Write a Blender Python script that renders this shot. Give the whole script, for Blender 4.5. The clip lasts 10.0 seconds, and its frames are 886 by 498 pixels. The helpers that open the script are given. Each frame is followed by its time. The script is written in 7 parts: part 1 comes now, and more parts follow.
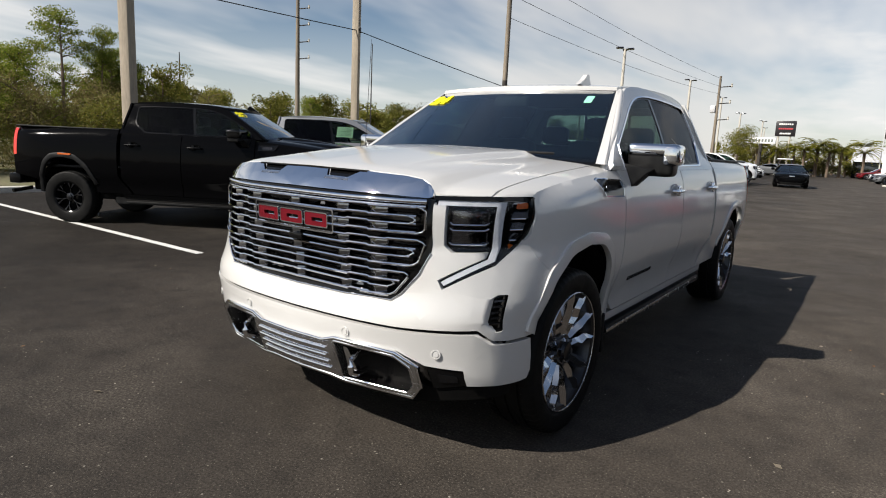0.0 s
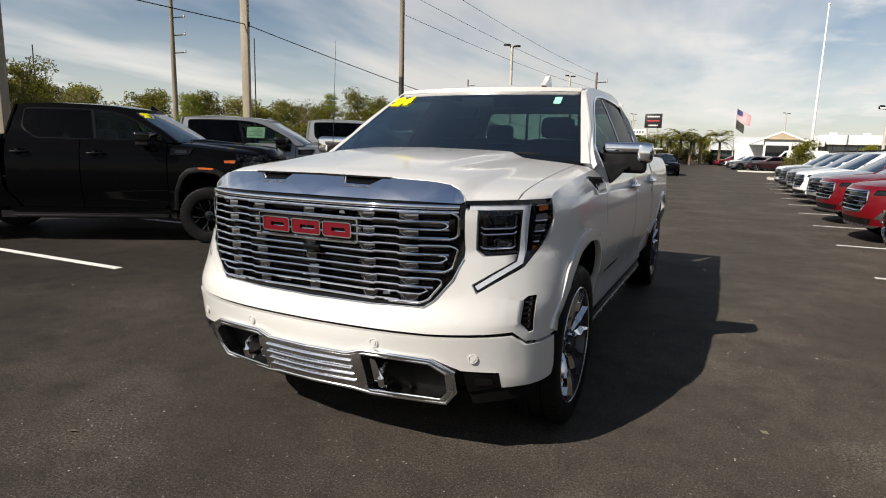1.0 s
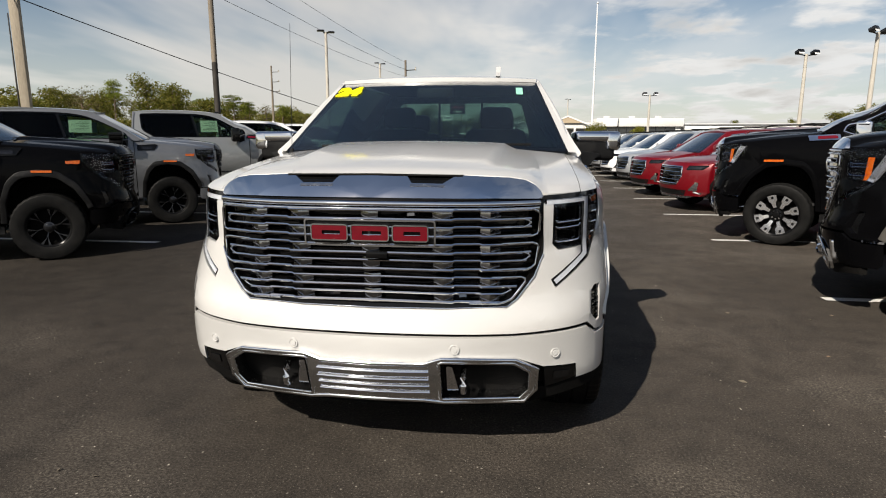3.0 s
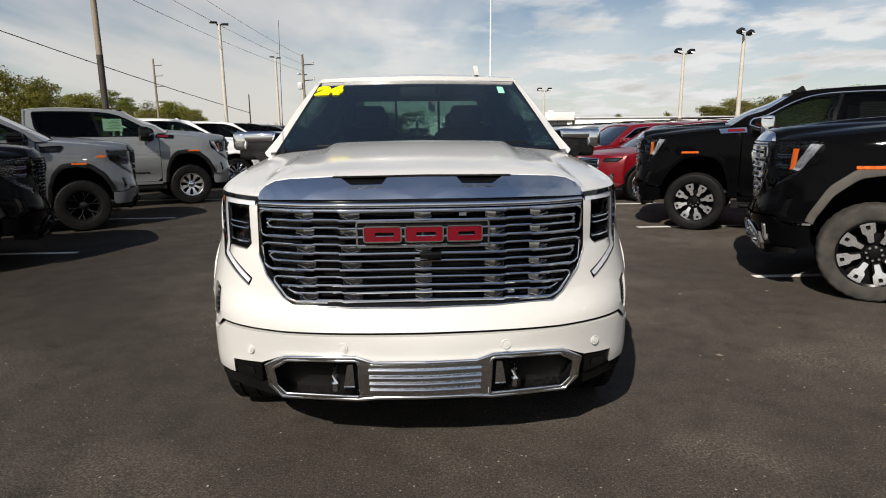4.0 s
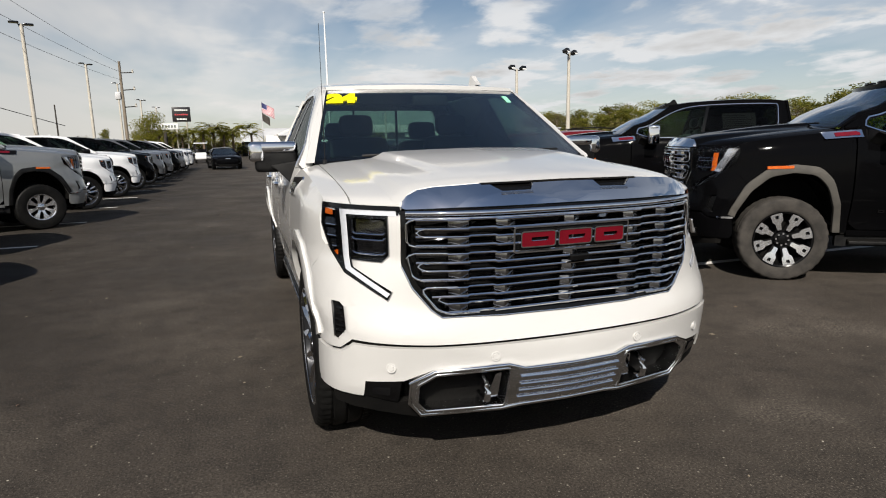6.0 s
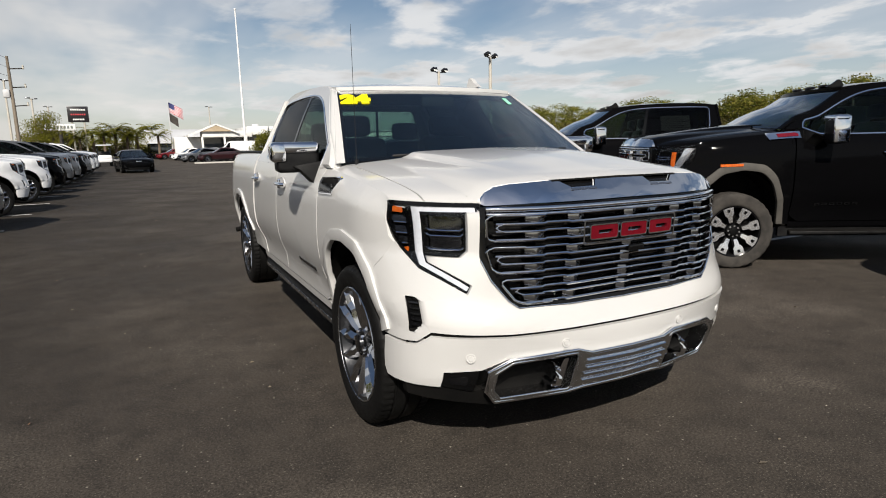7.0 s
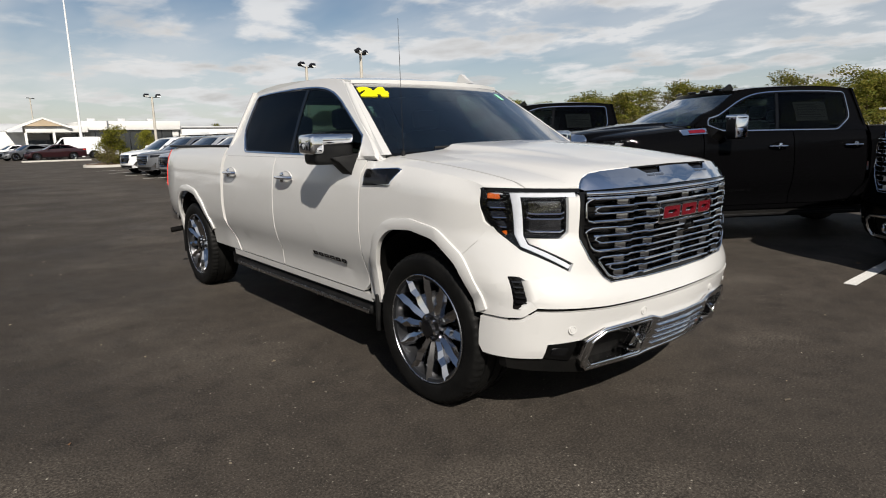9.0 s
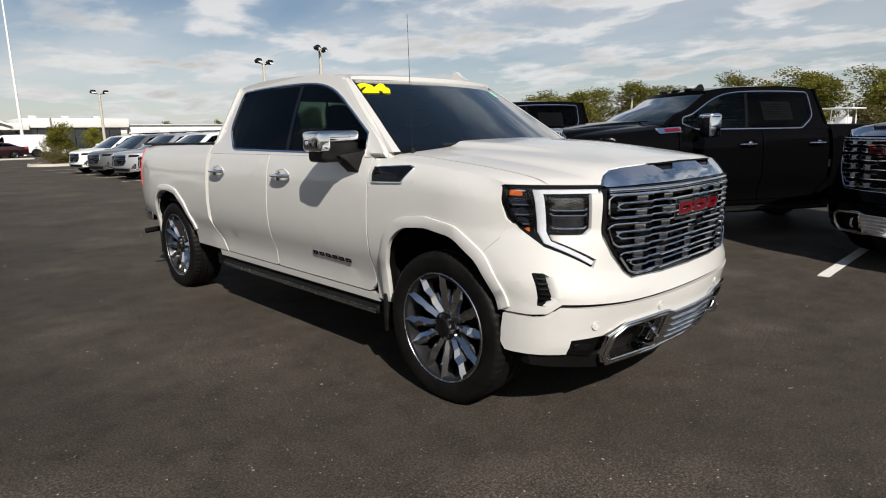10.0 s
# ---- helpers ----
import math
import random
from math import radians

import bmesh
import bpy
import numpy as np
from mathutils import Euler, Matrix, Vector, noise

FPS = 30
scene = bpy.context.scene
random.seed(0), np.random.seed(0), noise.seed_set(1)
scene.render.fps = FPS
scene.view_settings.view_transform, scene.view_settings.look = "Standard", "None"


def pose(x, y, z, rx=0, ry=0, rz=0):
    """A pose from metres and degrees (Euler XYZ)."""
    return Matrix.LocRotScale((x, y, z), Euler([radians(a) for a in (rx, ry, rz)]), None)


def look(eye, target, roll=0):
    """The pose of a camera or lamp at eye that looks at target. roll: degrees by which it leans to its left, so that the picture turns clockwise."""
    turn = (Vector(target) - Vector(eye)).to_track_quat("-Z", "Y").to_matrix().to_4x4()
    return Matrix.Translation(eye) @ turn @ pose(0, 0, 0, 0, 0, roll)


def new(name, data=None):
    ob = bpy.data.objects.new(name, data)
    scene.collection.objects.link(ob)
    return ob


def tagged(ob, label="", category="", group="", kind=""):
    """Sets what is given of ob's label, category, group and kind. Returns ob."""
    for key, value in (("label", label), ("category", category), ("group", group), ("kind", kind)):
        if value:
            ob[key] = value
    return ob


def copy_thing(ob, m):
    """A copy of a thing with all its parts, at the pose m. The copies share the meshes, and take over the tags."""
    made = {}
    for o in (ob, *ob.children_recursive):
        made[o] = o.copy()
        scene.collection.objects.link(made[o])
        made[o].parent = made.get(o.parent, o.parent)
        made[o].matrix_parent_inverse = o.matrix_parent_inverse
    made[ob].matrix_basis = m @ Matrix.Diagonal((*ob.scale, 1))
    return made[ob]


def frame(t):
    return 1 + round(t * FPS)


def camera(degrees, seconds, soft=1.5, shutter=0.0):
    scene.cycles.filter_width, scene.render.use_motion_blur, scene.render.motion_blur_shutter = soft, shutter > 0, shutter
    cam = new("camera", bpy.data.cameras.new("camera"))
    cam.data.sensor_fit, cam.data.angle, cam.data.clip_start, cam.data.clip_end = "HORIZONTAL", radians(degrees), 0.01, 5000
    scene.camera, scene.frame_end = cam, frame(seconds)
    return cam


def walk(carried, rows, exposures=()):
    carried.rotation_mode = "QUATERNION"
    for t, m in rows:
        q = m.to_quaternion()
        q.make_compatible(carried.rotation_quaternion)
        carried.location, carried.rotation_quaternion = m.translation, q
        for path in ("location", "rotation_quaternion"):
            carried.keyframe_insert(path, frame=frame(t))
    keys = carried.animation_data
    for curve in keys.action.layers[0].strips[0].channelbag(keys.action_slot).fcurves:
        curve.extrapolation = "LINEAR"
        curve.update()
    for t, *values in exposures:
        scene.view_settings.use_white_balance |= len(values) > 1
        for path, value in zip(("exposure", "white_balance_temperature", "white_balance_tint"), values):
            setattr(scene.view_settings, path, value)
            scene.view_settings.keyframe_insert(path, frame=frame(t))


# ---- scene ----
cam = camera(73.7, 10.0, soft=1.05)
PATH = [
    (0, (2.173, -0.876, 1.414), (1.015, 0.72, 1.078), 2.7),
    (0.5, (1.905, -1.001, 1.415), (0.92, 0.707, 1.08), 1.9),
    (1, (1.669, -1.173, 1.433), (0.822, 0.608, 1.096), 1.5),
    (1.5, (1.406, -1.222, 1.443), (0.71, 0.621, 1.099), 1.0),
    (2, (1.134, -1.286, 1.44), (0.587, 0.606, 1.091), 0.7),
    (2.5, (0.859, -1.361, 1.449), (0.465, 0.568, 1.095), 0.2),
    (2.7, (0.755, -1.362, 1.444), (0.416, 0.576, 1.081), 0.2),
    (3.8, (0.109, -1.47, 1.478), (0.132, 0.494, 1.101), -0.6),
    (4, (-0.022, -1.453, 1.476), (0.063, 0.508, 1.09), -0.6),
    (4.5, (-0.341, -1.406, 1.479), (-0.107, 0.542, 1.087), -0.7),
    (5, (-0.666, -1.404, 1.484), (-0.283, 0.518, 1.085), -1.0),
    (5.5, (-0.974, -1.317, 1.467), (-0.479, 0.585, 1.1), -1.0),
    (5.7, (-1.091, -1.277, 1.474), (-0.548, 0.614, 1.114), -1.1),
    (6.8, (-1.822, -1.097, 1.448), (-0.991, 0.687, 1.093), -1.3),
    (7, (-1.942, -1.069, 1.475), (-1.064, 0.693, 1.119), -1.3),
    (7.5, (-2.257, -0.994, 1.484), (-1.266, 0.705, 1.121), -1.3),
    (8, (-2.505, -0.871, 1.453), (-1.409, 0.761, 1.084), -1.3),
    (8.5, (-2.716, -0.712, 1.452), (-1.534, 0.857, 1.079), -1.2),
    (9, (-2.953, -0.607, 1.467), (-1.687, 0.895, 1.093), -1.1),
    (9.5, (-3.097, -0.486, 1.462), (-1.773, 0.963, 1.078), -1.0),
    (10, (-3.167, -0.381, 1.464), (-1.797, 1.025, 1.083), -1.0),
]
walk(cam, [(t, look(eye, target, roll)) for t, eye, target, roll in PATH], [(0.0, 0.59, 6600, 10), (1.0, 0.55, 6850, 10), (2.5, 0.46, 6900, 10), (5.0, 0.38, 6700, 10), (7.5, 0.32, 6680, 10), (10.0, 0.30, 6680, 10)])

# ---------------------------------------------------------------- light
SUN_WAY = Vector((0.525, 1.10, -1.0)).normalized()
world = bpy.data.worlds.new("sky")
scene.world = world
world.use_nodes = True
wn, wl = world.node_tree.nodes, world.node_tree.links
wn.clear()
w_out = wn.new("ShaderNodeOutputWorld")
w_bg = wn.new("ShaderNodeBackground")
w_sky = wn.new("ShaderNodeTexSky")
w_sky.sky_type, w_sky.sun_disc = "NISHITA", False
w_sky.sun_elevation = math.asin(-SUN_WAY.z)
w_sky.sun_rotation = math.atan2(-SUN_WAY.x, -SUN_WAY.y)
w_sky.air_density, w_sky.dust_density, w_sky.ozone_density = 1.0, 0.5, 2.2
w_tc = wn.new("ShaderNodeTexCoord")
w_sep = wn.new("ShaderNodeSeparateXYZ")
wl.new(w_tc.outputs["Generated"], w_sep.inputs[0])


def w_math(op, a, b=None):
    n = wn.new("ShaderNodeMath")
    n.operation = op
    for k, v in enumerate((a, b)):
        if v is None:
            continue
        if isinstance(v, (int, float)):
            n.inputs[k].default_value = v
        else:
            wl.new(v, n.inputs[k])
    return n.outputs[0]


# cloud sheet: the view direction projected on a flat layer, so that clouds crowd towards the horizon
w_h = w_math("ADD", w_math("MAXIMUM", w_sep.outputs[2], 0.0), 0.13)
w_u = w_math("DIVIDE", w_sep.outputs[0], w_h)
w_v = w_math("DIVIDE", w_sep.outputs[1], w_h)
w_comb = wn.new("ShaderNodeCombineXYZ")
wl.new(w_u, w_comb.inputs[0])
wl.new(w_v, w_comb.inputs[1])


def w_noise(scale, detail, rough, stretch, turn, low, high, seed):
    m = wn.new("ShaderNodeMapping")
    m.inputs["Scale"].default_value = stretch
    m.inputs["Rotation"].default_value = (0, 0, radians(turn))
    m.inputs["Location"].default_value = (seed, seed * 0.7, seed * 0.3)
    wl.new(w_comb.outputs[0], m.inputs[0])
    n = wn.new("ShaderNodeTexNoise")
    n.inputs["Scale"].default_value, n.inputs["Detail"].default_value, n.inputs["Roughness"].default_value = scale, detail, rough
    n.inputs["Distortion"].default_value = 0.18
    wl.new(m.outputs[0], n.inputs[0])
    r = wn.new("ShaderNodeMapRange")
    r.interpolation_type = "SMOOTHSTEP"
    r.inputs[1].default_value, r.inputs[2].default_value = low, high
    wl.new(n.outputs[0], r.inputs[0])
    return r.outputs[0]


def w_ramp(x, low, high):
    r = wn.new("ShaderNodeMapRange")
    r.interpolation_type = "SMOOTHSTEP"
    r.inputs[1].default_value, r.inputs[2].default_value = low, high
    wl.new(x, r.inputs[0])
    return r.outputs[0]


# a thin high veil over the whole sky, thicker in the west, and low puffs in the north-east
w_east = w_ramp(w_sep.outputs[0], -0.25, 0.45)
w_west = w_math("MULTIPLY", w_ramp(w_math("MULTIPLY", w_sep.outputs[0], -1.0), 0.0, 0.30), w_ramp(w_sep.outputs[0], -0.72, -0.42))
w_veil = w_noise(0.62, 5, 0.52, (1.0, 0.42, 1), 62, 0.38, 0.64, 3.1)
w_puff = w_math("MULTIPLY", w_noise(2.3, 5, 0.54, (1.0, 0.85, 1), -15, 0.43, 0.62, 8.4), w_east)
w_grey = w_noise(1.7, 5, 0.55, (1.0, 0.8, 1), -15, 0.40, 0.66, 1.9)
w_cover = w_math("MINIMUM", w_math("ADD", w_math("MULTIPLY", w_math("MULTIPLY", w_veil, w_math("SUBTRACT", 1.0, w_math("MULTIPLY", w_east, 0.45))), 0.84), w_math("MULTIPLY", w_puff, 0.80)), 0.95)
w_thin = w_math("MINIMUM", w_math("POWER", w_math("DIVIDE", 0.30, w_math("ADD", w_math("MAXIMUM", w_sep.outputs[2], 0.0), 0.001)), 2.0), 1.0)
w_cover = w_math("MULTIPLY", w_cover, w_thin)
w_cover = w_math("MAXIMUM", w_cover, w_math("MULTIPLY", w_math("SUBTRACT", 1.0, w_math("MULTIPLY", w_sep.outputs[2], 5.0)), 0.52))
w_grey = w_math("MAXIMUM", w_math("MULTIPLY", w_math("MULTIPLY", w_grey, w_puff), 0.9), w_math("MULTIPLY", w_west, 0.50))
w_tint = wn.new("ShaderNodeMix")
w_tint.data_type = "RGBA"
w_warm = wn.new("ShaderNodeMix")
w_warm.data_type = "RGBA"
w_warm.inputs[6].default_value = (11.3, 11.15, 10.9, 1)
w_warm.inputs[7].default_value = (10.7, 11.0, 11.4, 1)
wl.new(w_east, w_warm.inputs[0])
wl.new(w_warm.outputs[2], w_tint.inputs[6])
w_tint.inputs[7].default_value = (7.4, 7.35, 7.35, 1)
wl.new(w_grey, w_tint.inputs[0])
w_mix = wn.new("ShaderNodeMix")
w_mix.data_type = "RGBA"
wl.new(w_cover, w_mix.inputs[0])
wl.new(w_sky.outputs[0], w_mix.inputs[6])
wl.new(w_tint.outputs[2], w_mix.inputs[7])
wl.new(w_mix.outputs[2], w_bg.inputs[0])
w_bg.inputs[1].default_value = 0.056
wl.new(w_bg.outputs[0], w_out.inputs[0])

sun = new("sun", bpy.data.lights.new("sun", "SUN"))
sun.data.energy, sun.data.angle, sun.data.color = 5.0, radians(0.55), (1.0, 0.95, 0.875)
sun.matrix_world = look((0, 0, 30), Vector((0, 0, 30)) + SUN_WAY)

# ---------------------------------------------------------------- materials


def material(name, base, rough=0.5, metal=0.0, coat=0.0, second=None, scale=6.0, detail=6.0, fine=None, bump=0.0, bump_scale=80.0,
             rough_var=0.0, emit=0.0, low=0.35, high=0.65, stretch=(1, 1, 1), coat_rough=0.03, ior=1.5, spec=0.5):
    """A surface with a broad variation (base to second), a fine one (fine: amount of darkening grain) and a relief."""
    m = bpy.data.materials.new(name)
    m.use_nodes = True
    nt = m.node_tree
    n, l = nt.nodes, nt.links
    p = n["Principled BSDF"]
    p.inputs["Base Color"].default_value = (*base, 1)
    p.inputs["Roughness"].default_value = rough
    p.inputs["Metallic"].default_value = metal
    p.inputs["Coat Weight"].default_value = coat
    p.inputs["Coat Roughness"].default_value = coat_rough
    p.inputs["IOR"].default_value = ior
    p.inputs["Specular IOR Level"].default_value = spec
    tc = n.new("ShaderNodeTexCoord")
    mp = n.new("ShaderNodeMapping")
    mp.inputs["Scale"].default_value = stretch
    l.new(tc.outputs["Object"], mp.inputs[0])
    colour = None
    if second is not None:
        t = n.new("ShaderNodeTexNoise")
        t.inputs["Scale"].default_value, t.inputs["Detail"].default_value = scale, detail
        l.new(mp.outputs[0], t.inputs[0])
        r = n.new("ShaderNodeMapRange")
        r.inputs[1].default_value, r.inputs[2].default_value = low, high
        l.new(t.outputs[0], r.inputs[0])
        mix = n.new("ShaderNodeMix")
        mix.data_type = "RGBA"
        mix.inputs[6].default_value, mix.inputs[7].default_value = (*base, 1), (*second, 1)
        l.new(r.outputs[0], mix.inputs[0])
        colour = mix.outputs[2]
        if rough_var:
            rr = n.new("ShaderNodeMapRange")
            rr.inputs[1].default_value, rr.inputs[2].default_value = low, high
            rr.inputs[3].default_value, rr.inputs[4].default_value = rough - rough_var, rough + rough_var
            l.new(t.outputs[0], rr.inputs[0])
            l.new(rr.outputs[0], p.inputs["Roughness"])
    if fine:
        t2 = n.new("ShaderNodeTexNoise")
        t2.inputs["Scale"].default_value, t2.inputs["Detail"].default_value = bump_scale, 3
        l.new(mp.outputs[0], t2.inputs[0])
        r2 = n.new("ShaderNodeMapRange")
        r2.inputs[1].default_value, r2.inputs[2].default_value = 0.3, 0.7
        r2.inputs[3].default_value, r2.inputs[4].default_value = 1 - fine, 1 + fine
        l.new(t2.outputs[0], r2.inputs[0])
        mul = n.new("ShaderNodeVectorMath")
        mul.operation = "SCALE"
        if colour is None:
            mul.inputs[0].default_value = base
        else:
            l.new(colour, mul.inputs[0])
        l.new(r2.outputs[0], mul.inputs["Scale"])
        colour = mul.outputs[0]
    if colour is not None:
        l.new(colour, p.inputs["Base Color"])
    if bump:
        t3 = n.new("ShaderNodeTexNoise")
        t3.inputs["Scale"].default_value, t3.inputs["Detail"].default_value = bump_scale, 4
        l.new(mp.outputs[0], t3.inputs[0])
        b = n.new("ShaderNodeBump")
        b.inputs["Strength"].default_value, b.inputs["Distance"].default_value = bump, 0.01
        l.new(t3.outputs[0], b.inputs["Height"])
        l.new(b.outputs[0], p.inputs["Normal"])
    if emit:
        p.inputs["Emission Color"].default_value = (*base, 1)
        p.inputs["Emission Strength"].default_value = emit
    return m


def glass(name, tint, gloss=1.0, rough=0.0):
    """A pane: tinted passage with a mirror coat that grows at grazing angles."""
    m = bpy.data.materials.new(name)
    m.use_nodes = True
    n, l = m.node_tree.nodes, m.node_tree.links
    n.clear()
    out = n.new("ShaderNodeOutputMaterial")
    t = n.new("ShaderNodeBsdfTransparent")
    t.inputs[0].default_value = (*tint, 1)
    g = n.new("ShaderNodeBsdfGlossy")
    g.inputs["Roughness"].default_value = rough
    f = n.new("ShaderNodeLayerWeight")
    f.inputs[0].default_value = 0.5
    pw = n.new("ShaderNodeMath")
    pw.operation = "POWER"
    pw.inputs[1].default_value = 4.0
    l.new(f.outputs["Facing"], pw.inputs[0])
    k = n.new("ShaderNodeMath")
    k.operation = "MULTIPLY_ADD"
    k.inputs[1].default_value, k.inputs[2].default_value = 0.75 * gloss, 0.04 * gloss
    l.new(pw.outputs[0], k.inputs[0])
    mix = n.new("ShaderNodeMixShader")
    l.new(k.outputs[0], mix.inputs[0])
    l.new(t.outputs[0], mix.inputs[1])
    l.new(g.outputs[0], mix.inputs[2])
    l.new(mix.outputs[0], out.inputs[0])
    return m


def paint(name, base, metal=0.0, rough=0.35, coat=1.0, var=0.06):
    return material(name, base, rough, metal, coat, second=tuple(c * (1 - var) for c in base), scale=1.7, fine=0.02, bump=0.015,
                    bump_scale=900, coat_rough=0.02)


M = {}
M["white"] = paint("pearl_white_paint", (0.545, 0.538, 0.524), rough=0.42, coat=1.0, var=0.02)
M["white"].node_tree.nodes["Principled BSDF"].inputs["Coat IOR"].default_value = 1.65
M["white"].node_tree.nodes["Principled BSDF"].inputs["Coat Roughness"].default_value = 0.09
M["black"] = paint("black_paint", (0.002, 0.002, 0.0023), rough=0.06, coat=0.04)
M["black"].node_tree.nodes["Principled BSDF"].inputs["Specular IOR Level"].default_value = 0.04
M["grey"] = paint("grey_metallic_paint", (0.125, 0.130, 0.140), metal=0.45, rough=0.38)
M["silver"] = paint("silver_metallic_paint", (0.46, 0.47, 0.49), metal=0.55, rough=0.36)
M["stone"] = paint("stone_grey_metallic_paint", (0.205, 0.213, 0.215), metal=0.45, rough=0.36)
M["red"] = paint("red_tintcoat_paint", (0.135, 0.001, 0.005), metal=0.2, rough=0.30, coat=0.4)
M["maroon"] = paint("maroon_paint", (0.022, 0.0018, 0.004), metal=0.2, rough=0.34)
M["plain_white"] = paint("white_paint", (0.74, 0.745, 0.75), rough=0.4, var=0.03)
M["chrome"] = material("chrome", (0.86, 0.87, 0.89), 0.035, 1.0, second=(0.82, 0.83, 0.86), scale=9, bump=0.006, bump_scale=60)
M["grille_chrome"] = material("dark_chrome", (0.80, 0.80, 0.81), 0.03, 1.0, second=(0.72, 0.72, 0.73), scale=9, bump=0.006, bump_scale=60)
M["grille_dark"] = material("smoked_chrome", (0.26, 0.26, 0.265), 0.07, 1.0, second=(0.20, 0.20, 0.205), scale=9, bump=0.006, bump_scale=60)
M["grille_mid"] = material("grey_chrome", (0.36, 0.36, 0.365), 0.10, 1.0, second=(0.28, 0.28, 0.285), scale=9, bump=0.006, bump_scale=60)
M["bumper_chrome"] = material("satin_bumper_chrome", (0.86, 0.87, 0.88), 0.15, 1.0, second=(0.80, 0.81, 0.83), scale=9, bump=0.006, bump_scale=60)
M["satin"] = material("brushed_aluminium", (0.55, 0.56, 0.58), 0.24, 1.0, second=(0.45, 0.46, 0.48), scale=20, rough_var=0.05, bump=0.02, bump_scale=300)
M["dark_metal"] = material("dark_painted_metal", (0.06, 0.062, 0.066), 0.22, 0.9, second=(0.04, 0.04, 0.045), scale=15)
M["trim"] = material("black_plastic", (0.005, 0.005, 0.0055), 0.45, second=(0.009, 0.009, 0.009), scale=14, bump=0.08, bump_scale=400, rough_var=0.06, spec=0.2)
M["gloss"] = material("gloss_black_plastic", (0.003, 0.003, 0.0033), 0.08, coat=0.05, second=(0.004, 0.004, 0.004), scale=7, spec=0.25)
M["flare"] = material("grey_flare_plastic", (0.075, 0.070, 0.062), 0.6, second=(0.058, 0.055, 0.05), scale=8, bump=0.1, bump_scale=300, spec=0.2)
M["under"] = material("underbody_black", (0.003, 0.003, 0.003), 0.85, second=(0.006, 0.0055, 0.005), scale=6, bump=0.15, bump_scale=60, spec=0.1)
M["tyre"] = material("tyre_rubber", (0.005, 0.005, 0.005), 0.55, second=(0.008, 0.0078, 0.0075), scale=12, bump=0.12, bump_scale=220, rough_var=0.08, spec=0.1)
M["tyre_dusty"] = material("dusty_tyre_rubber", (0.055, 0.05, 0.045), 0.8, second=(0.03, 0.028, 0.026), scale=9, bump=0.15, bump_scale=200, spec=0.1)
M["seat"] = material("dark_leather", (0.02, 0.02, 0.021), 0.5, second=(0.028, 0.027, 0.027), scale=20, bump=0.1, bump_scale=250, spec=0.2)
M["dash"] = material("dashboard_plastic", (0.018, 0.018, 0.019), 0.6, second=(0.024, 0.024, 0.025), scale=18, bump=0.1, bump_scale=300, spec=0.1)
M["windshield"] = glass("windshield_glass", (0.58, 0.72, 0.71), 2.3)
M["side_glass"] = glass("tinted_side_glass", (0.58, 0.67, 0.61), 0.45)
M["privacy"] = glass("privacy_glass", (0.26, 0.27, 0.27), 0.35)
M["privacy_dark"] = glass("dark_privacy_glass", (0.05, 0.052, 0.055), 0.40)
M["cabin_glass"] = glass("green_tinted_door_glass", (0.40, 0.47, 0.43), 0.40)
M["lens"] = glass("clear_lamp_lens", (0.92, 0.93, 0.95), 0.3)
M["led"] = material("white_light_guide", (0.66, 0.67, 0.69), 0.15, coat=0.5, second=(0.58, 0.59, 0.61), scale=25)
M["amber"] = material("amber_reflector", (0.62, 0.12, 0.008), 0.25, coat=0.3, second=(0.42, 0.07, 0.006), scale=60)
M["tail"] = material("red_lamp_plastic", (0.72, 0.025, 0.012), 0.12, coat=1.0, second=(0.55, 0.015, 0.01), scale=30)
M["badge_red"] = material("red_enamel", (0.10, 0.002, 0.007), 0.2, coat=0.6, second=(0.12, 0.002, 0.008), scale=20)
M["badge_dark"] = material("dark_chrome_badge", (0.05, 0.05, 0.055), 0.2, 0.9, second=(0.035, 0.035, 0.04), scale=20)
M["yellow"] = material("yellow_sticker", (0.85, 0.76, 0.0), 0.5, second=(0.78, 0.68, 0.0), scale=30)
M["green"] = material("green_sticker", (0.22, 0.62, 0.42), 0.5, second=(0.3, 0.66, 0.5), scale=40)
M["paper"] = material("window_paper", (0.78, 0.83, 0.76), 0.6, second=(0.72, 0.77, 0.70), scale=12)
M["ink"] = material("printed_ink", (0.12, 0.14, 0.13), 0.6, second=(0.2, 0.22, 0.2), scale=30)
M["rim_face"] = material("polished_wheel_face", (0.80, 0.80, 0.81), 0.17, 0.88, second=(0.66, 0.67, 0.70), scale=10, bump=0.01, bump_scale=100)
M["rim_polish"] = material("mirror_polished_wheel_face", (0.66, 0.66, 0.67), 0.10, 1.0, second=(0.54, 0.54, 0.56), scale=10, bump=0.01, bump_scale=100)
M["rim_dark"] = material("dark_wheel_paint", (0.045, 0.046, 0.05), 0.28, 0.7, second=(0.03, 0.031, 0.034), scale=9)
M["rim_black"] = material("black_wheel_paint", (0.004, 0.004, 0.0045), 0.18, coat=0.1, second=(0.006, 0.006, 0.006), scale=9, spec=0.08)
M["pole_tan"] = material("stained_pole_concrete", (0.34, 0.29, 0.225), 0.85, second=(0.25, 0.21, 0.16), scale=1.2, stretch=(1, 1, 0.2), fine=0.12, bump=0.25, bump_scale=25)
M["concrete"] = material("pale_concrete", (0.50, 0.47, 0.41), 0.85, second=(0.40, 0.37, 0.32), scale=1.2, fine=0.12, bump=0.25, bump_scale=25)
M["kerb"] = material("kerb_concrete", (0.52, 0.50, 0.46), 0.85, second=(0.42, 0.4, 0.36), scale=1.5, fine=0.15, bump=0.3, bump_scale=40)
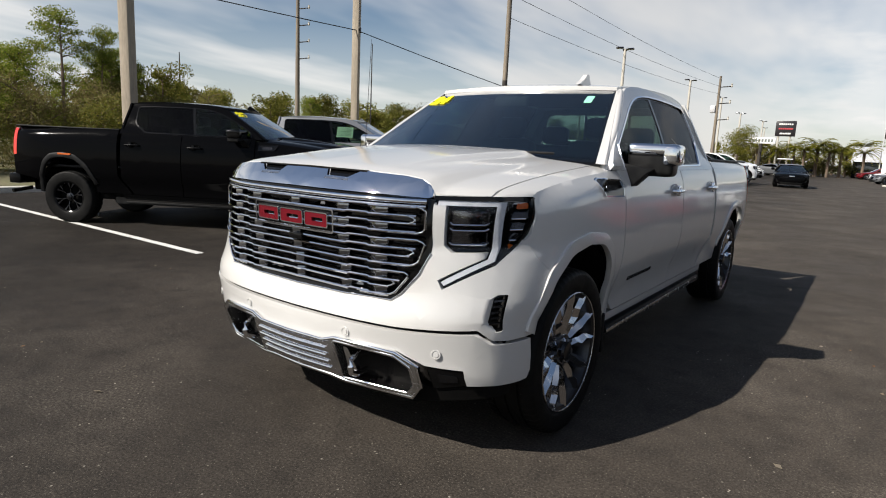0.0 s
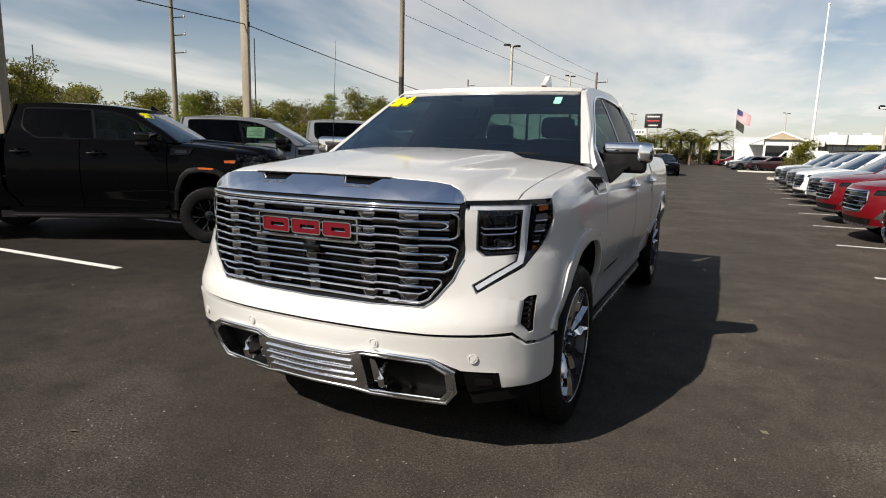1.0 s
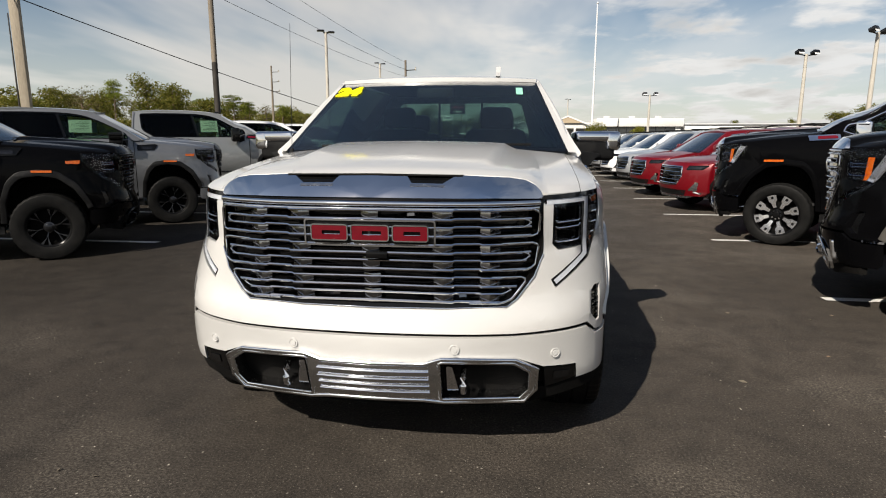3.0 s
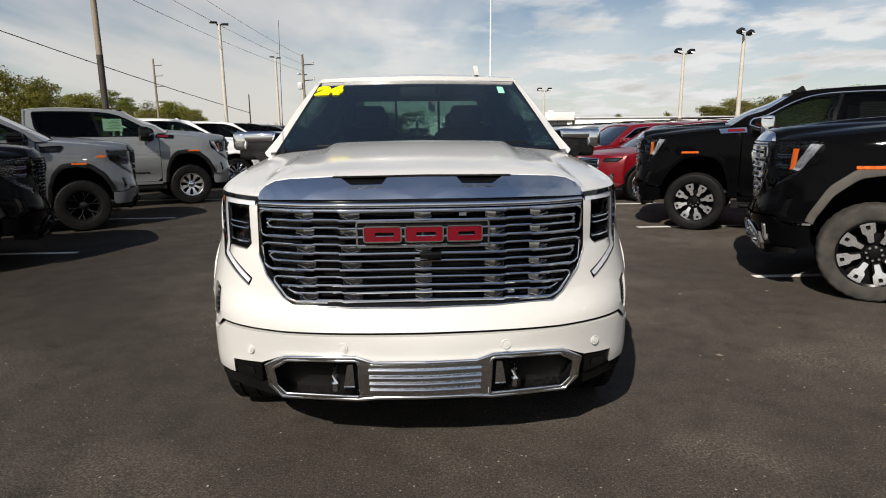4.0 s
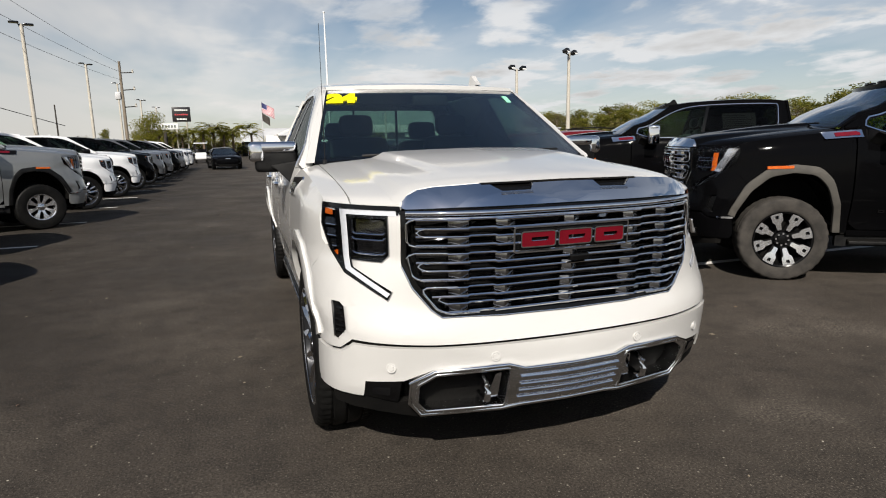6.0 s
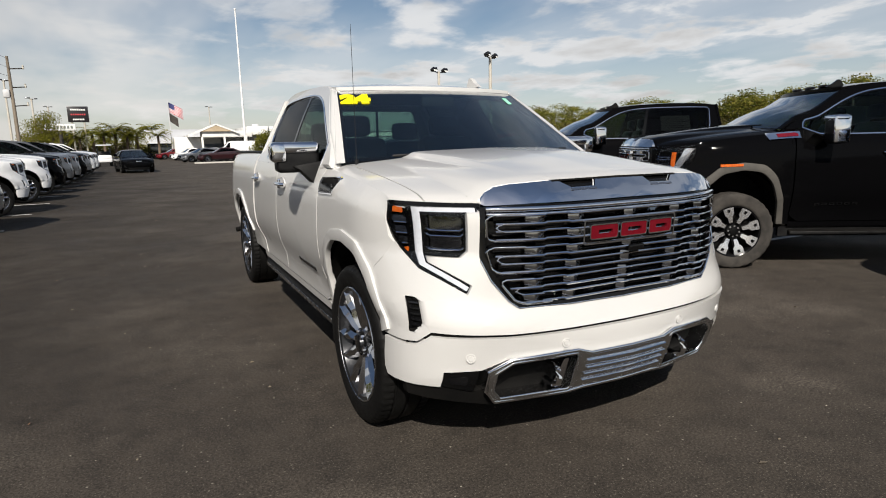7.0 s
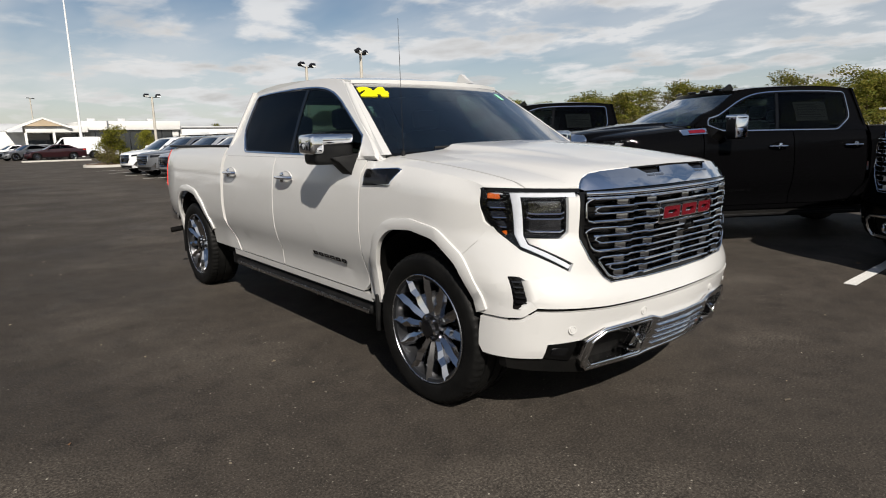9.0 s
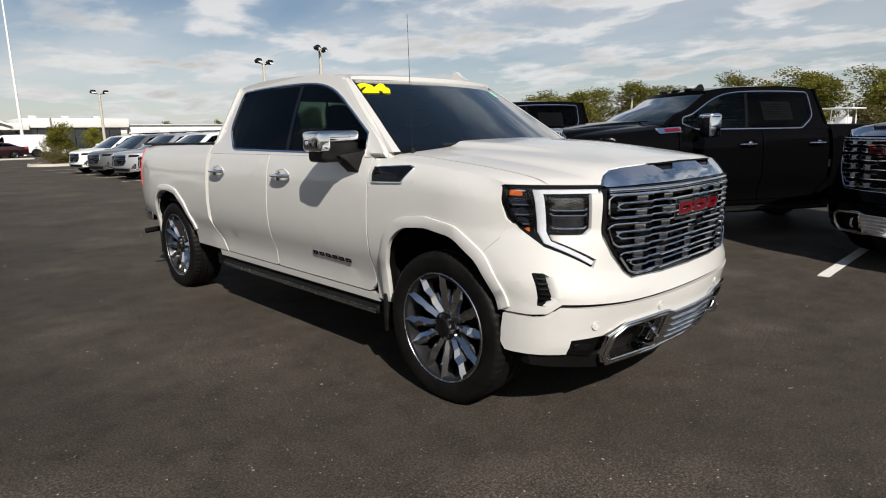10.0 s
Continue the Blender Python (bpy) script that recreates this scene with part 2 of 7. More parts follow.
M["pole_wood"] = material("weathered_pole_wood", (0.20, 0.165, 0.125), 0.85, second=(0.13, 0.105, 0.08), scale=3, stretch=(1, 1, 0.08), fine=0.2, bump=0.3, bump_scale=30)
M["pole_dark"] = material("dark_pole_paint", (0.035, 0.03, 0.026), 0.6, second=(0.05, 0.045, 0.04), scale=3, spec=0.2)
M["cable"] = material("black_cable", (0.015, 0.015, 0.016), 0.6, spec=0.1)
M["pole_white"] = material("white_pole_paint", (0.80, 0.80, 0.80), 0.4, second=(0.7, 0.7, 0.7), scale=2)
M["stucco"] = material("white_stucco", (0.74, 0.73, 0.70), 0.8, second=(0.66, 0.65, 0.62), scale=0.4, fine=0.05, bump=0.1, bump_scale=20)
M["roof_metal"] = material("pale_roof", (0.52, 0.53, 0.54), 0.5, second=(0.46, 0.46, 0.47), scale=0.5)
M["store_glass"] = material("dark_shop_window", (0.018, 0.022, 0.025), 0.06, coat=0.5, second=(0.03, 0.034, 0.036), scale=0.8)
M["tan"] = material("tan_plaster", (0.46, 0.36, 0.25), 0.8, second=(0.38, 0.3, 0.2), scale=0.8)
M["sign_black"] = material("sign_face_black", (0.014, 0.012, 0.014), 0.35, second=(0.02, 0.018, 0.02), scale=3)
M["sign_white"] = material("sign_face_white", (0.80, 0.80, 0.78), 0.5, second=(0.7, 0.7, 0.68), scale=2)
M["sign_red"] = material("sign_face_red", (0.55, 0.05, 0.06), 0.5, second=(0.45, 0.04, 0.05), scale=3)
M["flag_red"] = material("flag_red_cloth", (0.42, 0.03, 0.045), 0.8, second=(0.34, 0.025, 0.04), scale=2)
M["flag_white"] = material("flag_white_cloth", (0.72, 0.70, 0.70), 0.8, second=(0.6, 0.58, 0.6), scale=2)
M["flag_blue"] = material("flag_blue_cloth", (0.03, 0.035, 0.12), 0.8, second=(0.04, 0.045, 0.14), scale=2)
M["stripe"] = material("white_line_paint", (0.66, 0.65, 0.62), 0.7, second=(0.42, 0.41, 0.39), scale=2.5, low=0.5, high=0.8, fine=0.25, bump=0.3, bump_scale=90)
M["mulch"] = material("brown_mulch", (0.12, 0.065, 0.03), 0.95, second=(0.07, 0.04, 0.02), scale=9, fine=0.3, bump=0.6, bump_scale=40)
M["bark"] = material("pine_bark", (0.17, 0.12, 0.085), 0.95, second=(0.10, 0.075, 0.055), scale=5, stretch=(1, 1, 0.25), fine=0.25, bump=0.6, bump_scale=18)


def leaf_material(name, a, b, c):
    m = bpy.data.materials.new(name)
    m.use_nodes = True
    n, l = m.node_tree.nodes, m.node_tree.links
    p = n["Principled BSDF"]
    p.inputs["Roughness"].default_value = 0.6
    p.inputs["Specular IOR Level"].default_value = 0.15
    g = n.new("ShaderNodeNewGeometry")
    ramp = n.new("ShaderNodeValToRGB")
    ramp.color_ramp.elements[0].color, ramp.color_ramp.elements[1].color = (*a, 1), (*c, 1)
    e = ramp.color_ramp.elements.new(0.5)
    e.color = (*b, 1)
    l.new(g.outputs["Random Per Island"], ramp.inputs[0])
    oi = n.new("ShaderNodeObjectInfo")
    hs = n.new("ShaderNodeHueSaturation")
    mr = n.new("ShaderNodeMapRange")
    mr.inputs[3].default_value, mr.inputs[4].default_value = 0.6, 1.1
    l.new(oi.outputs["Random"], mr.inputs[0])
    l.new(mr.outputs[0], hs.inputs["Value"])
    l.new(ramp.outputs[0], hs.inputs["Color"])
    tr = n.new("ShaderNodeBsdfTranslucent")
    mix = n.new("ShaderNodeMixShader")
    mix.inputs[0].default_value = 0.42
    l.new(hs.outputs[0], p.inputs["Base Color"])
    l.new(hs.outputs[0], tr.inputs[0])
    l.new(p.outputs[0], mix.inputs[1])
    l.new(tr.outputs[0], mix.inputs[2])
    l.new(mix.outputs[0], n["Material Output"].inputs[0])
    return m


M["leaf"] = leaf_material("green_leaves", (0.105, 0.130, 0.018), (0.18, 0.180, 0.030), (0.28, 0.235, 0.055))
M["pine"] = leaf_material("pine_needles", (0.105, 0.155, 0.016), (0.17, 0.205, 0.028), (0.28, 0.27, 0.055))
M["dry"] = leaf_material("dry_brush_leaves", (0.12, 0.098, 0.040), (0.17, 0.140, 0.055), (0.13, 0.135, 0.032))
M["litter"] = leaf_material("dry_litter", (0.24, 0.20, 0.15), (0.30, 0.26, 0.2), (0.22, 0.11, 0.05))
M["bright_leaf"] = leaf_material("yellow_green_leaves", (0.17, 0.18, 0.022), (0.26, 0.235, 0.03), (0.13, 0.15, 0.02))


def asphalt():
    """Dark worn asphalt: pale stone chips, broad scuffs, small oil spots and a coarse relief."""
    m = bpy.data.materials.new("worn_asphalt")
    m.use_nodes = True
    n, l = m.node_tree.nodes, m.node_tree.links
    p = n["Principled BSDF"]
    tc = n.new("ShaderNodeTexCoord")

    def noise_at(scale, detail, low, high, a, b):
        t = n.new("ShaderNodeTexNoise")
        t.inputs["Scale"].default_value, t.inputs["Detail"].default_value = scale, detail
        t.inputs["Roughness"].default_value = 0.6
        l.new(tc.outputs["Object"], t.inputs[0])
        r = n.new("ShaderNodeMapRange")
        for k, v in enumerate((low, high, a, b)):
            r.inputs[k + 1].default_value = v
        l.new(t.outputs[0], r.inputs[0])
        return r.outputs[0]

    def times(x, y):
        k = n.new("ShaderNodeMath")
        k.operation = "MULTIPLY"
        l.new(x, k.inputs[0])
        l.new(y, k.inputs[1])
        return k.outputs[0]

    def mixed(fac, x, y):
        k = n.new("ShaderNodeMix")
        k.data_type = "RGBA"
        l.new(fac, k.inputs[0])
        for s, v in ((6, x), (7, y)):
            if isinstance(v, tuple):
                k.inputs[s].default_value = (*v, 1)
            else:
                l.new(v, k.inputs[s])
        return k.outputs[2]

    broad = noise_at(0.35, 5, 0.35, 0.7, 0, 1)
    col = mixed(broad, (0.0410, 0.0350, 0.0293), (0.058, 0.0490, 0.0410))
    col = mixed(noise_at(5, 8, 0.44, 0.68, 0, 0.75), col, (0.026, 0.0228, 0.0198))
    scuff = times(noise_at(0.75, 10, 0.50, 0.72, 0, 0.58), noise_at(60, 6, 0.44, 0.60, 0, 1))
    col = mixed(scuff, col, (0.180, 0.158, 0.132))
    grain = noise_at(80, 5, 0.42, 0.60, 0.0, 0.62)
    col = mixed(grain, col, (0.010, 0.0090, 0.0082))
    col = mixed(noise_at(105, 2, 0.61, 0.69, 0, 0.45), col, (0.20, 0.178, 0.150))
    vor = n.new("ShaderNodeTexVoronoi")
    vor.inputs["Scale"].default_value = 52
    l.new(tc.outputs["Object"], vor.inputs[0])
    chip = n.new("ShaderNodeMapRange")
    chip.inputs[1].default_value, chip.inputs[2].default_value, chip.inputs[3].default_value, chip.inputs[4].default_value = 0.30, 0.20, 0, 0.8
    l.new(vor.outputs["Distance"], chip.inputs[0])
    pick = n.new("ShaderNodeSeparateColor")
    l.new(vor.outputs["Color"], pick.inputs[0])
    some = n.new("ShaderNodeMapRange")
    some.inputs[1].default_value, some.inputs[2].default_value = 0.965, 0.995
    l.new(pick.outputs[0], some.inputs[0])
    col = mixed(times(times(chip.outputs[0], some.outputs[0]), noise_at(0.9, 6, 0.42, 0.62, 0.2, 1.0)), col, (0.46, 0.42, 0.36))
    # the whole colour is scaled by x: darker towards -x, paler towards +x
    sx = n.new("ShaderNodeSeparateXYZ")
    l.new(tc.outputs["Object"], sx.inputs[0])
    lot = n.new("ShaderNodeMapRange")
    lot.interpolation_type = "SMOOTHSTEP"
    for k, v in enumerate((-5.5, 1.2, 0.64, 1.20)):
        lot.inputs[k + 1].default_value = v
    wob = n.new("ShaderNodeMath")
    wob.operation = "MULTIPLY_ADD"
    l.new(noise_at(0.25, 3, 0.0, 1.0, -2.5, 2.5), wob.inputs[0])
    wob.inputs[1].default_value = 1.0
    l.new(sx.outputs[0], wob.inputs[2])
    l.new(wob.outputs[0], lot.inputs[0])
    toned = n.new("ShaderNodeVectorMath")
    toned.operation = "SCALE"
    l.new(col, toned.inputs[0])
    l.new(lot.outputs[0], toned.inputs["Scale"])
    col = toned.outputs[0]
    l.new(col, p.inputs["Base Color"])
    l.new(noise_at(0.8, 5, 0.3, 0.7, 0.62, 0.84), p.inputs["Roughness"])
    p.inputs["Specular IOR Level"].default_value = 0.10
    p.inputs["Diffuse Roughness"].default_value = 0.4
    t = n.new("ShaderNodeTexNoise")
    t.inputs["Scale"].default_value, t.inputs["Detail"].default_value = 210, 4
    l.new(tc.outputs["Object"], t.inputs[0])
    b = n.new("ShaderNodeBump")
    b.inputs["Strength"].default_value, b.inputs["Distance"].default_value = 0.5, 0.006
    l.new(t.outputs[0], b.inputs["Height"])
    l.new(b.outputs[0], p.inputs["Normal"])
    return m


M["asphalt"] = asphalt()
M["grass"] = material("rough_grass", (0.10, 0.105, 0.04), 0.95, second=(0.15, 0.125, 0.07), scale=0.5, fine=0.35, bump=0.7, bump_scale=14)

# ---------------------------------------------------------------- mesh helpers


def thing(name, label, category, group="", kind="", at=None):
    ob = new(name)
    ob.empty_display_size = 0.2
    if at is not None:
        ob.matrix_basis = at
    return tagged(ob, label, category, group, kind)


def to_mesh(name, bm, mat, sharp=35):
    me = bpy.data.meshes.new(name)
    bm.to_mesh(me)
    bm.free()
    me.materials.append(mat)
    me.shade_smooth()
    me.set_sharp_from_angle(angle=radians(sharp))
    return me


def part(name, bm, mat, parent, label="", sharp=35, at=None):
    ob = new(name, to_mesh(name, bm, mat, sharp))
    ob.parent = parent
    if at is not None:
        ob.matrix_basis = at
    return tagged(ob, label)


def solo(name, bm, mat, label, category, group="", kind="", at=None, sharp=35):
    ob = new(name, to_mesh(name, bm, mat, sharp))
    if at is not None:
        ob.matrix_basis = at
    return tagged(ob, label, category, group, kind)


def curve(xs, ys):
    """A smooth function through given values that does not overshoot."""
    n = len(xs)
    d = [(ys[i + 1] - ys[i]) / (xs[i + 1] - xs[i]) for i in range(n - 1)]
    m = [d[0]] + [0.0 if d[i - 1] * d[i] <= 0 else 2 * d[i - 1] * d[i] / (d[i - 1] + d[i]) for i in range(1, n - 1)] + [d[-1]]

    def f(x):
        if x <= xs[0]:
            return ys[0]
        if x >= xs[-1]:
            return ys[-1]
        i = 0
        while x > xs[i + 1]:
            i += 1
        h = xs[i + 1] - xs[i]
        t = (x - xs[i]) / h
        return ys[i] * (1 + 2 * t) * (1 - t) ** 2 + m[i] * h * t * (1 - t) ** 2 + ys[i + 1] * t * t * (3 - 2 * t) + m[i + 1] * h * t * t * (t - 1)

    return f


def rounded(points, r=0.03, n=4):
    """The polygon with its corners rounded; a point may carry a radius of its own as a third number."""
    out = []
    k = len(points)
    for i, p in enumerate(points):
        a, b, c = Vector(points[i - 1][:2]), Vector(p[:2]), Vector(points[(i + 1) % k][:2])
        rr = p[2] if len(p) > 2 else r
        u, v = a - b, c - b
        lim = 0.45 * min(u.length, v.length)
        if rr <= 0 or lim < 1e-5:
            out.append(tuple(b))
            continue
        ang = u.angle(v, 0)
        cut = min(lim, rr / max(math.tan(ang / 2), 0.05)) if ang < 3.1 else 0
        if cut <= 1e-5:
            out.append(tuple(b))
            continue
        s, e = b + u.normalized() * cut, b + v.normalized() * cut
        for j in range(n + 1):
            t = j / n
            q = s * (1 - t) ** 2 + b * 2 * t * (1 - t) + e * t * t
            out.append((q.x, q.y))
    return out


def mirrored(half):
    """A closed outline from its right half, which runs from the middle line to the middle line."""
    left = [(-p[0], *p[1:]) for p in reversed(half) if abs(p[0]) > 1e-6]
    return list(half) + left


def ribbon(path, w, closed=False):
    """Outline of a band of width w along a path (closed: returns the outer and the inner loop)."""
    pts = [Vector(p[:2]) for p in path]
    k = len(pts)
    a, b = [], []
    for i, p in enumerate(pts):
        prev = pts[i - 1] if (closed or i > 0) else None
        nxt = pts[(i + 1) % k] if (closed or i < k - 1) else None
        d1 = (p - prev).normalized() if prev is not None else (nxt - p).normalized()
        d2 = (nxt - p).normalized() if nxt is not None else d1
        n1, n2 = Vector((-d1.y, d1.x)), Vector((-d2.y, d2.x))
        m = (n1 + n2)
        m = m / max(m.length_squared / 2, 0.3)
        a.append(tuple(p + m * w / 2))
        b.append(tuple(p - m * w / 2))
    return (a, b) if closed else a + b[::-1]


def panel(outline, place, depth=0.02, step=0.12, holes=(), bm=None):
    """A plate cut from an outline (with holes), bent by place(u, v, d), d being the way in from the outer face."""
    own = bmesh.new()
    for loop in (outline, *holes):
        clean = [loop[0]]
        for p in loop[1:]:
            if (Vector(p[:2]) - Vector(clean[-1][:2])).length > 1e-4:
                clean.append(p)
        if (Vector(clean[0][:2]) - Vector(clean[-1][:2])).length < 1e-4:
            clean.pop()
        vs = [own.verts.new((p[0], p[1], 0)) for p in clean]
        for i, v in enumerate(vs):
            own.edges.new((v, vs[(i + 1) % len(vs)]))
    bmesh.ops.triangle_fill(own, use_beauty=True, use_dissolve=False, edges=own.edges[:])
    us, vs2 = [v.co.x for v in own.verts], [v.co.y for v in own.verts]
    for axis, lo, hi in ((0, min(us), max(us)), (1, min(vs2), max(vs2))):
        st = step if isinstance(step, (int, float)) else step[axis]
        k = math.floor(lo / st) + 1
        while k * st < hi:
            co, no = [0, 0, 0], [0, 0, 0]
            co[axis], no[axis] = k * st, 1
            if hi - k * st > 1e-3 and k * st - lo > 1e-3:
                bmesh.ops.bisect_plane(own, geom=own.verts[:] + own.edges[:] + own.faces[:], dist=1e-4, plane_co=co, plane_no=no)
            k += 1
    ext = bmesh.ops.extrude_face_region(own, geom=own.faces[:])
    back = [g for g in ext["geom"] if isinstance(g, bmesh.types.BMVert)]
    backset = set(back)
    for v in own.verts:
        u, w = v.co.x, v.co.y
        v.co = place(u, w, depth if v in backset else 0.0)
    bmesh.ops.recalc_face_normals(own, faces=own.faces[:])
    if bm is None:
        return own
    merge(bm, own)
    return bm


def merge(bm, other):
    me = bpy.data.meshes.new("tmp")
    other.to_mesh(me)
    other.free()
    bm.from_mesh(me)
    bpy.data.meshes.remove(me)


def box(bm, c, s, bevel=0.01, turn=None, seg=2):
    """A block with rounded edges: centre, size, and a turn in degrees."""
    own = bmesh.new()
    bmesh.ops.create_cube(own, size=1)
    bmesh.ops.scale(own, vec=s, verts=own.verts[:])
    if bevel:
        bmesh.ops.bevel(own, geom=own.edges[:], offset=min(bevel, 0.45 * min(s)), segments=seg, affect="EDGES", profile=0.5)
    bmesh.ops.transform(own, matrix=pose(*c, *(turn or (0, 0, 0))), verts=own.verts[:])
    merge(bm, own)
    return bm


def soften(bm, offset, seg=3, angle=40):
    """Rounds the sharp edges of a closed mesh."""
    bmesh.ops.remove_doubles(bm, verts=bm.verts[:], dist=1e-5)
    bmesh.ops.dissolve_limit(bm, angle_limit=radians(1), verts=bm.verts[:], edges=bm.edges[:])
    hard = [e for e in bm.edges if len(e.link_faces) == 2 and e.calc_face_angle(0) > radians(angle)]
    bmesh.ops.bevel(bm, geom=hard, offset=offset, segments=seg, affect="EDGES", profile=0.5, clamp_overlap=True)
    return bm


def block(c, s, bevel=0.01, turn=None, seg=2):
    return box(bmesh.new(), c, s, bevel, turn, seg)


def tube(bm, pts, r, n=8, flat=1.0, caps=True):
    """A round bar along points; r may be one radius or one for each point; flat squeezes it along z."""
    pts = [Vector(p) for p in pts]
    rings = []
    for i, p in enumerate(pts):
        d = (pts[min(i + 1, len(pts) - 1)] - pts[max(i - 1, 0)]).normalized()
        up = Vector((0, 0, 1)) if abs(d.z) < 0.95 else Vector((0, 1, 0))
        a = d.cross(up).normalized()
        b = a.cross(d)
        rr = r[i] if isinstance(r, (list, tuple)) else r
        rings.append([bm.verts.new(p + a * rr * math.cos(2 * math.pi * j / n) + b * rr * flat * math.sin(2 * math.pi * j / n)) for j in range(n)])
    for q, w in zip(rings, rings[1:]):
        for j in range(n):
            bm.faces.new((q[j], q[(j + 1) % n], w[(j + 1) % n], w[j]))
    if caps:
        bm.faces.new(rings[0][::-1])
        bm.faces.new(rings[-1])
    return bm


def lathe(bm, profile, n=48, axis="x"):
    """A turned shape: profile of (distance along the axis, radius)."""
    rings = []
    for a, r in profile:
        ring = []
        for j in range(n):
            c, s = math.cos(2 * math.pi * j / n), math.sin(2 * math.pi * j / n)
            ring.append(bm.verts.new((a, r * c, r * s) if axis == "x" else (r * c, r * s, a)))
        rings.append(ring)
    for q, w in zip(rings, rings[1:]):
        for j in range(n):
            bm.faces.new((q[j], q[(j + 1) % n], w[(j + 1) % n], w[j]))
    bmesh.ops.remove_doubles(bm, verts=bm.verts[:], dist=1e-5)
    bmesh.ops.recalc_face_normals(bm, faces=bm.faces[:])
    return bm


def lettering(text, size, depth, bold=0.0):
    c = bpy.data.curves.new("text", "FONT")
    c.body, c.size, c.extrude, c.offset = text, size, depth, bold
    c.resolution_u = 4
    c.align_x, c.align_y = "CENTER", "CENTER"
    tmp = bpy.data.objects.new("text", c)
    scene.collection.objects.link(tmp)
    me = bpy.data.meshes.new_from_object(tmp.evaluated_get(bpy.context.evaluated_depsgraph_get()))
    bpy.data.objects.remove(tmp)
    bpy.data.curves.remove(c)
    bm = bmesh.new()
    bm.from_mesh(me)
    bpy.data.meshes.remove(me)
    return bm


def clamp(x, a=0.0, b=1.0):
    return max(a, min(b, x))


def soft(x):
    x = clamp(x)
    return x * x * (3 - 2 * x)


# ---------------------------------------------------------------- wheels


def spoke_set(bm, polys, count, face, thick, radius, dish=0.04):
    """Flat spokes from outlines of (radius, side); the face sinks towards the hub by dish."""
    for k in range(count):
        a = 2 * math.pi * k / count
        ca, sa = math.cos(a), math.sin(a)

        def place(r, s, d, ca=ca, sa=sa):
            return Vector((face - dish * (1 - clamp(r / radius)) ** 1.5 - d, r * ca - s * sa, r * sa + s * ca))

        for p in polys:
            panel(p, place, thick, 0.07, bm=bm)
    return bm


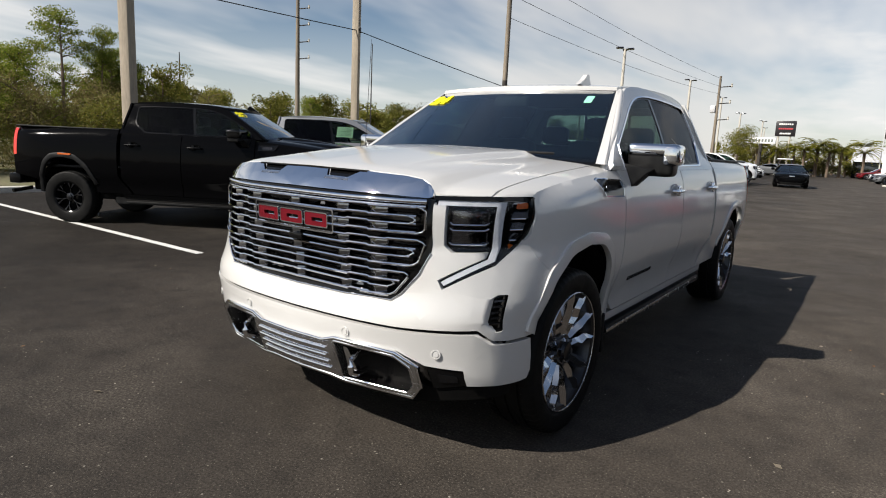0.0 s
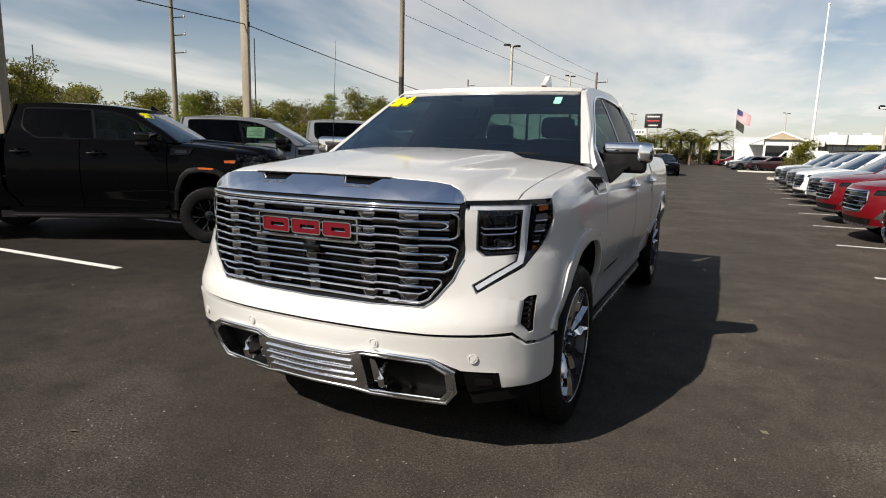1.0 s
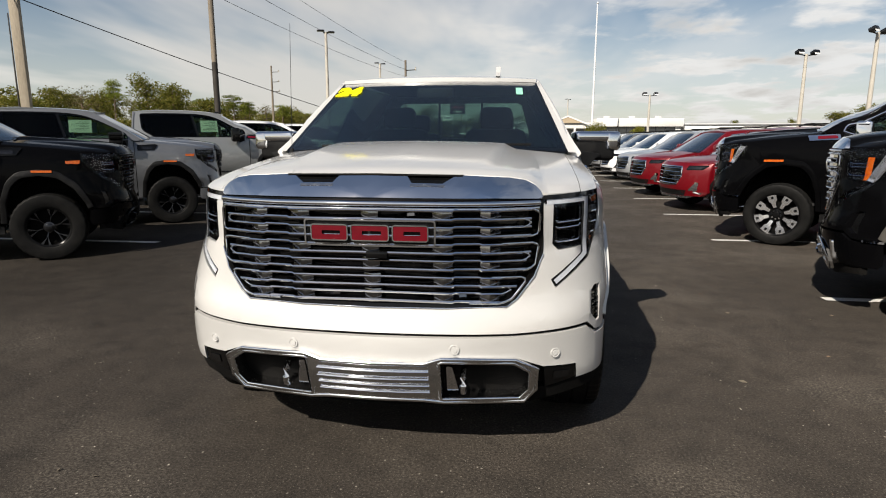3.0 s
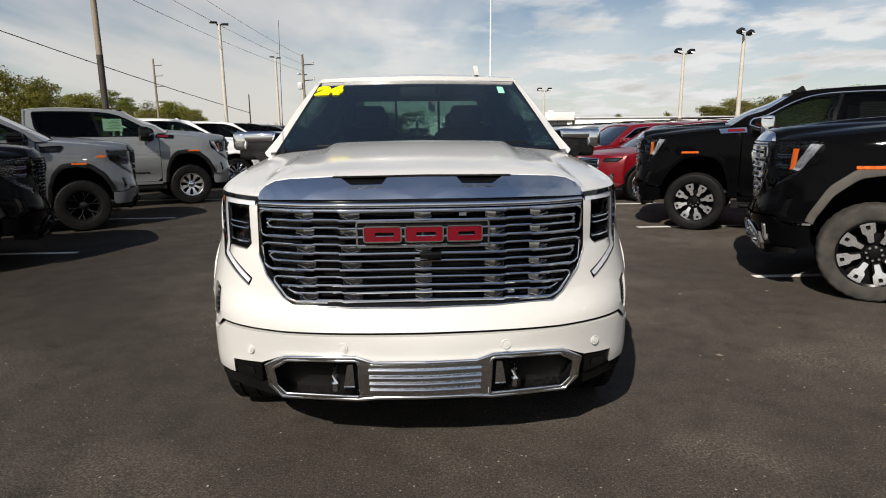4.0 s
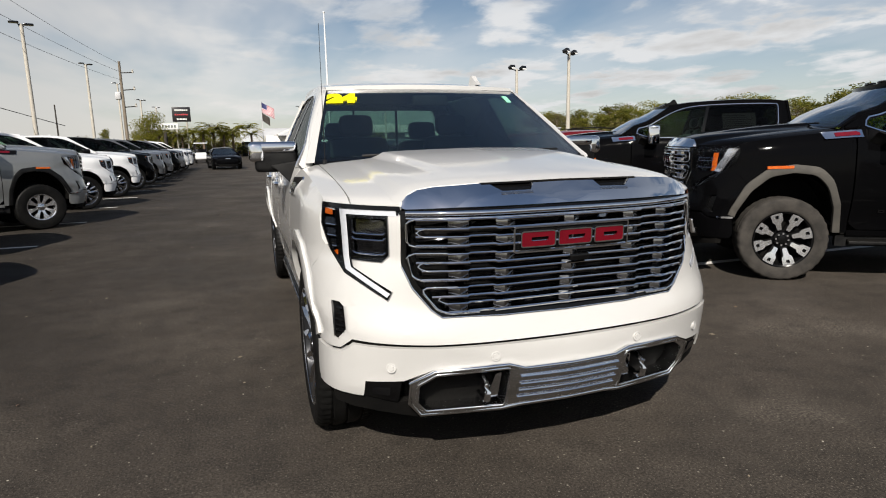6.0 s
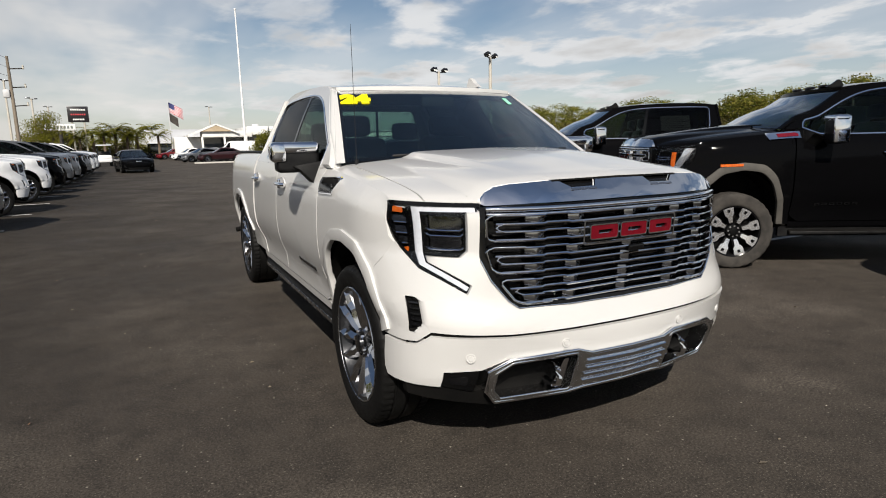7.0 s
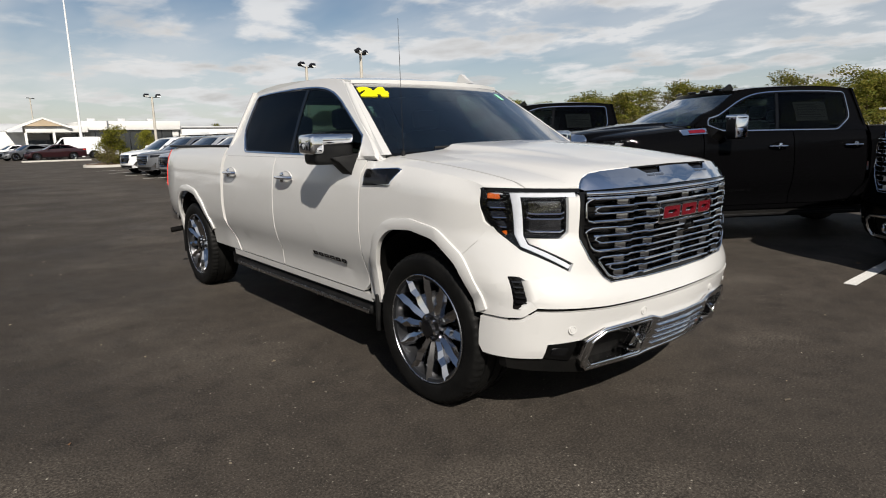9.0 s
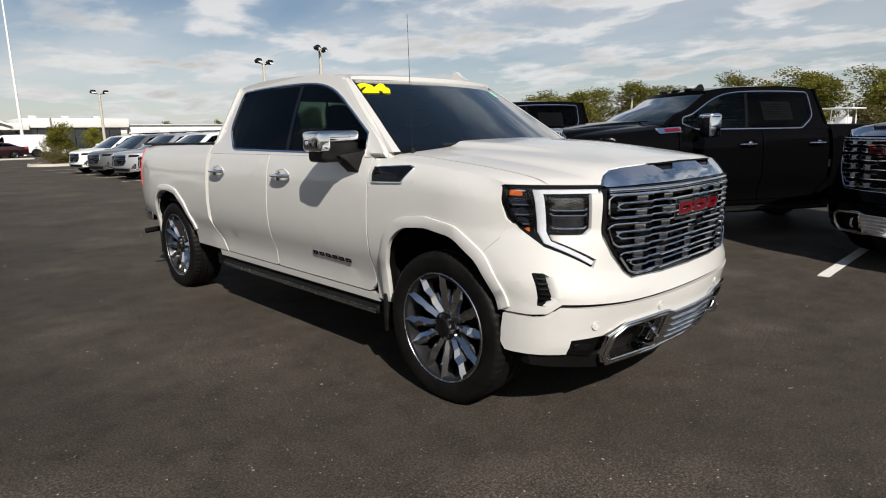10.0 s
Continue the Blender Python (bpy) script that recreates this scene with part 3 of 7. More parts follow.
def wheel(parent, style, r, width, rim_r, at, tyre_mat):
    """One wheel at pose at: its axis is x and it faces +x. Barrel, with tyre, spokes and hub cap under it."""
    f = width / 2
    turns = 180 if r > 0.4235 and style == "twin" else 96 if r > 0.39 and style != "twin" else 60
    barrel = lathe(bmesh.new(), [(-f * 0.8, rim_r * 0.97), (-f * 0.75, rim_r * 0.90), (f * 0.55, rim_r * 0.90), (f * 0.80, rim_r * 0.955), (f * 0.92, rim_r),
                                 (f * 0.97, rim_r * 0.995), (f * 0.90, rim_r * 0.93), (f * 0.45, rim_r * 0.87), (-f * 0.75, rim_r * 0.86)], 56 if turns > 60 else 28)
    face_mat = M["rim_black"] if style in ("black", "paddle") else M["rim_dark"]
    w = part("wheel", barrel, M["rim_face"] if style == "chrome" else face_mat, parent, at=at)
    prof = [(-f * 0.80, rim_r * 0.96), (-f * 0.95, rim_r * 1.02), (-f * 1.03, (r + rim_r) / 2), (-f * 0.98, r * 0.955), (-f * 0.86, r * 0.99)]
    for g in (-0.5, 0.0, 0.5) if turns > 60 else ():
        prof += [((g - 0.06) * f, r), ((g - 0.045) * f, r - 0.009), ((g + 0.045) * f, r - 0.009), ((g + 0.06) * f, r)]
    prof += [(f * 0.86, r * 0.99), (f * 0.98, r * 0.955), (f * 1.0, r * 0.93), (f * 1.03, (r + rim_r) / 2), (f * 0.99, rim_r * 1.07), (f * 0.95, rim_r * 1.02), (f * 0.80, rim_r * 0.96)]
    # tread: every second pair of the shoulder's facets is cut in as a groove
    rough = style in ("black", "paddle")
    tb = lathe(bmesh.new(), prof, turns)
    for v in tb.verts:
        rr = math.hypot(v.co.y, v.co.z)
        if rr > 0.95 * r and abs(v.co.x) > 0.55 * f:
            k = round(math.atan2(v.co.z, v.co.y) / (2 * math.pi) * turns) % turns
            if k % 3 == 0:
                v.co.y *= 1 - (0.016 if rough else 0.012)
                v.co.z *= 1 - (0.016 if rough else 0.012)
    part("tyre", tb, tyre_mat, w)
    dark = lathe(bmesh.new(), [(f * 0.10, 0.0), (f * 0.10, rim_r * 0.88), (f * 0.02, rim_r * 0.88), (f * 0.02, 0.0)], 40 if turns > 60 else 20)
    part("brake_disc", dark, M["under"], w)
    def ring_of(name, bm, mat, count, label="", sharp=25):
        """count alike pieces round the axle."""
        first = part(name, bm, mat, w, label, sharp=sharp)
        for k in range(1, count):
            o = new(name, first.data)
            o.parent = w
            o.matrix_local = Matrix.Rotation(2 * math.pi * k / count, 4, "X")

    if style == "twin":
        # a pair of bent, faceted blades on one root, six times, over dark backs
        sb = bmesh.new()
        steps = ((0.0, 0.058, 0.066, 0.0), (0.20, 0.078, 0.086, 0.1), (0.38, 0.112, 0.102, 0.18), (0.52, 0.152, 0.112, -0.22), (0.70, 0.168, 0.120, 0.18), (0.86, 0.212, 0.110, -0.10), (1.0, 0.240, 0.106, 0.0))
        for side_ in (-1, 1):
            ring = []
            for t, mid, wide, lean in steps:
                rr = rim_r * (0.15 + 0.82 * t)
                off = side_ * rim_r * mid
                hw = rim_r * wide
                fx = f * 0.90 - 0.050 * (1 - t) ** 1.6
                pts = []
                for e, dx in ((-1, -0.042), (-0.80, -0.012), (0.02 + lean * side_, 0.010), (0.72, -0.012), (1, -0.044)):
                    pts.append(sb.verts.new((fx + dx, rr, off + e * side_ * hw)))
                ring.append(pts)
            for q1, q2 in zip(ring, ring[1:]):
                for j in range(4):
                    sb.faces.new((q1[j], q1[j + 1], q2[j + 1], q2[j])[::side_])
        ring_of("spoke", sb, M["rim_polish"], 6, "polished twin-blade spoke", 12)
        sb = spoke_set(bmesh.new(), [[(rim_r * 0.15, -rim_r * 0.07), (rim_r * 0.95, -rim_r * 0.17), (rim_r * 0.95, rim_r * 0.17), (rim_r * 0.15, rim_r * 0.07)]], 1, f * 0.50, 0.03, rim_r, 0.03)
        ring_of("spoke_back", sb, M["rim_black"], 6)
        lip = lathe(bmesh.new(), [(f * 0.88, rim_r * 0.965), (f * 0.97, rim_r * 0.985), (f * 0.985, rim_r * 1.0), (f * 0.96, rim_r * 1.012), (f * 0.86, rim_r * 1.005)], 56 if turns > 60 else 28)
        part("rim_lip", lip, M["satin"], w)
    elif style == "paddle":
        sb = spoke_set(bmesh.new(), [[(rim_r * 0.10, -rim_r * 0.10), (rim_r * 0.98, -rim_r * 0.16), (rim_r * 0.98, rim_r * 0.16), (rim_r * 0.10, rim_r * 0.10)]], 1, f * 0.74, 0.05, rim_r, 0.05)
        ring_of("spoke", sb, M["rim_black"], 8)
        outline = rounded([(rim_r * 0.34, -rim_r * 0.07), (rim_r * 0.58, -rim_r * 0.09), (rim_r * 0.66, -rim_r * 0.17), (rim_r * 0.96, -rim_r * 0.20), (rim_r * 0.96, rim_r * 0.20), (rim_r * 0.66, rim_r * 0.17), (rim_r * 0.58, rim_r * 0.09), (rim_r * 0.34, rim_r * 0.07)], 0.008, 2)
        slot = rounded([(rim_r * 0.76, -rim_r * 0.05), (rim_r * 0.88, -rim_r * 0.06), (rim_r * 0.88, rim_r * 0.06), (rim_r * 0.76, rim_r * 0.05)], 0.006, 2)

        def cap_face(rr, ss, d):
            return Vector((f * 0.93 - 0.05 * (1 - clamp(rr / rim_r)) ** 1.5 - d, rr, ss))

        ring_of("spoke_cap", panel(outline, cap_face, 0.02, 0.07, holes=[slot]), M["rim_face"], 8, "polished spoke cap")
    elif style == "chrome":
        outline = rounded([(rim_r * 0.15, -rim_r * 0.12), (rim_r * 0.5, -rim_r * 0.08), (rim_r * 0.97, -rim_r * 0.22), (rim_r * 0.97, rim_r * 0.22), (rim_r * 0.5, rim_r * 0.08), (rim_r * 0.15, rim_r * 0.12)], 0.01, 2)
        part("wheel_face", spoke_set(bmesh.new(), [outline], 8, f * 0.86, 0.04, rim_r, 0.04), M["rim_face"], w)
    else:
        sb = bmesh.new()
        for s in (-1, 1):
            outline = [(rim_r * 0.12, s * rim_r * 0.01), (rim_r * 0.55, s * rim_r * 0.03), (rim_r * 0.97, s * rim_r * 0.27), (rim_r * 0.97, s * rim_r * 0.13), (rim_r * 0.5, 0.0)][:: s]
            spoke_set(sb, [outline], 6, f * 0.86, 0.04, rim_r, 0.035)
        part("wheel_face", sb, M["dark_metal"], w)
    cap = lathe(bmesh.new(), [(f * 0.55, 0.0), (f * 0.55, rim_r * 0.27), (f * 0.70, rim_r * 0.26), (f * 0.74, rim_r * 0.17), (f * 0.86, rim_r * 0.155), (f * 0.88, rim_r * 0.13), (f * 0.88, 0)][::-1], 28 if turns > 60 else 16)
    part("hub_cap", cap, M["rim_black"] if style == "paddle" else M["chrome"] if style == "chrome" else M["dark_metal"], w)
    if r > 0.41:
        count = 8 if style in ("paddle", "chrome") else 6
        nut = None
        for k in range(count):
            a = 2 * math.pi * (k + 0.5) / count
            if nut is None:
                nut = part("wheel_nut", tube(bmesh.new(), [(f * 0.66, 0, 0), (f * 0.84, 0, 0)], 0.011, 6), M["chrome"], w)
                o = nut
            else:
                o = new("wheel_nut", nut.data)
                o.parent = w
            o.location = (0, rim_r * 0.205 * math.cos(a), rim_r * 0.205 * math.sin(a))
    return w

# ---------------------------------------------------------------- pickup truck

HUB_F, HUB_R = 0.98, 4.725
nose_y = curve([0.28, 0.40, 0.48, 0.62, 0.70, 0.80, 1.0, 1.15, 1.22, 1.31], [0.10, 0.04, 0.005, 0.0, 0.025, 0.05, 0.02, 0.012, 0.03, 0.11])
nose_p = curve([0.50, 0.61, 0.72, 1.0], [1.6, 2.2, 3.5, 3.15])
nose_q = curve([0.50, 0.61, 0.72, 1.0], [4.6, 4.1, 3.1, 2.05])
nose_end = curve([0.70, 1.0], [0.75, 0.92])
flank = curve([0.40, 0.55, 0.66, 0.79, 0.92, 1.05, 1.2, 1.29, 1.345, 1.38, 1.84, 1.93], [0.962, 0.978, 0.998, 1.032, 1.041, 1.036, 1.022, 1.003, 0.978, 0.960, 0.735, 0.69])
hood_tip = curve([0, 0.34, 0.56, 0.62, 0.660, 0.684, 0.70, 0.96], [1.309, 1.304, 1.294, 1.284, 1.265, 1.242, 1.224, 1.222])
hood_end = curve([0, 0.45, 0.62, 0.86, 0.96], [1.425, 1.415, 1.395, 1.372, 1.345])
roof_edge = curve([1.90, 2.136, 2.48, 3.13, 3.63, 3.82], [1.83, 1.868, 1.902, 1.918, 1.896, 1.85])


def nose_w(z):
    return max(flank(z), 1.0) + 0.014 * clamp((0.92 - z) / 0.15)


def F(x, z):
    """Front surface: a superellipse in plan that runs into the flank without a break."""
    r = min(0.9995, abs(x) / nose_w(z)) ** nose_p(z)
    e, n = nose_end(z), nose_y(z)
    return e - (e - n) * (1 - r) ** (1 / nose_q(z))


edge_x = curve([0.6, 0.9, 1.0, 1.06, 1.125, 1.22], [0.980, 0.980, 0.972, 0.971, 0.973, 0.961])


def hood_point(x, s):
    y0 = F(x, hood_tip(abs(x)))
    y1 = 1.20 + 0.20 * (x / 0.86) ** 2
    dome = 0.022 * soft((0.47 + 0.10 * s - abs(x)) / 0.065) * soft(s * 1.25)
    return y0 + s * (y1 - y0), hood_tip(abs(x)) + (hood_end(abs(x)) - 0.012 - hood_tip(abs(x))) * s ** 0.6 + dome


def hood_side_z(y):
    y0 = F(0.955, 1.222)
    s = clamp((y - y0) / (1.20 + 0.25 - y0))
    return 1.222 + (1.333 - 1.222) * s ** 0.6


def S(y, z):
    x = flank(z)
    if y < 0.95:
        e, n = nose_end(z), nose_y(z)
        w = nose_w(z) if y < 0.7 else x
        k = clamp((e - y) / (e - n))
        x = w * max(1e-3, 1 - k ** nose_q(z)) ** (1 / nose_p(z))
    x -= 0.085 * clamp((y - 5.15) / 0.6) ** 2
    x -= 0.013 * math.exp(-((z - 0.61) / 0.065) ** 2) * soft((y - 1.45) / 0.15) * soft((3.9 - y) / 0.15)
    if z > 1.38:
        x += 0.010 * math.sin(math.pi * clamp((z - 1.38) / 0.46)) - 0.030 * ((y - 2.4) / 1.2) ** 2 * clamp((z - 1.38) / 0.1)
    if y < 1.6 and z < 1.36:
        top = hood_side_z(y)
        x -= max(0.0, x - 0.953) * clamp(1 - (top - z) / 0.10) ** 2
    return x


def shield_y(x, z):
    x = abs(x)
    base = 1.19 + 0.21 * (min(x, 0.85) / 0.85) ** 2 + max(0, x - 0.85) * 0.3
    top = 1.96 + 0.12 * (min(x, 0.655) / 0.655) ** 2 + max(0, x - 0.655) * 0.3
    return base + (z - 1.385) / 0.455 * (top - base)


dlo_top = curve([1.64, 1.80, 1.95, 2.10, 2.25, 2.40, 2.60, 2.90, 3.30, 3.60], [1.470, 1.566, 1.652, 1.733, 1.793, 1.827, 1.846, 1.854, 1.853, 1.842])


def arch(hub, grow=0.0):
    pts = [(0.43, 0.47), (0.415, 0.70), (0.35, 0.865), (0.24, 0.955), (0.04, 0.972), (-0.16, 0.945), (-0.335, 0.835), (-0.435, 0.68), (-0.458, 0.612)]
    out = []
    for dy, z in pts:
        v = Vector((dy, z - 0.417))
        v = v + v.normalized() * grow if z > 0.6 else v + Vector((math.copysign(grow, dy), 0))
        out.append((hub + v.x, 0.417 + v.y))
    return rounded([(out[0][0], out[0][1], 0)] + out[1:-1] + [(out[-1][0], out[-1][1], 0)], 0.2, 4)


LAMP = [(0.697, 1.214, 0.004), (0.957, 1.220, 0.006), (0.969, 1.125, 0.02), (0.949, 1.035, 0.03), (0.905, 0.935, 0.02), (0.759, 0.832, 0.006), (0.743, 0.868, 0.006), (0.874, 0.957, 0.02),
        (0.876, 0.992, 0.006), (0.77, 0.988, 0.012), (0.745, 1.015, 0.012), (0.745, 1.176, 0.005), (0.699, 1.176, 0.004)]
GRILLE = [(0.0, 1.206), (0.5, 1.204), (0.690, 1.196), (0.694, 0.985), (0.660, 0.896), (0.592, 0.805), (0.550, 0.772), (0.3, 0.764), (0.0, 0.760)]


def truck(name, label, colour, group="", K=(1, 1, 1), style="twin", tyre=(0.417, 0.285, 0.302), tyre_mat="tyre", brightwork="chrome", bar_mat="chrome", flare=None,
          hero=False, hd=False, sticker="", paper="", lift=0.0, mirror_mat="chrome", rise=(0.0, 1.5, 1.75)):
    """A crew-cab pickup, nose at y = 0 and tail towards +y, standing on z = 0."""
    kx, ky, kz = K
    P, C, BAR = M[colour], M[brightwork], M[bar_mat]
    GC = M["grille_chrome"] if brightwork == "chrome" else C
    T = thing(name, label, "pickup truck", group)
    fine = 0.09 if hero else 0.16

    def up(y, z):
        """Height of a point: the flanks of the taller trucks stand higher over the wheels."""
        amount, y0, y1 = rise
        return z * kz + lift + amount * soft((z - 0.70) / 0.38) * (1 - soft((y - y0) / (y1 - y0))) * (1 - 0.6 * soft((z - 1.45) / 0.4))

    def side(s, out=0.0):
        return lambda y, z, d: Vector((s * (S(y, z) + out - d) * kx, y * ky, up(y, z)))

    def front(out=0.0):
        return lambda x, z, d: Vector((x * kx, (F(x, z) - out + d) * ky, up(F(x, z), z)))

    def hoodmap(out=0.0):
        def f(x, s, d):
            y, z = hood_point(x, s)
            return Vector((x * kx, y * ky, up(y, z) + (out - d) * kz))
        return f

    def shield(out=0.0):
        return lambda x, z, d: Vector((x * kx, (shield_y(x, z) - out + d) * ky, up(shield_y(x, z), z)))

    def at(x, y, z):
        return Vector((x * kx, y * ky, up(y, z)))

    # -- bonnet and its chrome nose
    n = 24
    hood_out = [(-0.862, 0.0)] + [(-0.862 + 1.724 * i / n, 0.0) for i in range(1, n)] + [(0.862, 0.0)] + [(0.862 - 1.724 * i / n, 1.0) for i in range(n + 1)]
    part("hood", panel(hood_out, hoodmap(), 0.03, (0.03, 0.04) if hero else (0.06, 0.09)), P, T, sharp=50)
    bar_half = [(0, 1.216), (0.5, 1.214), (0.682, 1.208), (0.694, 1.214), (0.686, 1.238), (0.662, 1.262), (0.622, 1.282), (0.56, 1.292), (0.345, 1.303), (0.290, 1.270), (0.165, 1.272), (0.143, 1.298), (0, 1.306)]
    part("hood_trim", panel(mirrored(bar_half), front(0.012), 0.03, 0.06), BAR, T, "bright chrome nose band", sharp=40)
    for s in (-1, 1):
        part("hood_scoop", panel([(s * 0.13, 1.262), (s * 0.35, 1.262), (s * 0.352, 1.305), (s * 0.13, 1.308)][::s], front(-0.004), 0.01, 0.08), M["gloss"], T, "dark air slot")
        if hero:
            part("scoop_lip", panel(ribbon([(s * 0.30, 1.262), (s * 0.16, 1.264)], 0.008), front(0.014), 0.02, 0.1), M["satin"], T)

    if hero:
        part("hood_gap", panel([(-0.37, 1.2975), (0.0, 1.3010), (0.37, 1.2975), (0.37, 1.3035), (0.0, 1.3075), (-0.37, 1.3035)], front(0.0140), 0.012, 0.05), M["under"], T, "dark joint at the bonnet edge")

    # -- grille
    frame_out = mirrored([(x * 1.012, z + (0.004 if z > 1 else -0.008)) for x, z in GRILLE])
    inner = mirrored([(x * 0.984, z - 0.006 if z > 1.1 else z + 0.010) for x, z in GRILLE])
    G = part("grille", panel(mirrored(GRILLE), front(-0.055), 0.02, 0.12), M["gloss"], T, "black slotted grille backing")
    part("grille_frame", panel(frame_out, front(0.001), 0.05, 0.12, holes=[inner]), M["gloss"], G)
    b = bmesh.new()
    edge_loop = [p for p in frame_out if p[1] < 1.19]
    tube(b, [at(x, F(x, z) - 0.002, z) for x, z in edge_loop], 0.0045, 8)
    part("frame_edge", b, C, G, sharp=60)
    rows = [1.148, 1.080, 1.010, 0.941, 0.870, 0.803]

    def grille_end(z):
        return np.interp(z, [0.765, 0.805, 0.896, 0.985, 1.2], [0.53, 0.578, 0.645, 0.68, 0.678])

    def shift(x):
        a = abs(x)
        return 0.0035 if 0.335 < a < 0.455 else (0.0015 if a < 0.25 else 0.0)

    def out(x):
        a = abs(x)
        for lo, hi in ((-0.035, 0.035), (0.27, 0.335), (0.455, 0.53)):
            if lo <= a <= hi:
                return 0.005
        return 0.0

    # each rail is a faceted band with slots; the stepped brackets between the slots stand proud
    brackets = ((0.0, 0.036), (0.255, 0.338), (0.445, 0.528))

    def rail(z, hw):
        def place(x, zz, d):
            v = clamp(abs(zz - z) / hw)
            return at(x, F(x, zz) - 0.016 - out(x) + 0.016 * v * v + d, zz + shift(x))
        return place

    for k, z in enumerate(rows):
        e = grille_end(z) - 0.03
        xs = sorted({0.0, 0.036, 0.046, 0.255, 0.264, 0.335, 0.346, 0.445, 0.455, 0.528, 0.54})
        half = [x for x in xs if x < e - 0.02] + [e]
        path = [-x for x in reversed(half[1:])] + half
        b = bmesh.new()
        for sg in (1, -1):
            tube(b, [at(x, F(x, z) - 0.012 - out(x), z + sg * 0.0180 + shift(x)) for x in path], [0.0056 if sg > 0 else 0.0068] * len(path), 6 if hero else 4, 0.9)
        for lo, hi in brackets:
            for s in ((1,) if lo == 0.0 else (-1, 1)):
                if hi > e - 0.005:
                    continue
                lo_ = -hi if lo == 0.0 else lo
                mid = (lo_ + hi) / 2
                tall = 0.030 if lo == 0.0 and z < 1.0 else 0.0205
                cross = bmesh.new() if hero else b
                for a, c in ((lo_, mid), (mid, hi)):
                    q = [(s * a, z - tall), (s * c, z - tall), (s * c, z + tall), (s * a, z + tall)]
                    panel(q[::s], lambda x, zz, d, mid=mid: at(x, F(x, z) - 0.016 + 0.45 * abs(abs(x) - mid) + d, zz + shift(mid)), 0.03, 0.5, bm=cross)
                if hero:
                    part("grille_bracket", soften(cross, 0.0032, 2, 50), M["grille_mid"], G, sharp=30)
        part("grille_bar", b, GC, G, sharp=30)
        if hero:
            part("grille_face", panel(mirrored([(0, z - 0.017), (e, z - 0.017), (e, z + 0.017), (0, z + 0.017)]), lambda x, zz, d: at(x, F(x, zz) - 0.004 - out(x) + 6.0 * (zz - z) ** 2 / 0.014 + d, zz + shift(x)), 0.02, 0.03), M["grille_dark"], G, sharp=25)
        part("grille_shelf", panel(mirrored([(0, z - 0.011), (e - 0.01, z - 0.011), (e - 0.01, z + 0.009), (0, z + 0.009)]), front(-0.03), 0.03, 0.2), M["gloss"], G)
    # bright end loops that join the rails two by two
    for z1, z2 in zip(rows[0::2], rows[1::2]):
        for s in (-1, 1):
            def gx(u, z):
                return s * (grille_end(z) + 0.004 - u)
            b = bmesh.new()
            for za, zb in ((z1 + 0.021, z2 - 0.021), (z1 - 0.017, z2 + 0.017)):
                k = 0.0 if za > z1 else 0.034
                pts = [(0.150, za), (0.030 + k, za), (0.010 + k, za - 0.008), (k, za - 0.020), (k, zb + 0.020), (0.010 + k, zb + 0.008), (0.030 + k, zb), (0.150, zb)]
                tube(b, [at(gx(u, z), F(gx(u, z), z) - 0.014, z) for u, z in pts], 0.0056 if k == 0 else 0.0038, 8)
            part("grille_loop", b, C, G, "bright hooked rail end", sharp=60)
    for z, r in ((1.192, 0.012), (1.172, 0.006)):
        b = bmesh.new()
        path = [-0.68 + 1.36 * i / 22 for i in range(23)]
        tube(b, [at(x, F(x, z) - 0.012, z) for x in path], r, 8)
        part("grille_bar", b, C, G, sharp=60)
    plate = rounded([(-0.268, 1.022), (0.268, 1.022), (0.268, 1.126), (-0.268, 1.126)], 0.012)
    B = part("badge", panel(plate, front(0.014), 0.03, 0.15), M["gloss"], T, "black badge plate")
    oo, ii = ribbon(plate, 0.007, True)
    part("badge_rim", panel(ii, front(0.020), 0.03, 0.15, holes=[oo]), C, B)
    for lo, hi in ((-0.240, -0.088), (-0.072, 0.082), (0.098, 0.241)):
        o = rounded([(lo, 1.043), (hi, 1.043), (hi, 1.107), (lo, 1.107)], 0.012)
        slot = rounded([(lo + 0.045, 1.066), (hi - 0.03, 1.066), (hi - 0.03, 1.083), (lo + 0.045, 1.083)], 0.004)
        part("badge_block", panel(o, front(0.024), 0.02, 0.1, holes=[slot]), M["badge_red"], B, "red enamel block")
        a2, b2 = ribbon(o, 0.005, True)
        part("badge_block_rim", panel(b2, front(0.026), 0.02, 0.1, holes=[a2]), C, B)
    if hero:
        part("front_camera", block(at(0.03, F(0.03, 0.985) - 0.015, 0.985), (0.09, 0.03, 0.03), 0.006), M["gloss"], G)

    # -- front panel between lamps and bumper
    WRAP = 0.95

    def U(x, z):
        """Outline coordinate: the width up to WRAP, then metres along the flank."""
        return x if x <= WRAP else WRAP + F(x, z) - F(WRAP, z)

    def along(y, z):
        return WRAP + y - F(WRAP, z)

    def fascia(out=0.0):
        def f(u, z, d):
            s, a = (-1 if u < 0 else 1), abs(u)
            if a <= WRAP:
                return at(u, F(u, z) - out + d, z)
            y = F(WRAP, z) + a - WRAP
            e = soft((a - WRAP) / 0.2)
            return at(s * (S(y, z) + (out - d) * (0.3 + 0.7 * e)), y - (out - d) * (1 - e) * 0.7, z)
        return f

    arch_low = [p for p in arch(HUB_F) if p[0] < HUB_F and 0.60 < p[1] < 0.86]
    right = [(0.0, 0.652), (0.594, 0.656), (0.744, 0.662), (0.905, 0.668), (0.948, 0.620)] + [(along(y, 0.612), 0.612) for y in (0.36, 0.42, 0.48)]
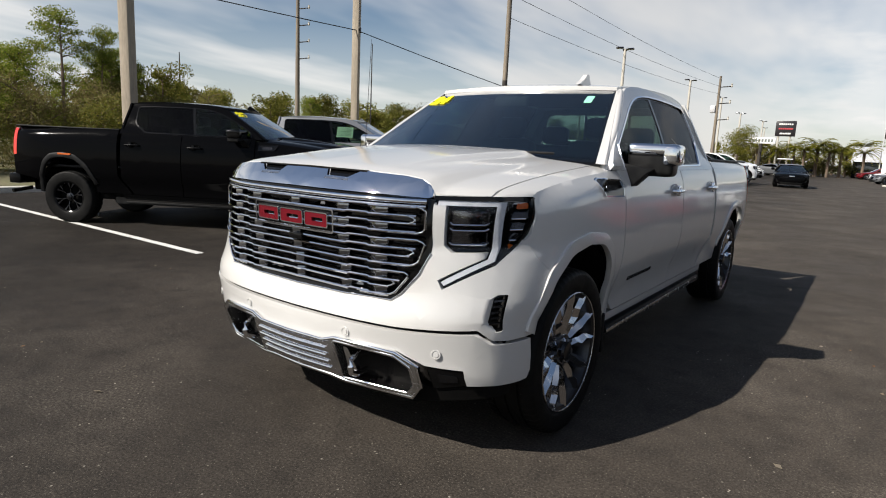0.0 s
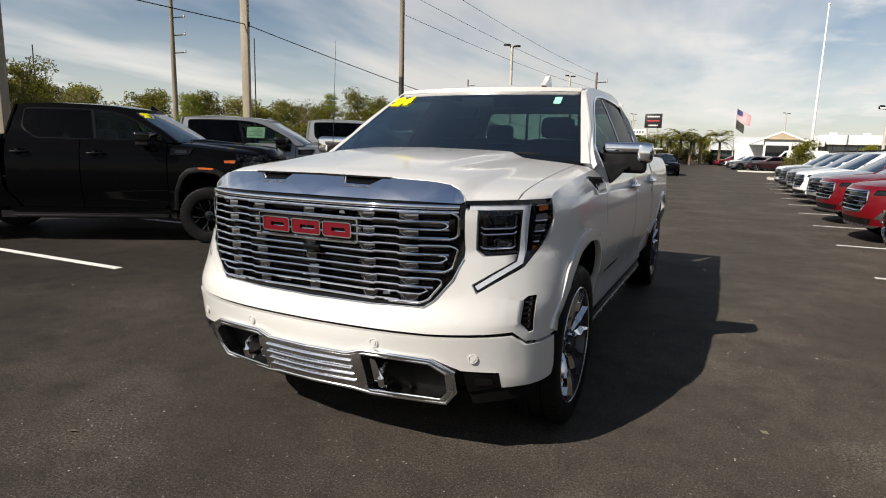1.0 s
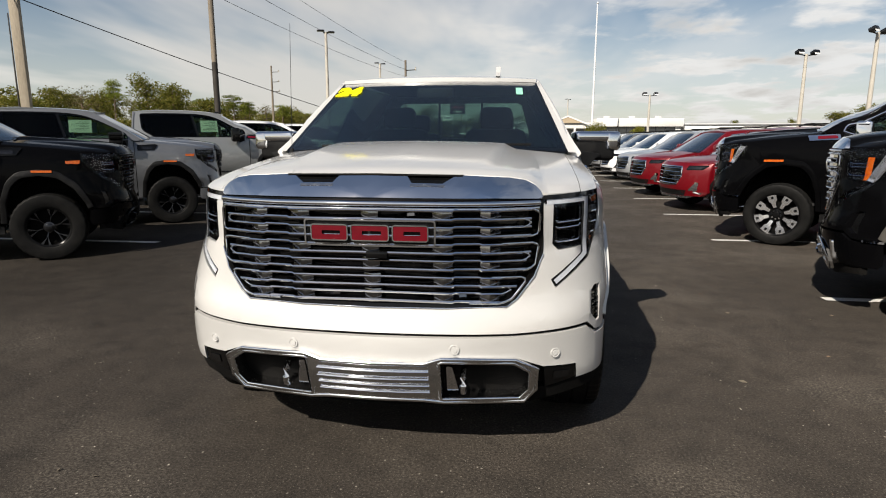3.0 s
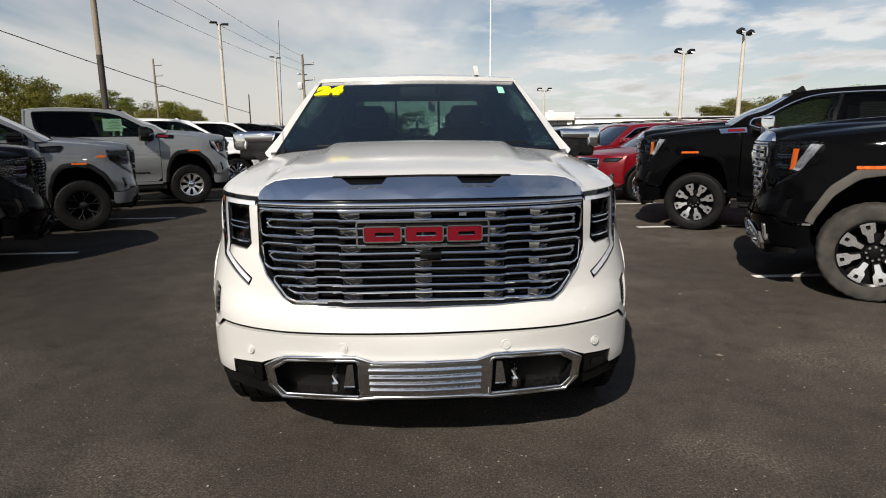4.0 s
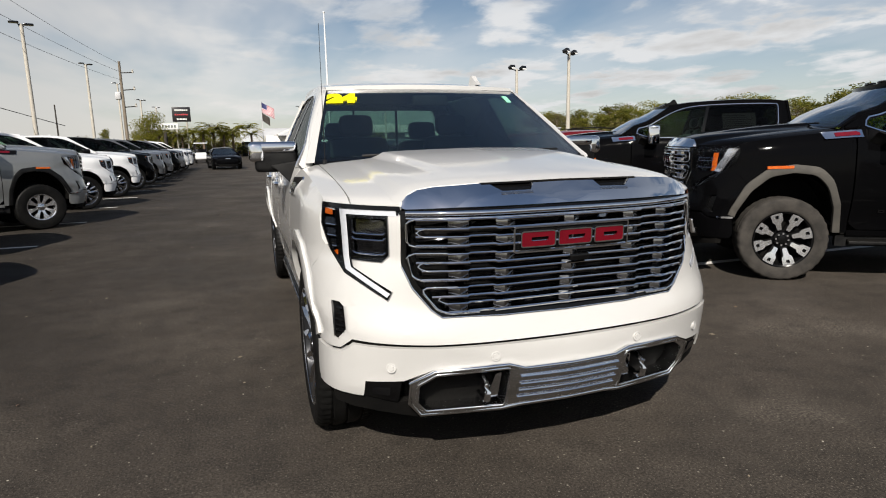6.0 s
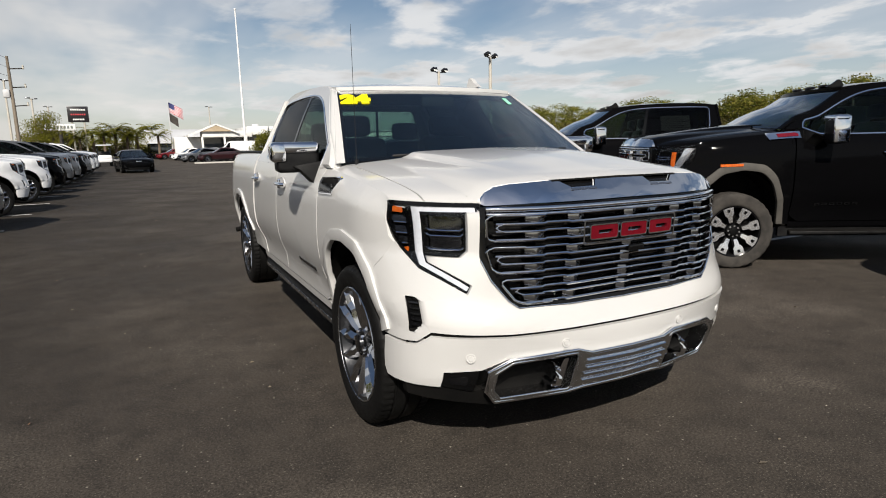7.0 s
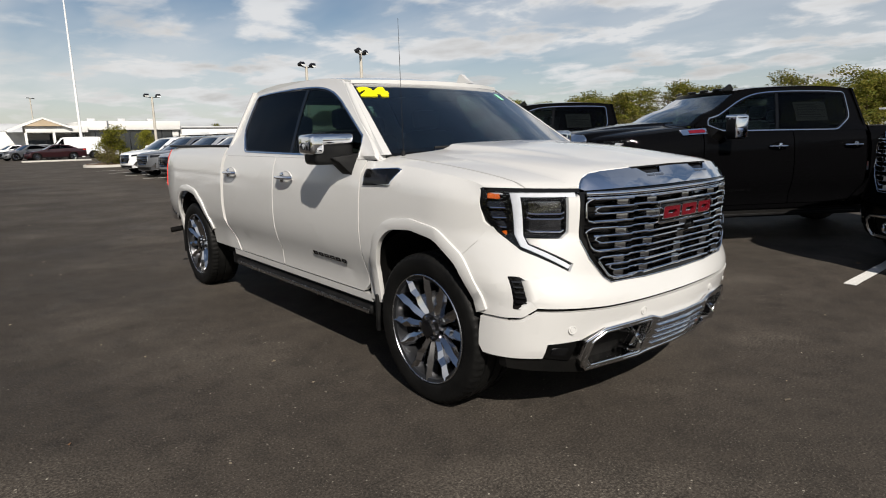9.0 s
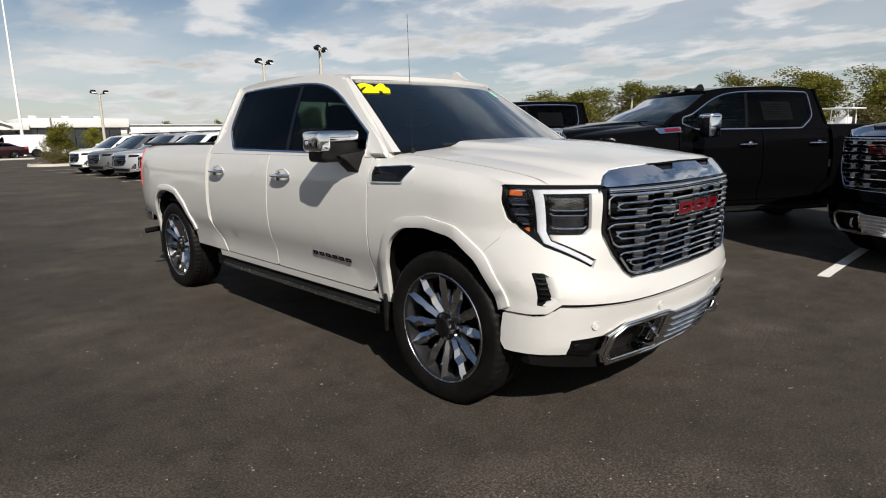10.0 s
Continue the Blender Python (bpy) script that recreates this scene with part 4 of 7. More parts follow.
    right += [(along(y, z), z) for y, z in sorted(arch_low, key=lambda p: p[1])] + [(along(0.655, 0.862), 0.862), (along(0.60, 0.905), 0.905), (along(0.54, 0.965), 0.965), (along(0.492, 1.034), 1.034)]
    right += [(U(x, z), z) for x, z in ((0.952, 1.036), (0.932, 0.985), (0.908, 0.932), (0.759, 0.829), (0.739, 0.868), (0.871, 0.959), (0.873, 0.985), (0.768, 0.984), (0.741, 1.013), (0.741, 1.180), (0.699, 1.182))]
    right += [(0.703, 1.19)] + [(x * 1.014, z if z > 0.9 else z - 0.008) for x, z in GRILLE[3:]]
    vents = []
    for s in (-1, 1):
        v = rounded([(s * 0.922, 0.795), (s * 0.938, 0.812), (s * 0.966, 0.812), (s * 0.967, 0.655), (s * 0.950, 0.655), (s * 0.922, 0.696)][::s], 0.006, 2)
        v = [(s * U(abs(x), z), z) for x, z in v]
        vents.append(v)
        part("air_vent", panel(v, fascia(-0.03), 0.01, 0.1), M["gloss"], T, "black air slot")
        if hero:
            for k in range(5):
                z = 0.690 + 0.024 * k
                q = [(s * U(0.930, z), z - 0.0035), (s * U(0.960, z), z - 0.0035), (s * U(0.960, z), z + 0.0035), (s * U(0.930, z), z + 0.0035)][::s]
                part("vent_fin", panel(q, fascia(-0.012), 0.02, 0.05), M["dark_metal"], T)
    part("front_panel", panel(mirrored([p[:2] for p in right]), fascia(), 0.035, 0.035 if hero else 0.06, holes=vents), P, T, sharp=50)

    if hero:
        gap = [(-0.97, 0.60), (-0.93, 0.632), (-0.74, 0.632), (0.0, 0.625), (0.74, 0.632), (0.93, 0.632), (0.97, 0.60), (0.97, 0.66), (0.90, 0.69), (0.0, 0.675), (-0.90, 0.69), (-0.97, 0.66)]
        part("bumper_gap", panel(gap, front(-0.020), 0.01, 0.05), M["under"], T, "dark joint above the bumper")

    # -- lamps
    for s in (-1, 1):
        o = rounded([(s * p[0], *p[1:]) for p in LAMP][::s], 0.01, 3)
        L = part("headlamp", panel(o, front(-0.045), 0.02, 0.06), M["gloss"], T, "smoked headlamp with a white light band")
        part("lamp_cover", panel(o, front(0.001), 0.004, 0.04), M["lens"], L)
        if not hd:
            h1 = rounded([(s * 0.752, 1.006), (s * 0.868, 1.006), (s * 0.868, 1.166), (s * 0.752, 1.166)][::s], 0.012, 3)
            h2 = rounded([(s * 0.917, 0.985), (s * 0.940, 1.035), (s * 0.958, 1.125), (s * 0.950, 1.198), (s * 0.917, 1.198)][::s], 0.008, 3)
            part("lamp_bezel", panel(o, front(-0.010), 0.03, 0.06, holes=[h1, h2]), M["gloss"], L)
        if hero:
            part("lamp_brow", panel([(s * 0.697, 1.2015), (s * 0.955, 1.2035), (s * 0.957, 1.2225), (s * 0.697, 1.2185)][::s], front(0.0035), 0.012, 0.03), M["gloss"], L, "gloss black brow")
        b = bmesh.new()
        for z in (1.126, 1.046):
            q = rounded([(s * 0.752, z - 0.030), (s * 0.867, z - 0.030), (s * 0.867, z + 0.032), (s * 0.752, z + 0.032)][::s], 0.012)
            panel(q, front(-0.030), 0.02, 0.05, bm=b)
        part("projector", b, M["grille_dark"] if hero else M["gloss"], L)
        for z in (1.100, 1.076, 1.016):
            b = bmesh.new()
            tube(b, [at(s * x, F(x, z + dz) + dy, z + dz) for x, dy, dz in ((0.752, 0.014, 0.010), (0.762, 0.012, 0.0), (0.81, 0.012, 0.0), (0.856, 0.012, 0.0), (0.866, 0.014, 0.010))], 0.0038, 6)
            part("projector_rail", b, M["chrome"], L)
        for z0, z1 in ((1.155, 1.10), (1.07, 1.02)) if hero else ():
            part("projector_edge", tube(bmesh.new(), [at(s * 0.864, F(0.864, z) + 0.012, z) for z in (z0, z1)], 0.004, 6), M["dark_metal"], L)
        if hd:
            part("light_band", panel(ribbon([(s * 0.945, 1.190), (s * 0.930, 1.100), (s * 0.895, 0.985)], 0.032), front(-0.002), 0.012, 0.04), M["rim_face"], L, "bright metal lamp blade")
            part("amber_marker", panel(ribbon([(s * 0.872, 1.15), (s * 0.868, 0.99)], 0.022), front(-0.010), 0.01, 0.1), M["amber"], L, "amber reflector")
            continue
        if style == "black":
            continue
        strip = ribbon([(s * 0.712, 1.1905), (s * 0.894, 1.1890), (s * 0.891, 0.953), (s * 0.757, 0.854)], 0.0195)
        part("light_band", panel(strip, front(-0.002), 0.012, 0.04), M["led"], L, "white light band")
        part("amber_marker", panel(rounded([(s * 0.926, 1.168), (s * 0.955, 1.172), (s * 0.953, 1.198), (s * 0.926, 1.198)][::s], 0.006, 2), front(-0.014), 0.01, 0.1), M["amber"], L, "amber reflector")
        part("amber_marker", panel(rounded([(s * 0.914, 0.972), (s * 0.928, 0.998), (s * 0.930, 1.012), (s * 0.914, 1.022)][::s], 0.004, 2), front(-0.014), 0.01, 0.1), M["amber"], L, "amber reflector")
        for z, x1 in ((1.140, 0.958), (1.093, 0.955), (1.048, 0.941)):
            q = rounded([(s * 0.920, z - 0.014), (s * x1, z - 0.010), (s * x1, z + 0.016), (s * 0.920, z + 0.018)][::s], 0.008, 2)
            part("side_reflector", panel(q, lambda x, zz, d, z=z: at(x, F(x, zz) + 0.022 - 0.5 * (z + 0.016 - zz) + d, zz), 0.01, 0.06), M["dark_metal"], L)
            b = bmesh.new()
            tube(b, [at(s * x, F(x, z - 0.013) + 0.008, z - 0.013) for x in (0.920, 0.932, x1 - 0.006)], 0.0036, 6)
            part("reflector_rail", b, M["chrome"], L)

    # -- bumper
    bump = [(0.0, 0.637), (0.594, 0.641), (0.744, 0.646), (0.900, 0.650), (0.945, 0.602)] + [(along(y, 0.600), 0.600) for y in (0.36, 0.42, 0.48, 0.500)]
    bump += [(along(0.512, 0.52), 0.52), (along(0.514, 0.45), 0.45), (along(0.490, 0.415), 0.415)] + [(along(y, 0.412), 0.412) for y in (0.44, 0.38, 0.33)] + [(0.868, 0.412), (0.862, 0.486), (0.716, 0.494)]
    bump += [(0.602, 0.543), (0.29, 0.556), (0.22, 0.531), (0.0, 0.531)]
    BM = part("bumper", panel(mirrored(bump), fascia(0.006), 0.05, 0.045), P, T, sharp=50)
    for s in (-1, 1):
        if hd:
            part("bumper_accent", panel([(0.36, 0.604), (0.505, 0.604), (0.505, 0.622), (0.36, 0.622)], side(s, 0.02), 0.03, 0.05), M["chrome"], BM, "chrome bumper lip")
            part("bumper_accent", panel(rounded([(s * 0.80, 0.43), (s * 0.83, 0.43), (s * 0.83, 0.58), (s * 0.80, 0.58)][::s], 0.014, 3), front(0.02), 0.03, 0.05), M["chrome"], BM, "upright chrome bumper accent")
    pocket = [(0.282, 0.537), (0.592, 0.525), (0.662, 0.480), (0.662, 0.386), (0.622, 0.340), (0.282, 0.342)]
    holes = [rounded([(s * x, z) for x, z in pocket][::s], 0.015, 2) for s in (-1, 1)]
    trim = [(0, 0.527), (0.22, 0.527), (0.292, 0.551), (0.600, 0.539), (0.692, 0.487), (0.688, 0.385), (0.640, 0.322), (0.295, 0.326), (0.21, 0.339), (0, 0.341)]
    part("bumper_trim", panel(mirrored(trim), front(0.022), 0.11, 0.06, holes=holes), M["bumper_chrome"] if brightwork == "chrome" else C, BM, "chrome lower bumper trim", sharp=30)
    b = bmesh.new()
    loop = mirrored(trim)
    tube(b, [at(x, F(x, z) - 0.020, z) for x, z in loop + loop[:1]], 0.010, 8)
    for h in holes:
        tube(b, [at(x, F(x, z) - 0.020, z) for x, z in h + h[:1]], 0.008, 8)
    part("trim_edge", b, M["bumper_chrome"] if brightwork == "chrome" else C, BM, sharp=60)
    for k in range(4):
        z = 0.385 + 0.036 * k
        b = bmesh.new()
        tube(b, [at(x, F(x, z) - 0.026, z) for x in (-0.24, -0.12, 0, 0.12, 0.24)], 0.006, 8, 0.7)
        part("trim_rib", b, C, BM)
    for s in (-1, 1):
        q = rounded([(s * x * 1.03, z * (1.02 if z > 0.45 else 0.98)) for x, z in pocket][::s], 0.01, 2)
        part("bumper_pocket", panel(q, front(-0.08), 0.02, 0.1), M["under"], BM)
        b = bmesh.new()
        c = at(s * 0.385, F(0.385, 0.43) - 0.03, 0.435)
        tube(b, [c + Vector((0, 0.09, 0.045)), c + Vector((0, 0.02, 0.05)), c + Vector((0, -0.012, 0.03)), c + Vector((0, -0.02, 0)), c + Vector((0, -0.012, -0.03)), c + Vector((0, 0.02, -0.045)), c + Vector((0, 0.09, -0.04))], 0.014, 8)
        part("tow_hook", b, C if hd or hero else M["dark_metal"], BM, "bright metal tow hook")
        part("tow_plate", panel(rounded([(s * 0.31, 0.375), (s * 0.36, 0.375), (s * 0.335, 0.50), (s * 0.31, 0.505)][::s], 0.004, 2), front(-0.01), 0.03, 0.1), C, BM)
        q = [(s * 0.722, 0.486), (s * 0.856, 0.478), (s * 0.862, 0.412), (s * 0.730, 0.380)][::s]
        part("fog_lamp", panel(rounded(q, 0.008, 2), front(-0.004), 0.02, 0.06), M["gloss"], BM, "gloss black fog lamp")
        part("fog_lens", panel(rounded([(s * 0.765, 0.46), (s * 0.835, 0.455), (s * 0.835, 0.425), (s * 0.765, 0.415)][::s], 0.006, 2), front(0.0), 0.006, 0.06), M["dark_metal"], BM)
        for x, z in ((0.766, 0.555), (0.346, 0.590)):
            b = bmesh.new()
            nx = math.atan2(F(x + 0.02, z) - F(x - 0.02, z), 0.04)
            lathe(b, [(-0.004, 0.0), (-0.004, 0.012), (0.0, 0.0125), (0.0, 0.016), (-0.003, 0.0165), (-0.003, 0.021), (0.01, 0.022)], 20)
            bmesh.ops.transform(b, matrix=Matrix.Translation(at(s * x, F(x, z) - 0.008, z)) @ Matrix.Rotation(s * nx, 4, "Z") @ Matrix.Rotation(radians(90), 4, "Z"), verts=b.verts[:])
            bmesh.ops.recalc_face_normals(b, faces=b.faces[:])
            part("parking_sensor", b, P, BM)
    val = [(0, 0.342), (0.295, 0.328), (0.640, 0.324), (0.690, 0.385), (0.728, 0.378), (0.862, 0.410), (0.975, 0.410), (0.965, 0.352), (0.80, 0.325), (0.6, 0.285), (0, 0.295)]
    part("valance", panel(mirrored(val), front(-0.012), 0.05, 0.1), M["under"], T)

    # -- flanks
    arch_f, arch_r = arch(HUB_F, 0.02), arch(HUB_R, 0.02)
    for s in (-1, 1):
        corner = [(0.6558, 0.863), (0.6008, 0.906), (0.5408, 0.966), (0.4928, 1.035)]
        for z in (1.06, 1.09, 1.15, 1.21):
            corner.append((F(edge_x(z), z) + (0.0 if z < 1.1 else 0.006), z))
        top = [(y, hood_side_z(y)) for y in (0.53, 0.58, 0.65, 0.8, 1.0, 1.2, 1.4, 1.535)]
        f_out = corner + top + [(1.535, 0.47)] + [(arch_f[0][0], 0.47)] + [p for p in arch_f if p[0] > HUB_F or p[1] > 0.868]
        b = panel(f_out, side(s), 0.025, 0.035 if hero else 0.10)
        k = 14
        lead = [(s * 0.866, i / k) for i in range(k + 1)] + [(s * 0.953, 1 - i / k) for i in range(k + 1)]
        panel(lead[::s], hoodmap(-0.002), 0.03, (0.03, 0.08), bm=b)
        part("fender", b, P, T, sharp=45)
        for hub in (HUB_F, HUB_R):
            a, o = arch(hub, 0.0), arch(hub, 0.062 if hero else 0.068)
            part("wheel_arch", soften(panel(o + a[::-1], side(s, 0.013 if hero else 0.018), 0.03 if hero else 0.05, 0.5), 0.006 if hero else 0.010, 2), M[flare] if flare else P, T, sharp=50)
            lin = bmesh.new()
            m = 14
            rings = []
            for d in (0.005, 0.45):
                ring = []
                for i in range(m + 1):
                    y, z = hub + 0.50 * math.cos(math.pi * i / m), 0.50 + 0.475 * math.sin(math.pi * i / m)
                    ring.append(lin.verts.new(at(s * (S(y, z) - 0.03 if d < 0.1 else S(hub, 0.9) - d), y, z)))
                rings.append(ring)
            for i in range(m):
                lin.faces.new((rings[0][i], rings[0][i + 1], rings[1][i + 1], rings[1][i]))
            lin.faces.new(rings[1])
            part("wheel_liner", lin, M["under"], T)
            if hd or flare:
                m0, m1 = (hub - 0.20, hub + 0.03) if hd else (hub - 0.11, hub + 0.11)
                part("marker_lamp", panel(rounded([(m0, 1.004), (m1, 1.008), (m1, 1.030), (m0, 1.026)], 0.003, 2), side(s, 0.026), 0.02, 0.2), M["amber"], T, "amber side marker")
            if hero:
                part("mud_flap", block(at(s * 0.925, hub + 0.468, 0.40), (0.15, 0.03, 0.24), 0.012), M["trim"], T)
        if flare == "trim" and not hd:
            part("corner_marker", panel(rounded([(0.575, 1.092), (0.72, 1.098), (0.72, 1.132), (0.560, 1.136)], 0.006, 2), side(s, 0.006), 0.02, 0.05), M["amber"], T, "amber corner lamp")
        # doors; the window line of the near pickup falls a little towards the front
        bl = -0.034 if hero else 0.0
        low_f, low_m, low_r = 1.388 + bl, 1.386 + 0.65 * bl, 1.384 + 0.3 * bl
        D = part("front_door", panel(rounded([(1.547, 1.3705 + bl, 0.001), (1.547, 0.56, 0.05), (1.62, 0.502, 0.05), (2.756, 0.502, 0.02), (2.756, 1.3705 + bl, 0.001)], 0.02), side(s), 0.03, 0.09), P, T, sharp=45)
        R = part("rear_door", panel(rounded([(2.768, 1.3705 + bl, 0.001), (2.768, 0.502, 0.02), (3.60, 0.502, 0.06), (3.785, 0.72, 0.12), (3.778, 1.3705 + bl, 0.001)], 0.02), side(s), 0.03, 0.09), P, T, sharp=45)
        for door, y in ((D, 2.53), (R, 3.58)):
            b = bmesh.new()
            z = 1.195
            tube(b, [at(s * (S(y, z) + o), y + dy, z) for dy, o in ((-0.115, 0.012), (-0.10, 0.032), (-0.04, 0.042), (0.04, 0.042), (0.10, 0.032), (0.115, 0.012))], 0.017, 10, 0.8)
            box(b, at(s * (S(y, z) + 0.02), y + 0.02, z), (0.03, 0.05, 0.075), 0.01)
            part("door_handle", b, C, door, "chrome door handle")
            b = bmesh.new()
            lathe(b, [(0.0, 0.0), (0.0, 0.052), (0.003, 0.056), (-0.004, 0.058)], 20)
            bmesh.ops.transform(b, matrix=Matrix.Translation(at(s * (S(y, z) + 0.001), y - 0.005, z)) @ Matrix.Diagonal((s, 1.5, 0.85, 1)), verts=b.verts[:])
            part("handle_cup", b, P, door)
        part("sill", panel([(1.54, 0.445), (3.80, 0.445), (3.80, 0.494), (1.54, 0.494)], side(s, -0.004), 0.04, 0.2), P, T)
        part("sill_shadow", panel([(1.46, 0.34), (3.95, 0.34), (3.95, 0.44), (1.46, 0.44)], side(s, -0.03), 0.05, 0.4), M["trim"], T)
        b = bmesh.new()
        box(b, at(s * 0.895, 2.66, 0.385), (0.15 * kx, 2.20 * ky, 0.055), 0.015)
        RB = part("running_board", b, M["trim"] if hero else M["under"], T)
        part("step_trim", block(at(s * 0.972, 2.66, 0.376), (0.008, 2.18 * ky, 0.030), 0.003), M["satin"] if hero else M["trim"], RB)
        bed = [(3.845, 1.404), (5.62, 1.420), (5.655, 1.1), (5.66, 0.735), (arch_r[0][0], 0.66)] + [p for p in arch_r if p[1] > 0.6 or p[0] < HUB_R] + [(arch_r[-1][0], 0.50), (3.640, 0.50), (3.806, 0.705), (3.845, 0.78)]
        part("bed_side", panel(bed, side(s), 0.03, 0.045 if hero else 0.12), P, T, sharp=45)
        part("bed_rail", block(at(s * (S(4.7, 1.41) - 0.03), 4.74, 1.418), (0.09 * kx, 1.78 * ky, 0.022), 0.008), M["trim"], T)
        part("tail_lamp", panel(rounded([(5.632 if hero else 5.595, 0.98), (5.66, 0.98), (5.64, 1.385), (5.618 if hero else 5.58, 1.37)], 0.01, 2), side(s, 0.006), 0.05, 0.1), M["tail"], T, "red tail lamp")
        # cab frame with its two window openings
        arc = [1.66, 1.74, 1.82, 1.90, 1.98, 2.06, 2.14, 2.22, 2.30, 2.38, 2.46, 2.54]
        back = [2.72, 2.90, 3.10, 3.30, 3.42]
        dlo = [(1.618, low_f), (1.630, low_f + 0.052)] + [(y, dlo_top(y)) for y in arc + [2.62] + back + [3.50]] + rounded([(3.52, dlo_top(3.52), 0), (3.640, 1.842, 0.05), (3.622, 1.52, 0.15), (3.39, low_r, 0.15), (2.6, low_m, 0)], 0.02, 6)[1:-1]
        w_f = [(1.640, low_f + 0.012), (1.652, low_f + 0.058)] + [(y + 0.006, dlo_top(y) - 0.019) for y in arc] + [(2.640, 1.827), (2.535, low_m + 0.006)]
        w_r = [(2.578, low_m + 0.006), (2.684, 1.829)] + [(y, dlo_top(y) - 0.020) for y in back] + rounded([(3.48, dlo_top(3.48) - 0.02, 0), (3.618, 1.823, 0.04), (3.600, 1.528, 0.14), (3.38, low_r + 0.016, 0.14), (2.6, low_m + 0.01, 0)], 0.02, 6)[1:-1]
        cab = [(1.44, 1.337)] + [(shield_y(S(2.2, z), z) + 0.034, z) for z in (1.372, 1.46, 1.55, 1.64, 1.73, 1.80, 1.838)] + [(2.20, 1.866), (2.30, 1.885), (2.48, 1.901), (2.80, 1.912), (3.13, 1.916), (3.40, 1.908), (3.60, 1.895), (3.715, 1.876), (3.765, 1.836)]
        cab += [(3.815, 1.40), (3.812, 1.372 + bl), (1.543, 1.372 + bl), (1.541, 1.337)]
        part("cab_frame", panel(cab, side(s), 0.05, 0.08, holes=[dlo]), P, T, sharp=45)
        part("pillar_trim", panel([(y, z) for y, z in dlo], side(s, -0.006), 0.012, 0.09, holes=[w_f, w_r]), M["gloss"], T)
        o1, i1 = ribbon(dlo, 0.011, True)
        if brightwork != "rim_black":
            part("window_trim", panel(i1 if abs(i1[0][0]) < abs(o1[0][0]) else o1, side(s, 0.004), 0.012, 0.09, holes=[o1 if abs(i1[0][0]) < abs(o1[0][0]) else i1]), C, T, "thin chrome window surround")
        for w, mat in ((w_f, "cabin_glass" if hero else "side_glass"), (w_r, "privacy_dark" if hero else "privacy")):
            part("side_window", panel(w, side(s, -0.009), 0.004, 0.12), M[mat], D if w is w_f else R)
        # pillar beside the windshield
        b = panel([(s * 0.888, 1.368), (s * 0.936, 1.366), (s * 0.720, 1.842), (s * 0.701, 1.838)][::s], shield(), 0.03, 0.06)
        edge = []
        for i in range(13):
            z = 1.380 + (1.850 - 1.380) * i / 12
            x = S(shield_y(S(2.2, z), z), z) if z > 1.38 else 0.957
            y = shield_y(x, z)
            n1 = Vector((-(shield_y(x + 0.01, z) - shield_y(x - 0.01, z)) / 0.02, 1, -(shield_y(x, z + 0.01) - shield_y(x, z - 0.01)) / 0.02)).normalized() * -1
            n2 = Vector((1, 0, 0.49)).normalized()
            c = Vector((x, y, z)) - (n1 + n2) * (0.023 / (1 + n1.dot(n2)))
            sunk = max(0.0, 1 - i / 5)
            edge.append(at(s * (c.x - 0.024 * sunk), c.y + 0.006 * sunk, c.z - 0.014 * sunk))
        edge.insert(0, edge[0] - Vector((s * 0.012, 0.022, 0.055)))
        tube(b, edge, [0.023] * 14, 20)
        part("front_pillar", b, P, T, sharp=45)
        # mirror
        if hd:
            MR = part("mirror", block(at(s * 1.18, 1.845, 1.425), (0.235, 0.16, 0.285), 0.05, seg=4), M["trim"], T, sharp=60)
            part("mirror_cap", block(at(s * 1.183, 1.835, 1.535), (0.246, 0.16, 0.07), 0.032, seg=4), M[mirror_mat], MR, sharp=60)
            part("mirror_edge", block(at(s * 1.288, 1.838, 1.43), (0.030, 0.16, 0.27), 0.014, seg=3), M[mirror_mat], MR, sharp=60)
        else:
            MR = part("mirror", block(at(s * 1.074, 1.80, 1.398), (0.262, 0.190, 0.178), 0.028, (0, 0, s * 6), 4), M["trim"], T, sharp=60)
            b = block(at(s * 1.090, 1.794, 1.460), (0.296, 0.206, 0.072), 0.027, (0, 0, s * 6), 4)
            part("mirror_cap", b, M[mirror_mat], MR, "bright chrome mirror cap", sharp=60)
            part("mirror_skirt", block(at(s * 1.188, 1.802, 1.434), (0.100, 0.207, 0.122), 0.028, (0, 0, s * 6), 4), M[mirror_mat], MR, "chrome outer end of the mirror", sharp=60)
        b = bmesh.new()
        arm = rounded([(s * 0.93, 1.215), (s * 0.985, 1.215), (s * 1.085, 1.325), (s * 1.13, 1.35), (s * 0.96, 1.375), (s * 0.93, 1.375)][::s], 0.02, 3)
        panel(arm, lambda x, z, d: at(x, 1.625 + 0.35 * max(0, abs(x) - 0.98) + d, z), 0.11, 0.05, bm=b)
        part("mirror_arm", soften(b, 0.018, 3), M["trim"], MR, sharp=60)
        # fender badge
        vb = rounded([(1.205, 1.297, 0.004), (1.165, 1.287, 0.01), (1.225, 1.205, 0.012), (1.49, 1.196, 0.004), (1.49, 1.284, 0.004)], 0.01)
        if not hd:
            o1, i1 = ribbon(vb, 0.006, True)
            V = part("fender_vent", panel(vb, side(s, 0.005), 0.014, 0.02 if hero else 0.07), M["gloss"], T, "gloss black fender vent")
            big = o1 if max(p[0] for p in o1) > max(p[0] for p in i1) else i1
            part("vent_rim", panel(big, side(s, 0.009), 0.016, 0.02 if hero else 0.07, holes=[i1 if big is o1 else o1]), C, V)
            part("vent_badge", panel(rounded([(1.25, 1.222), (1.41, 1.220), (1.42, 1.258), (1.26, 1.262)], 0.015), side(s, 0.0075), 0.01, 0.03), M["badge_dark"], V)
        else:
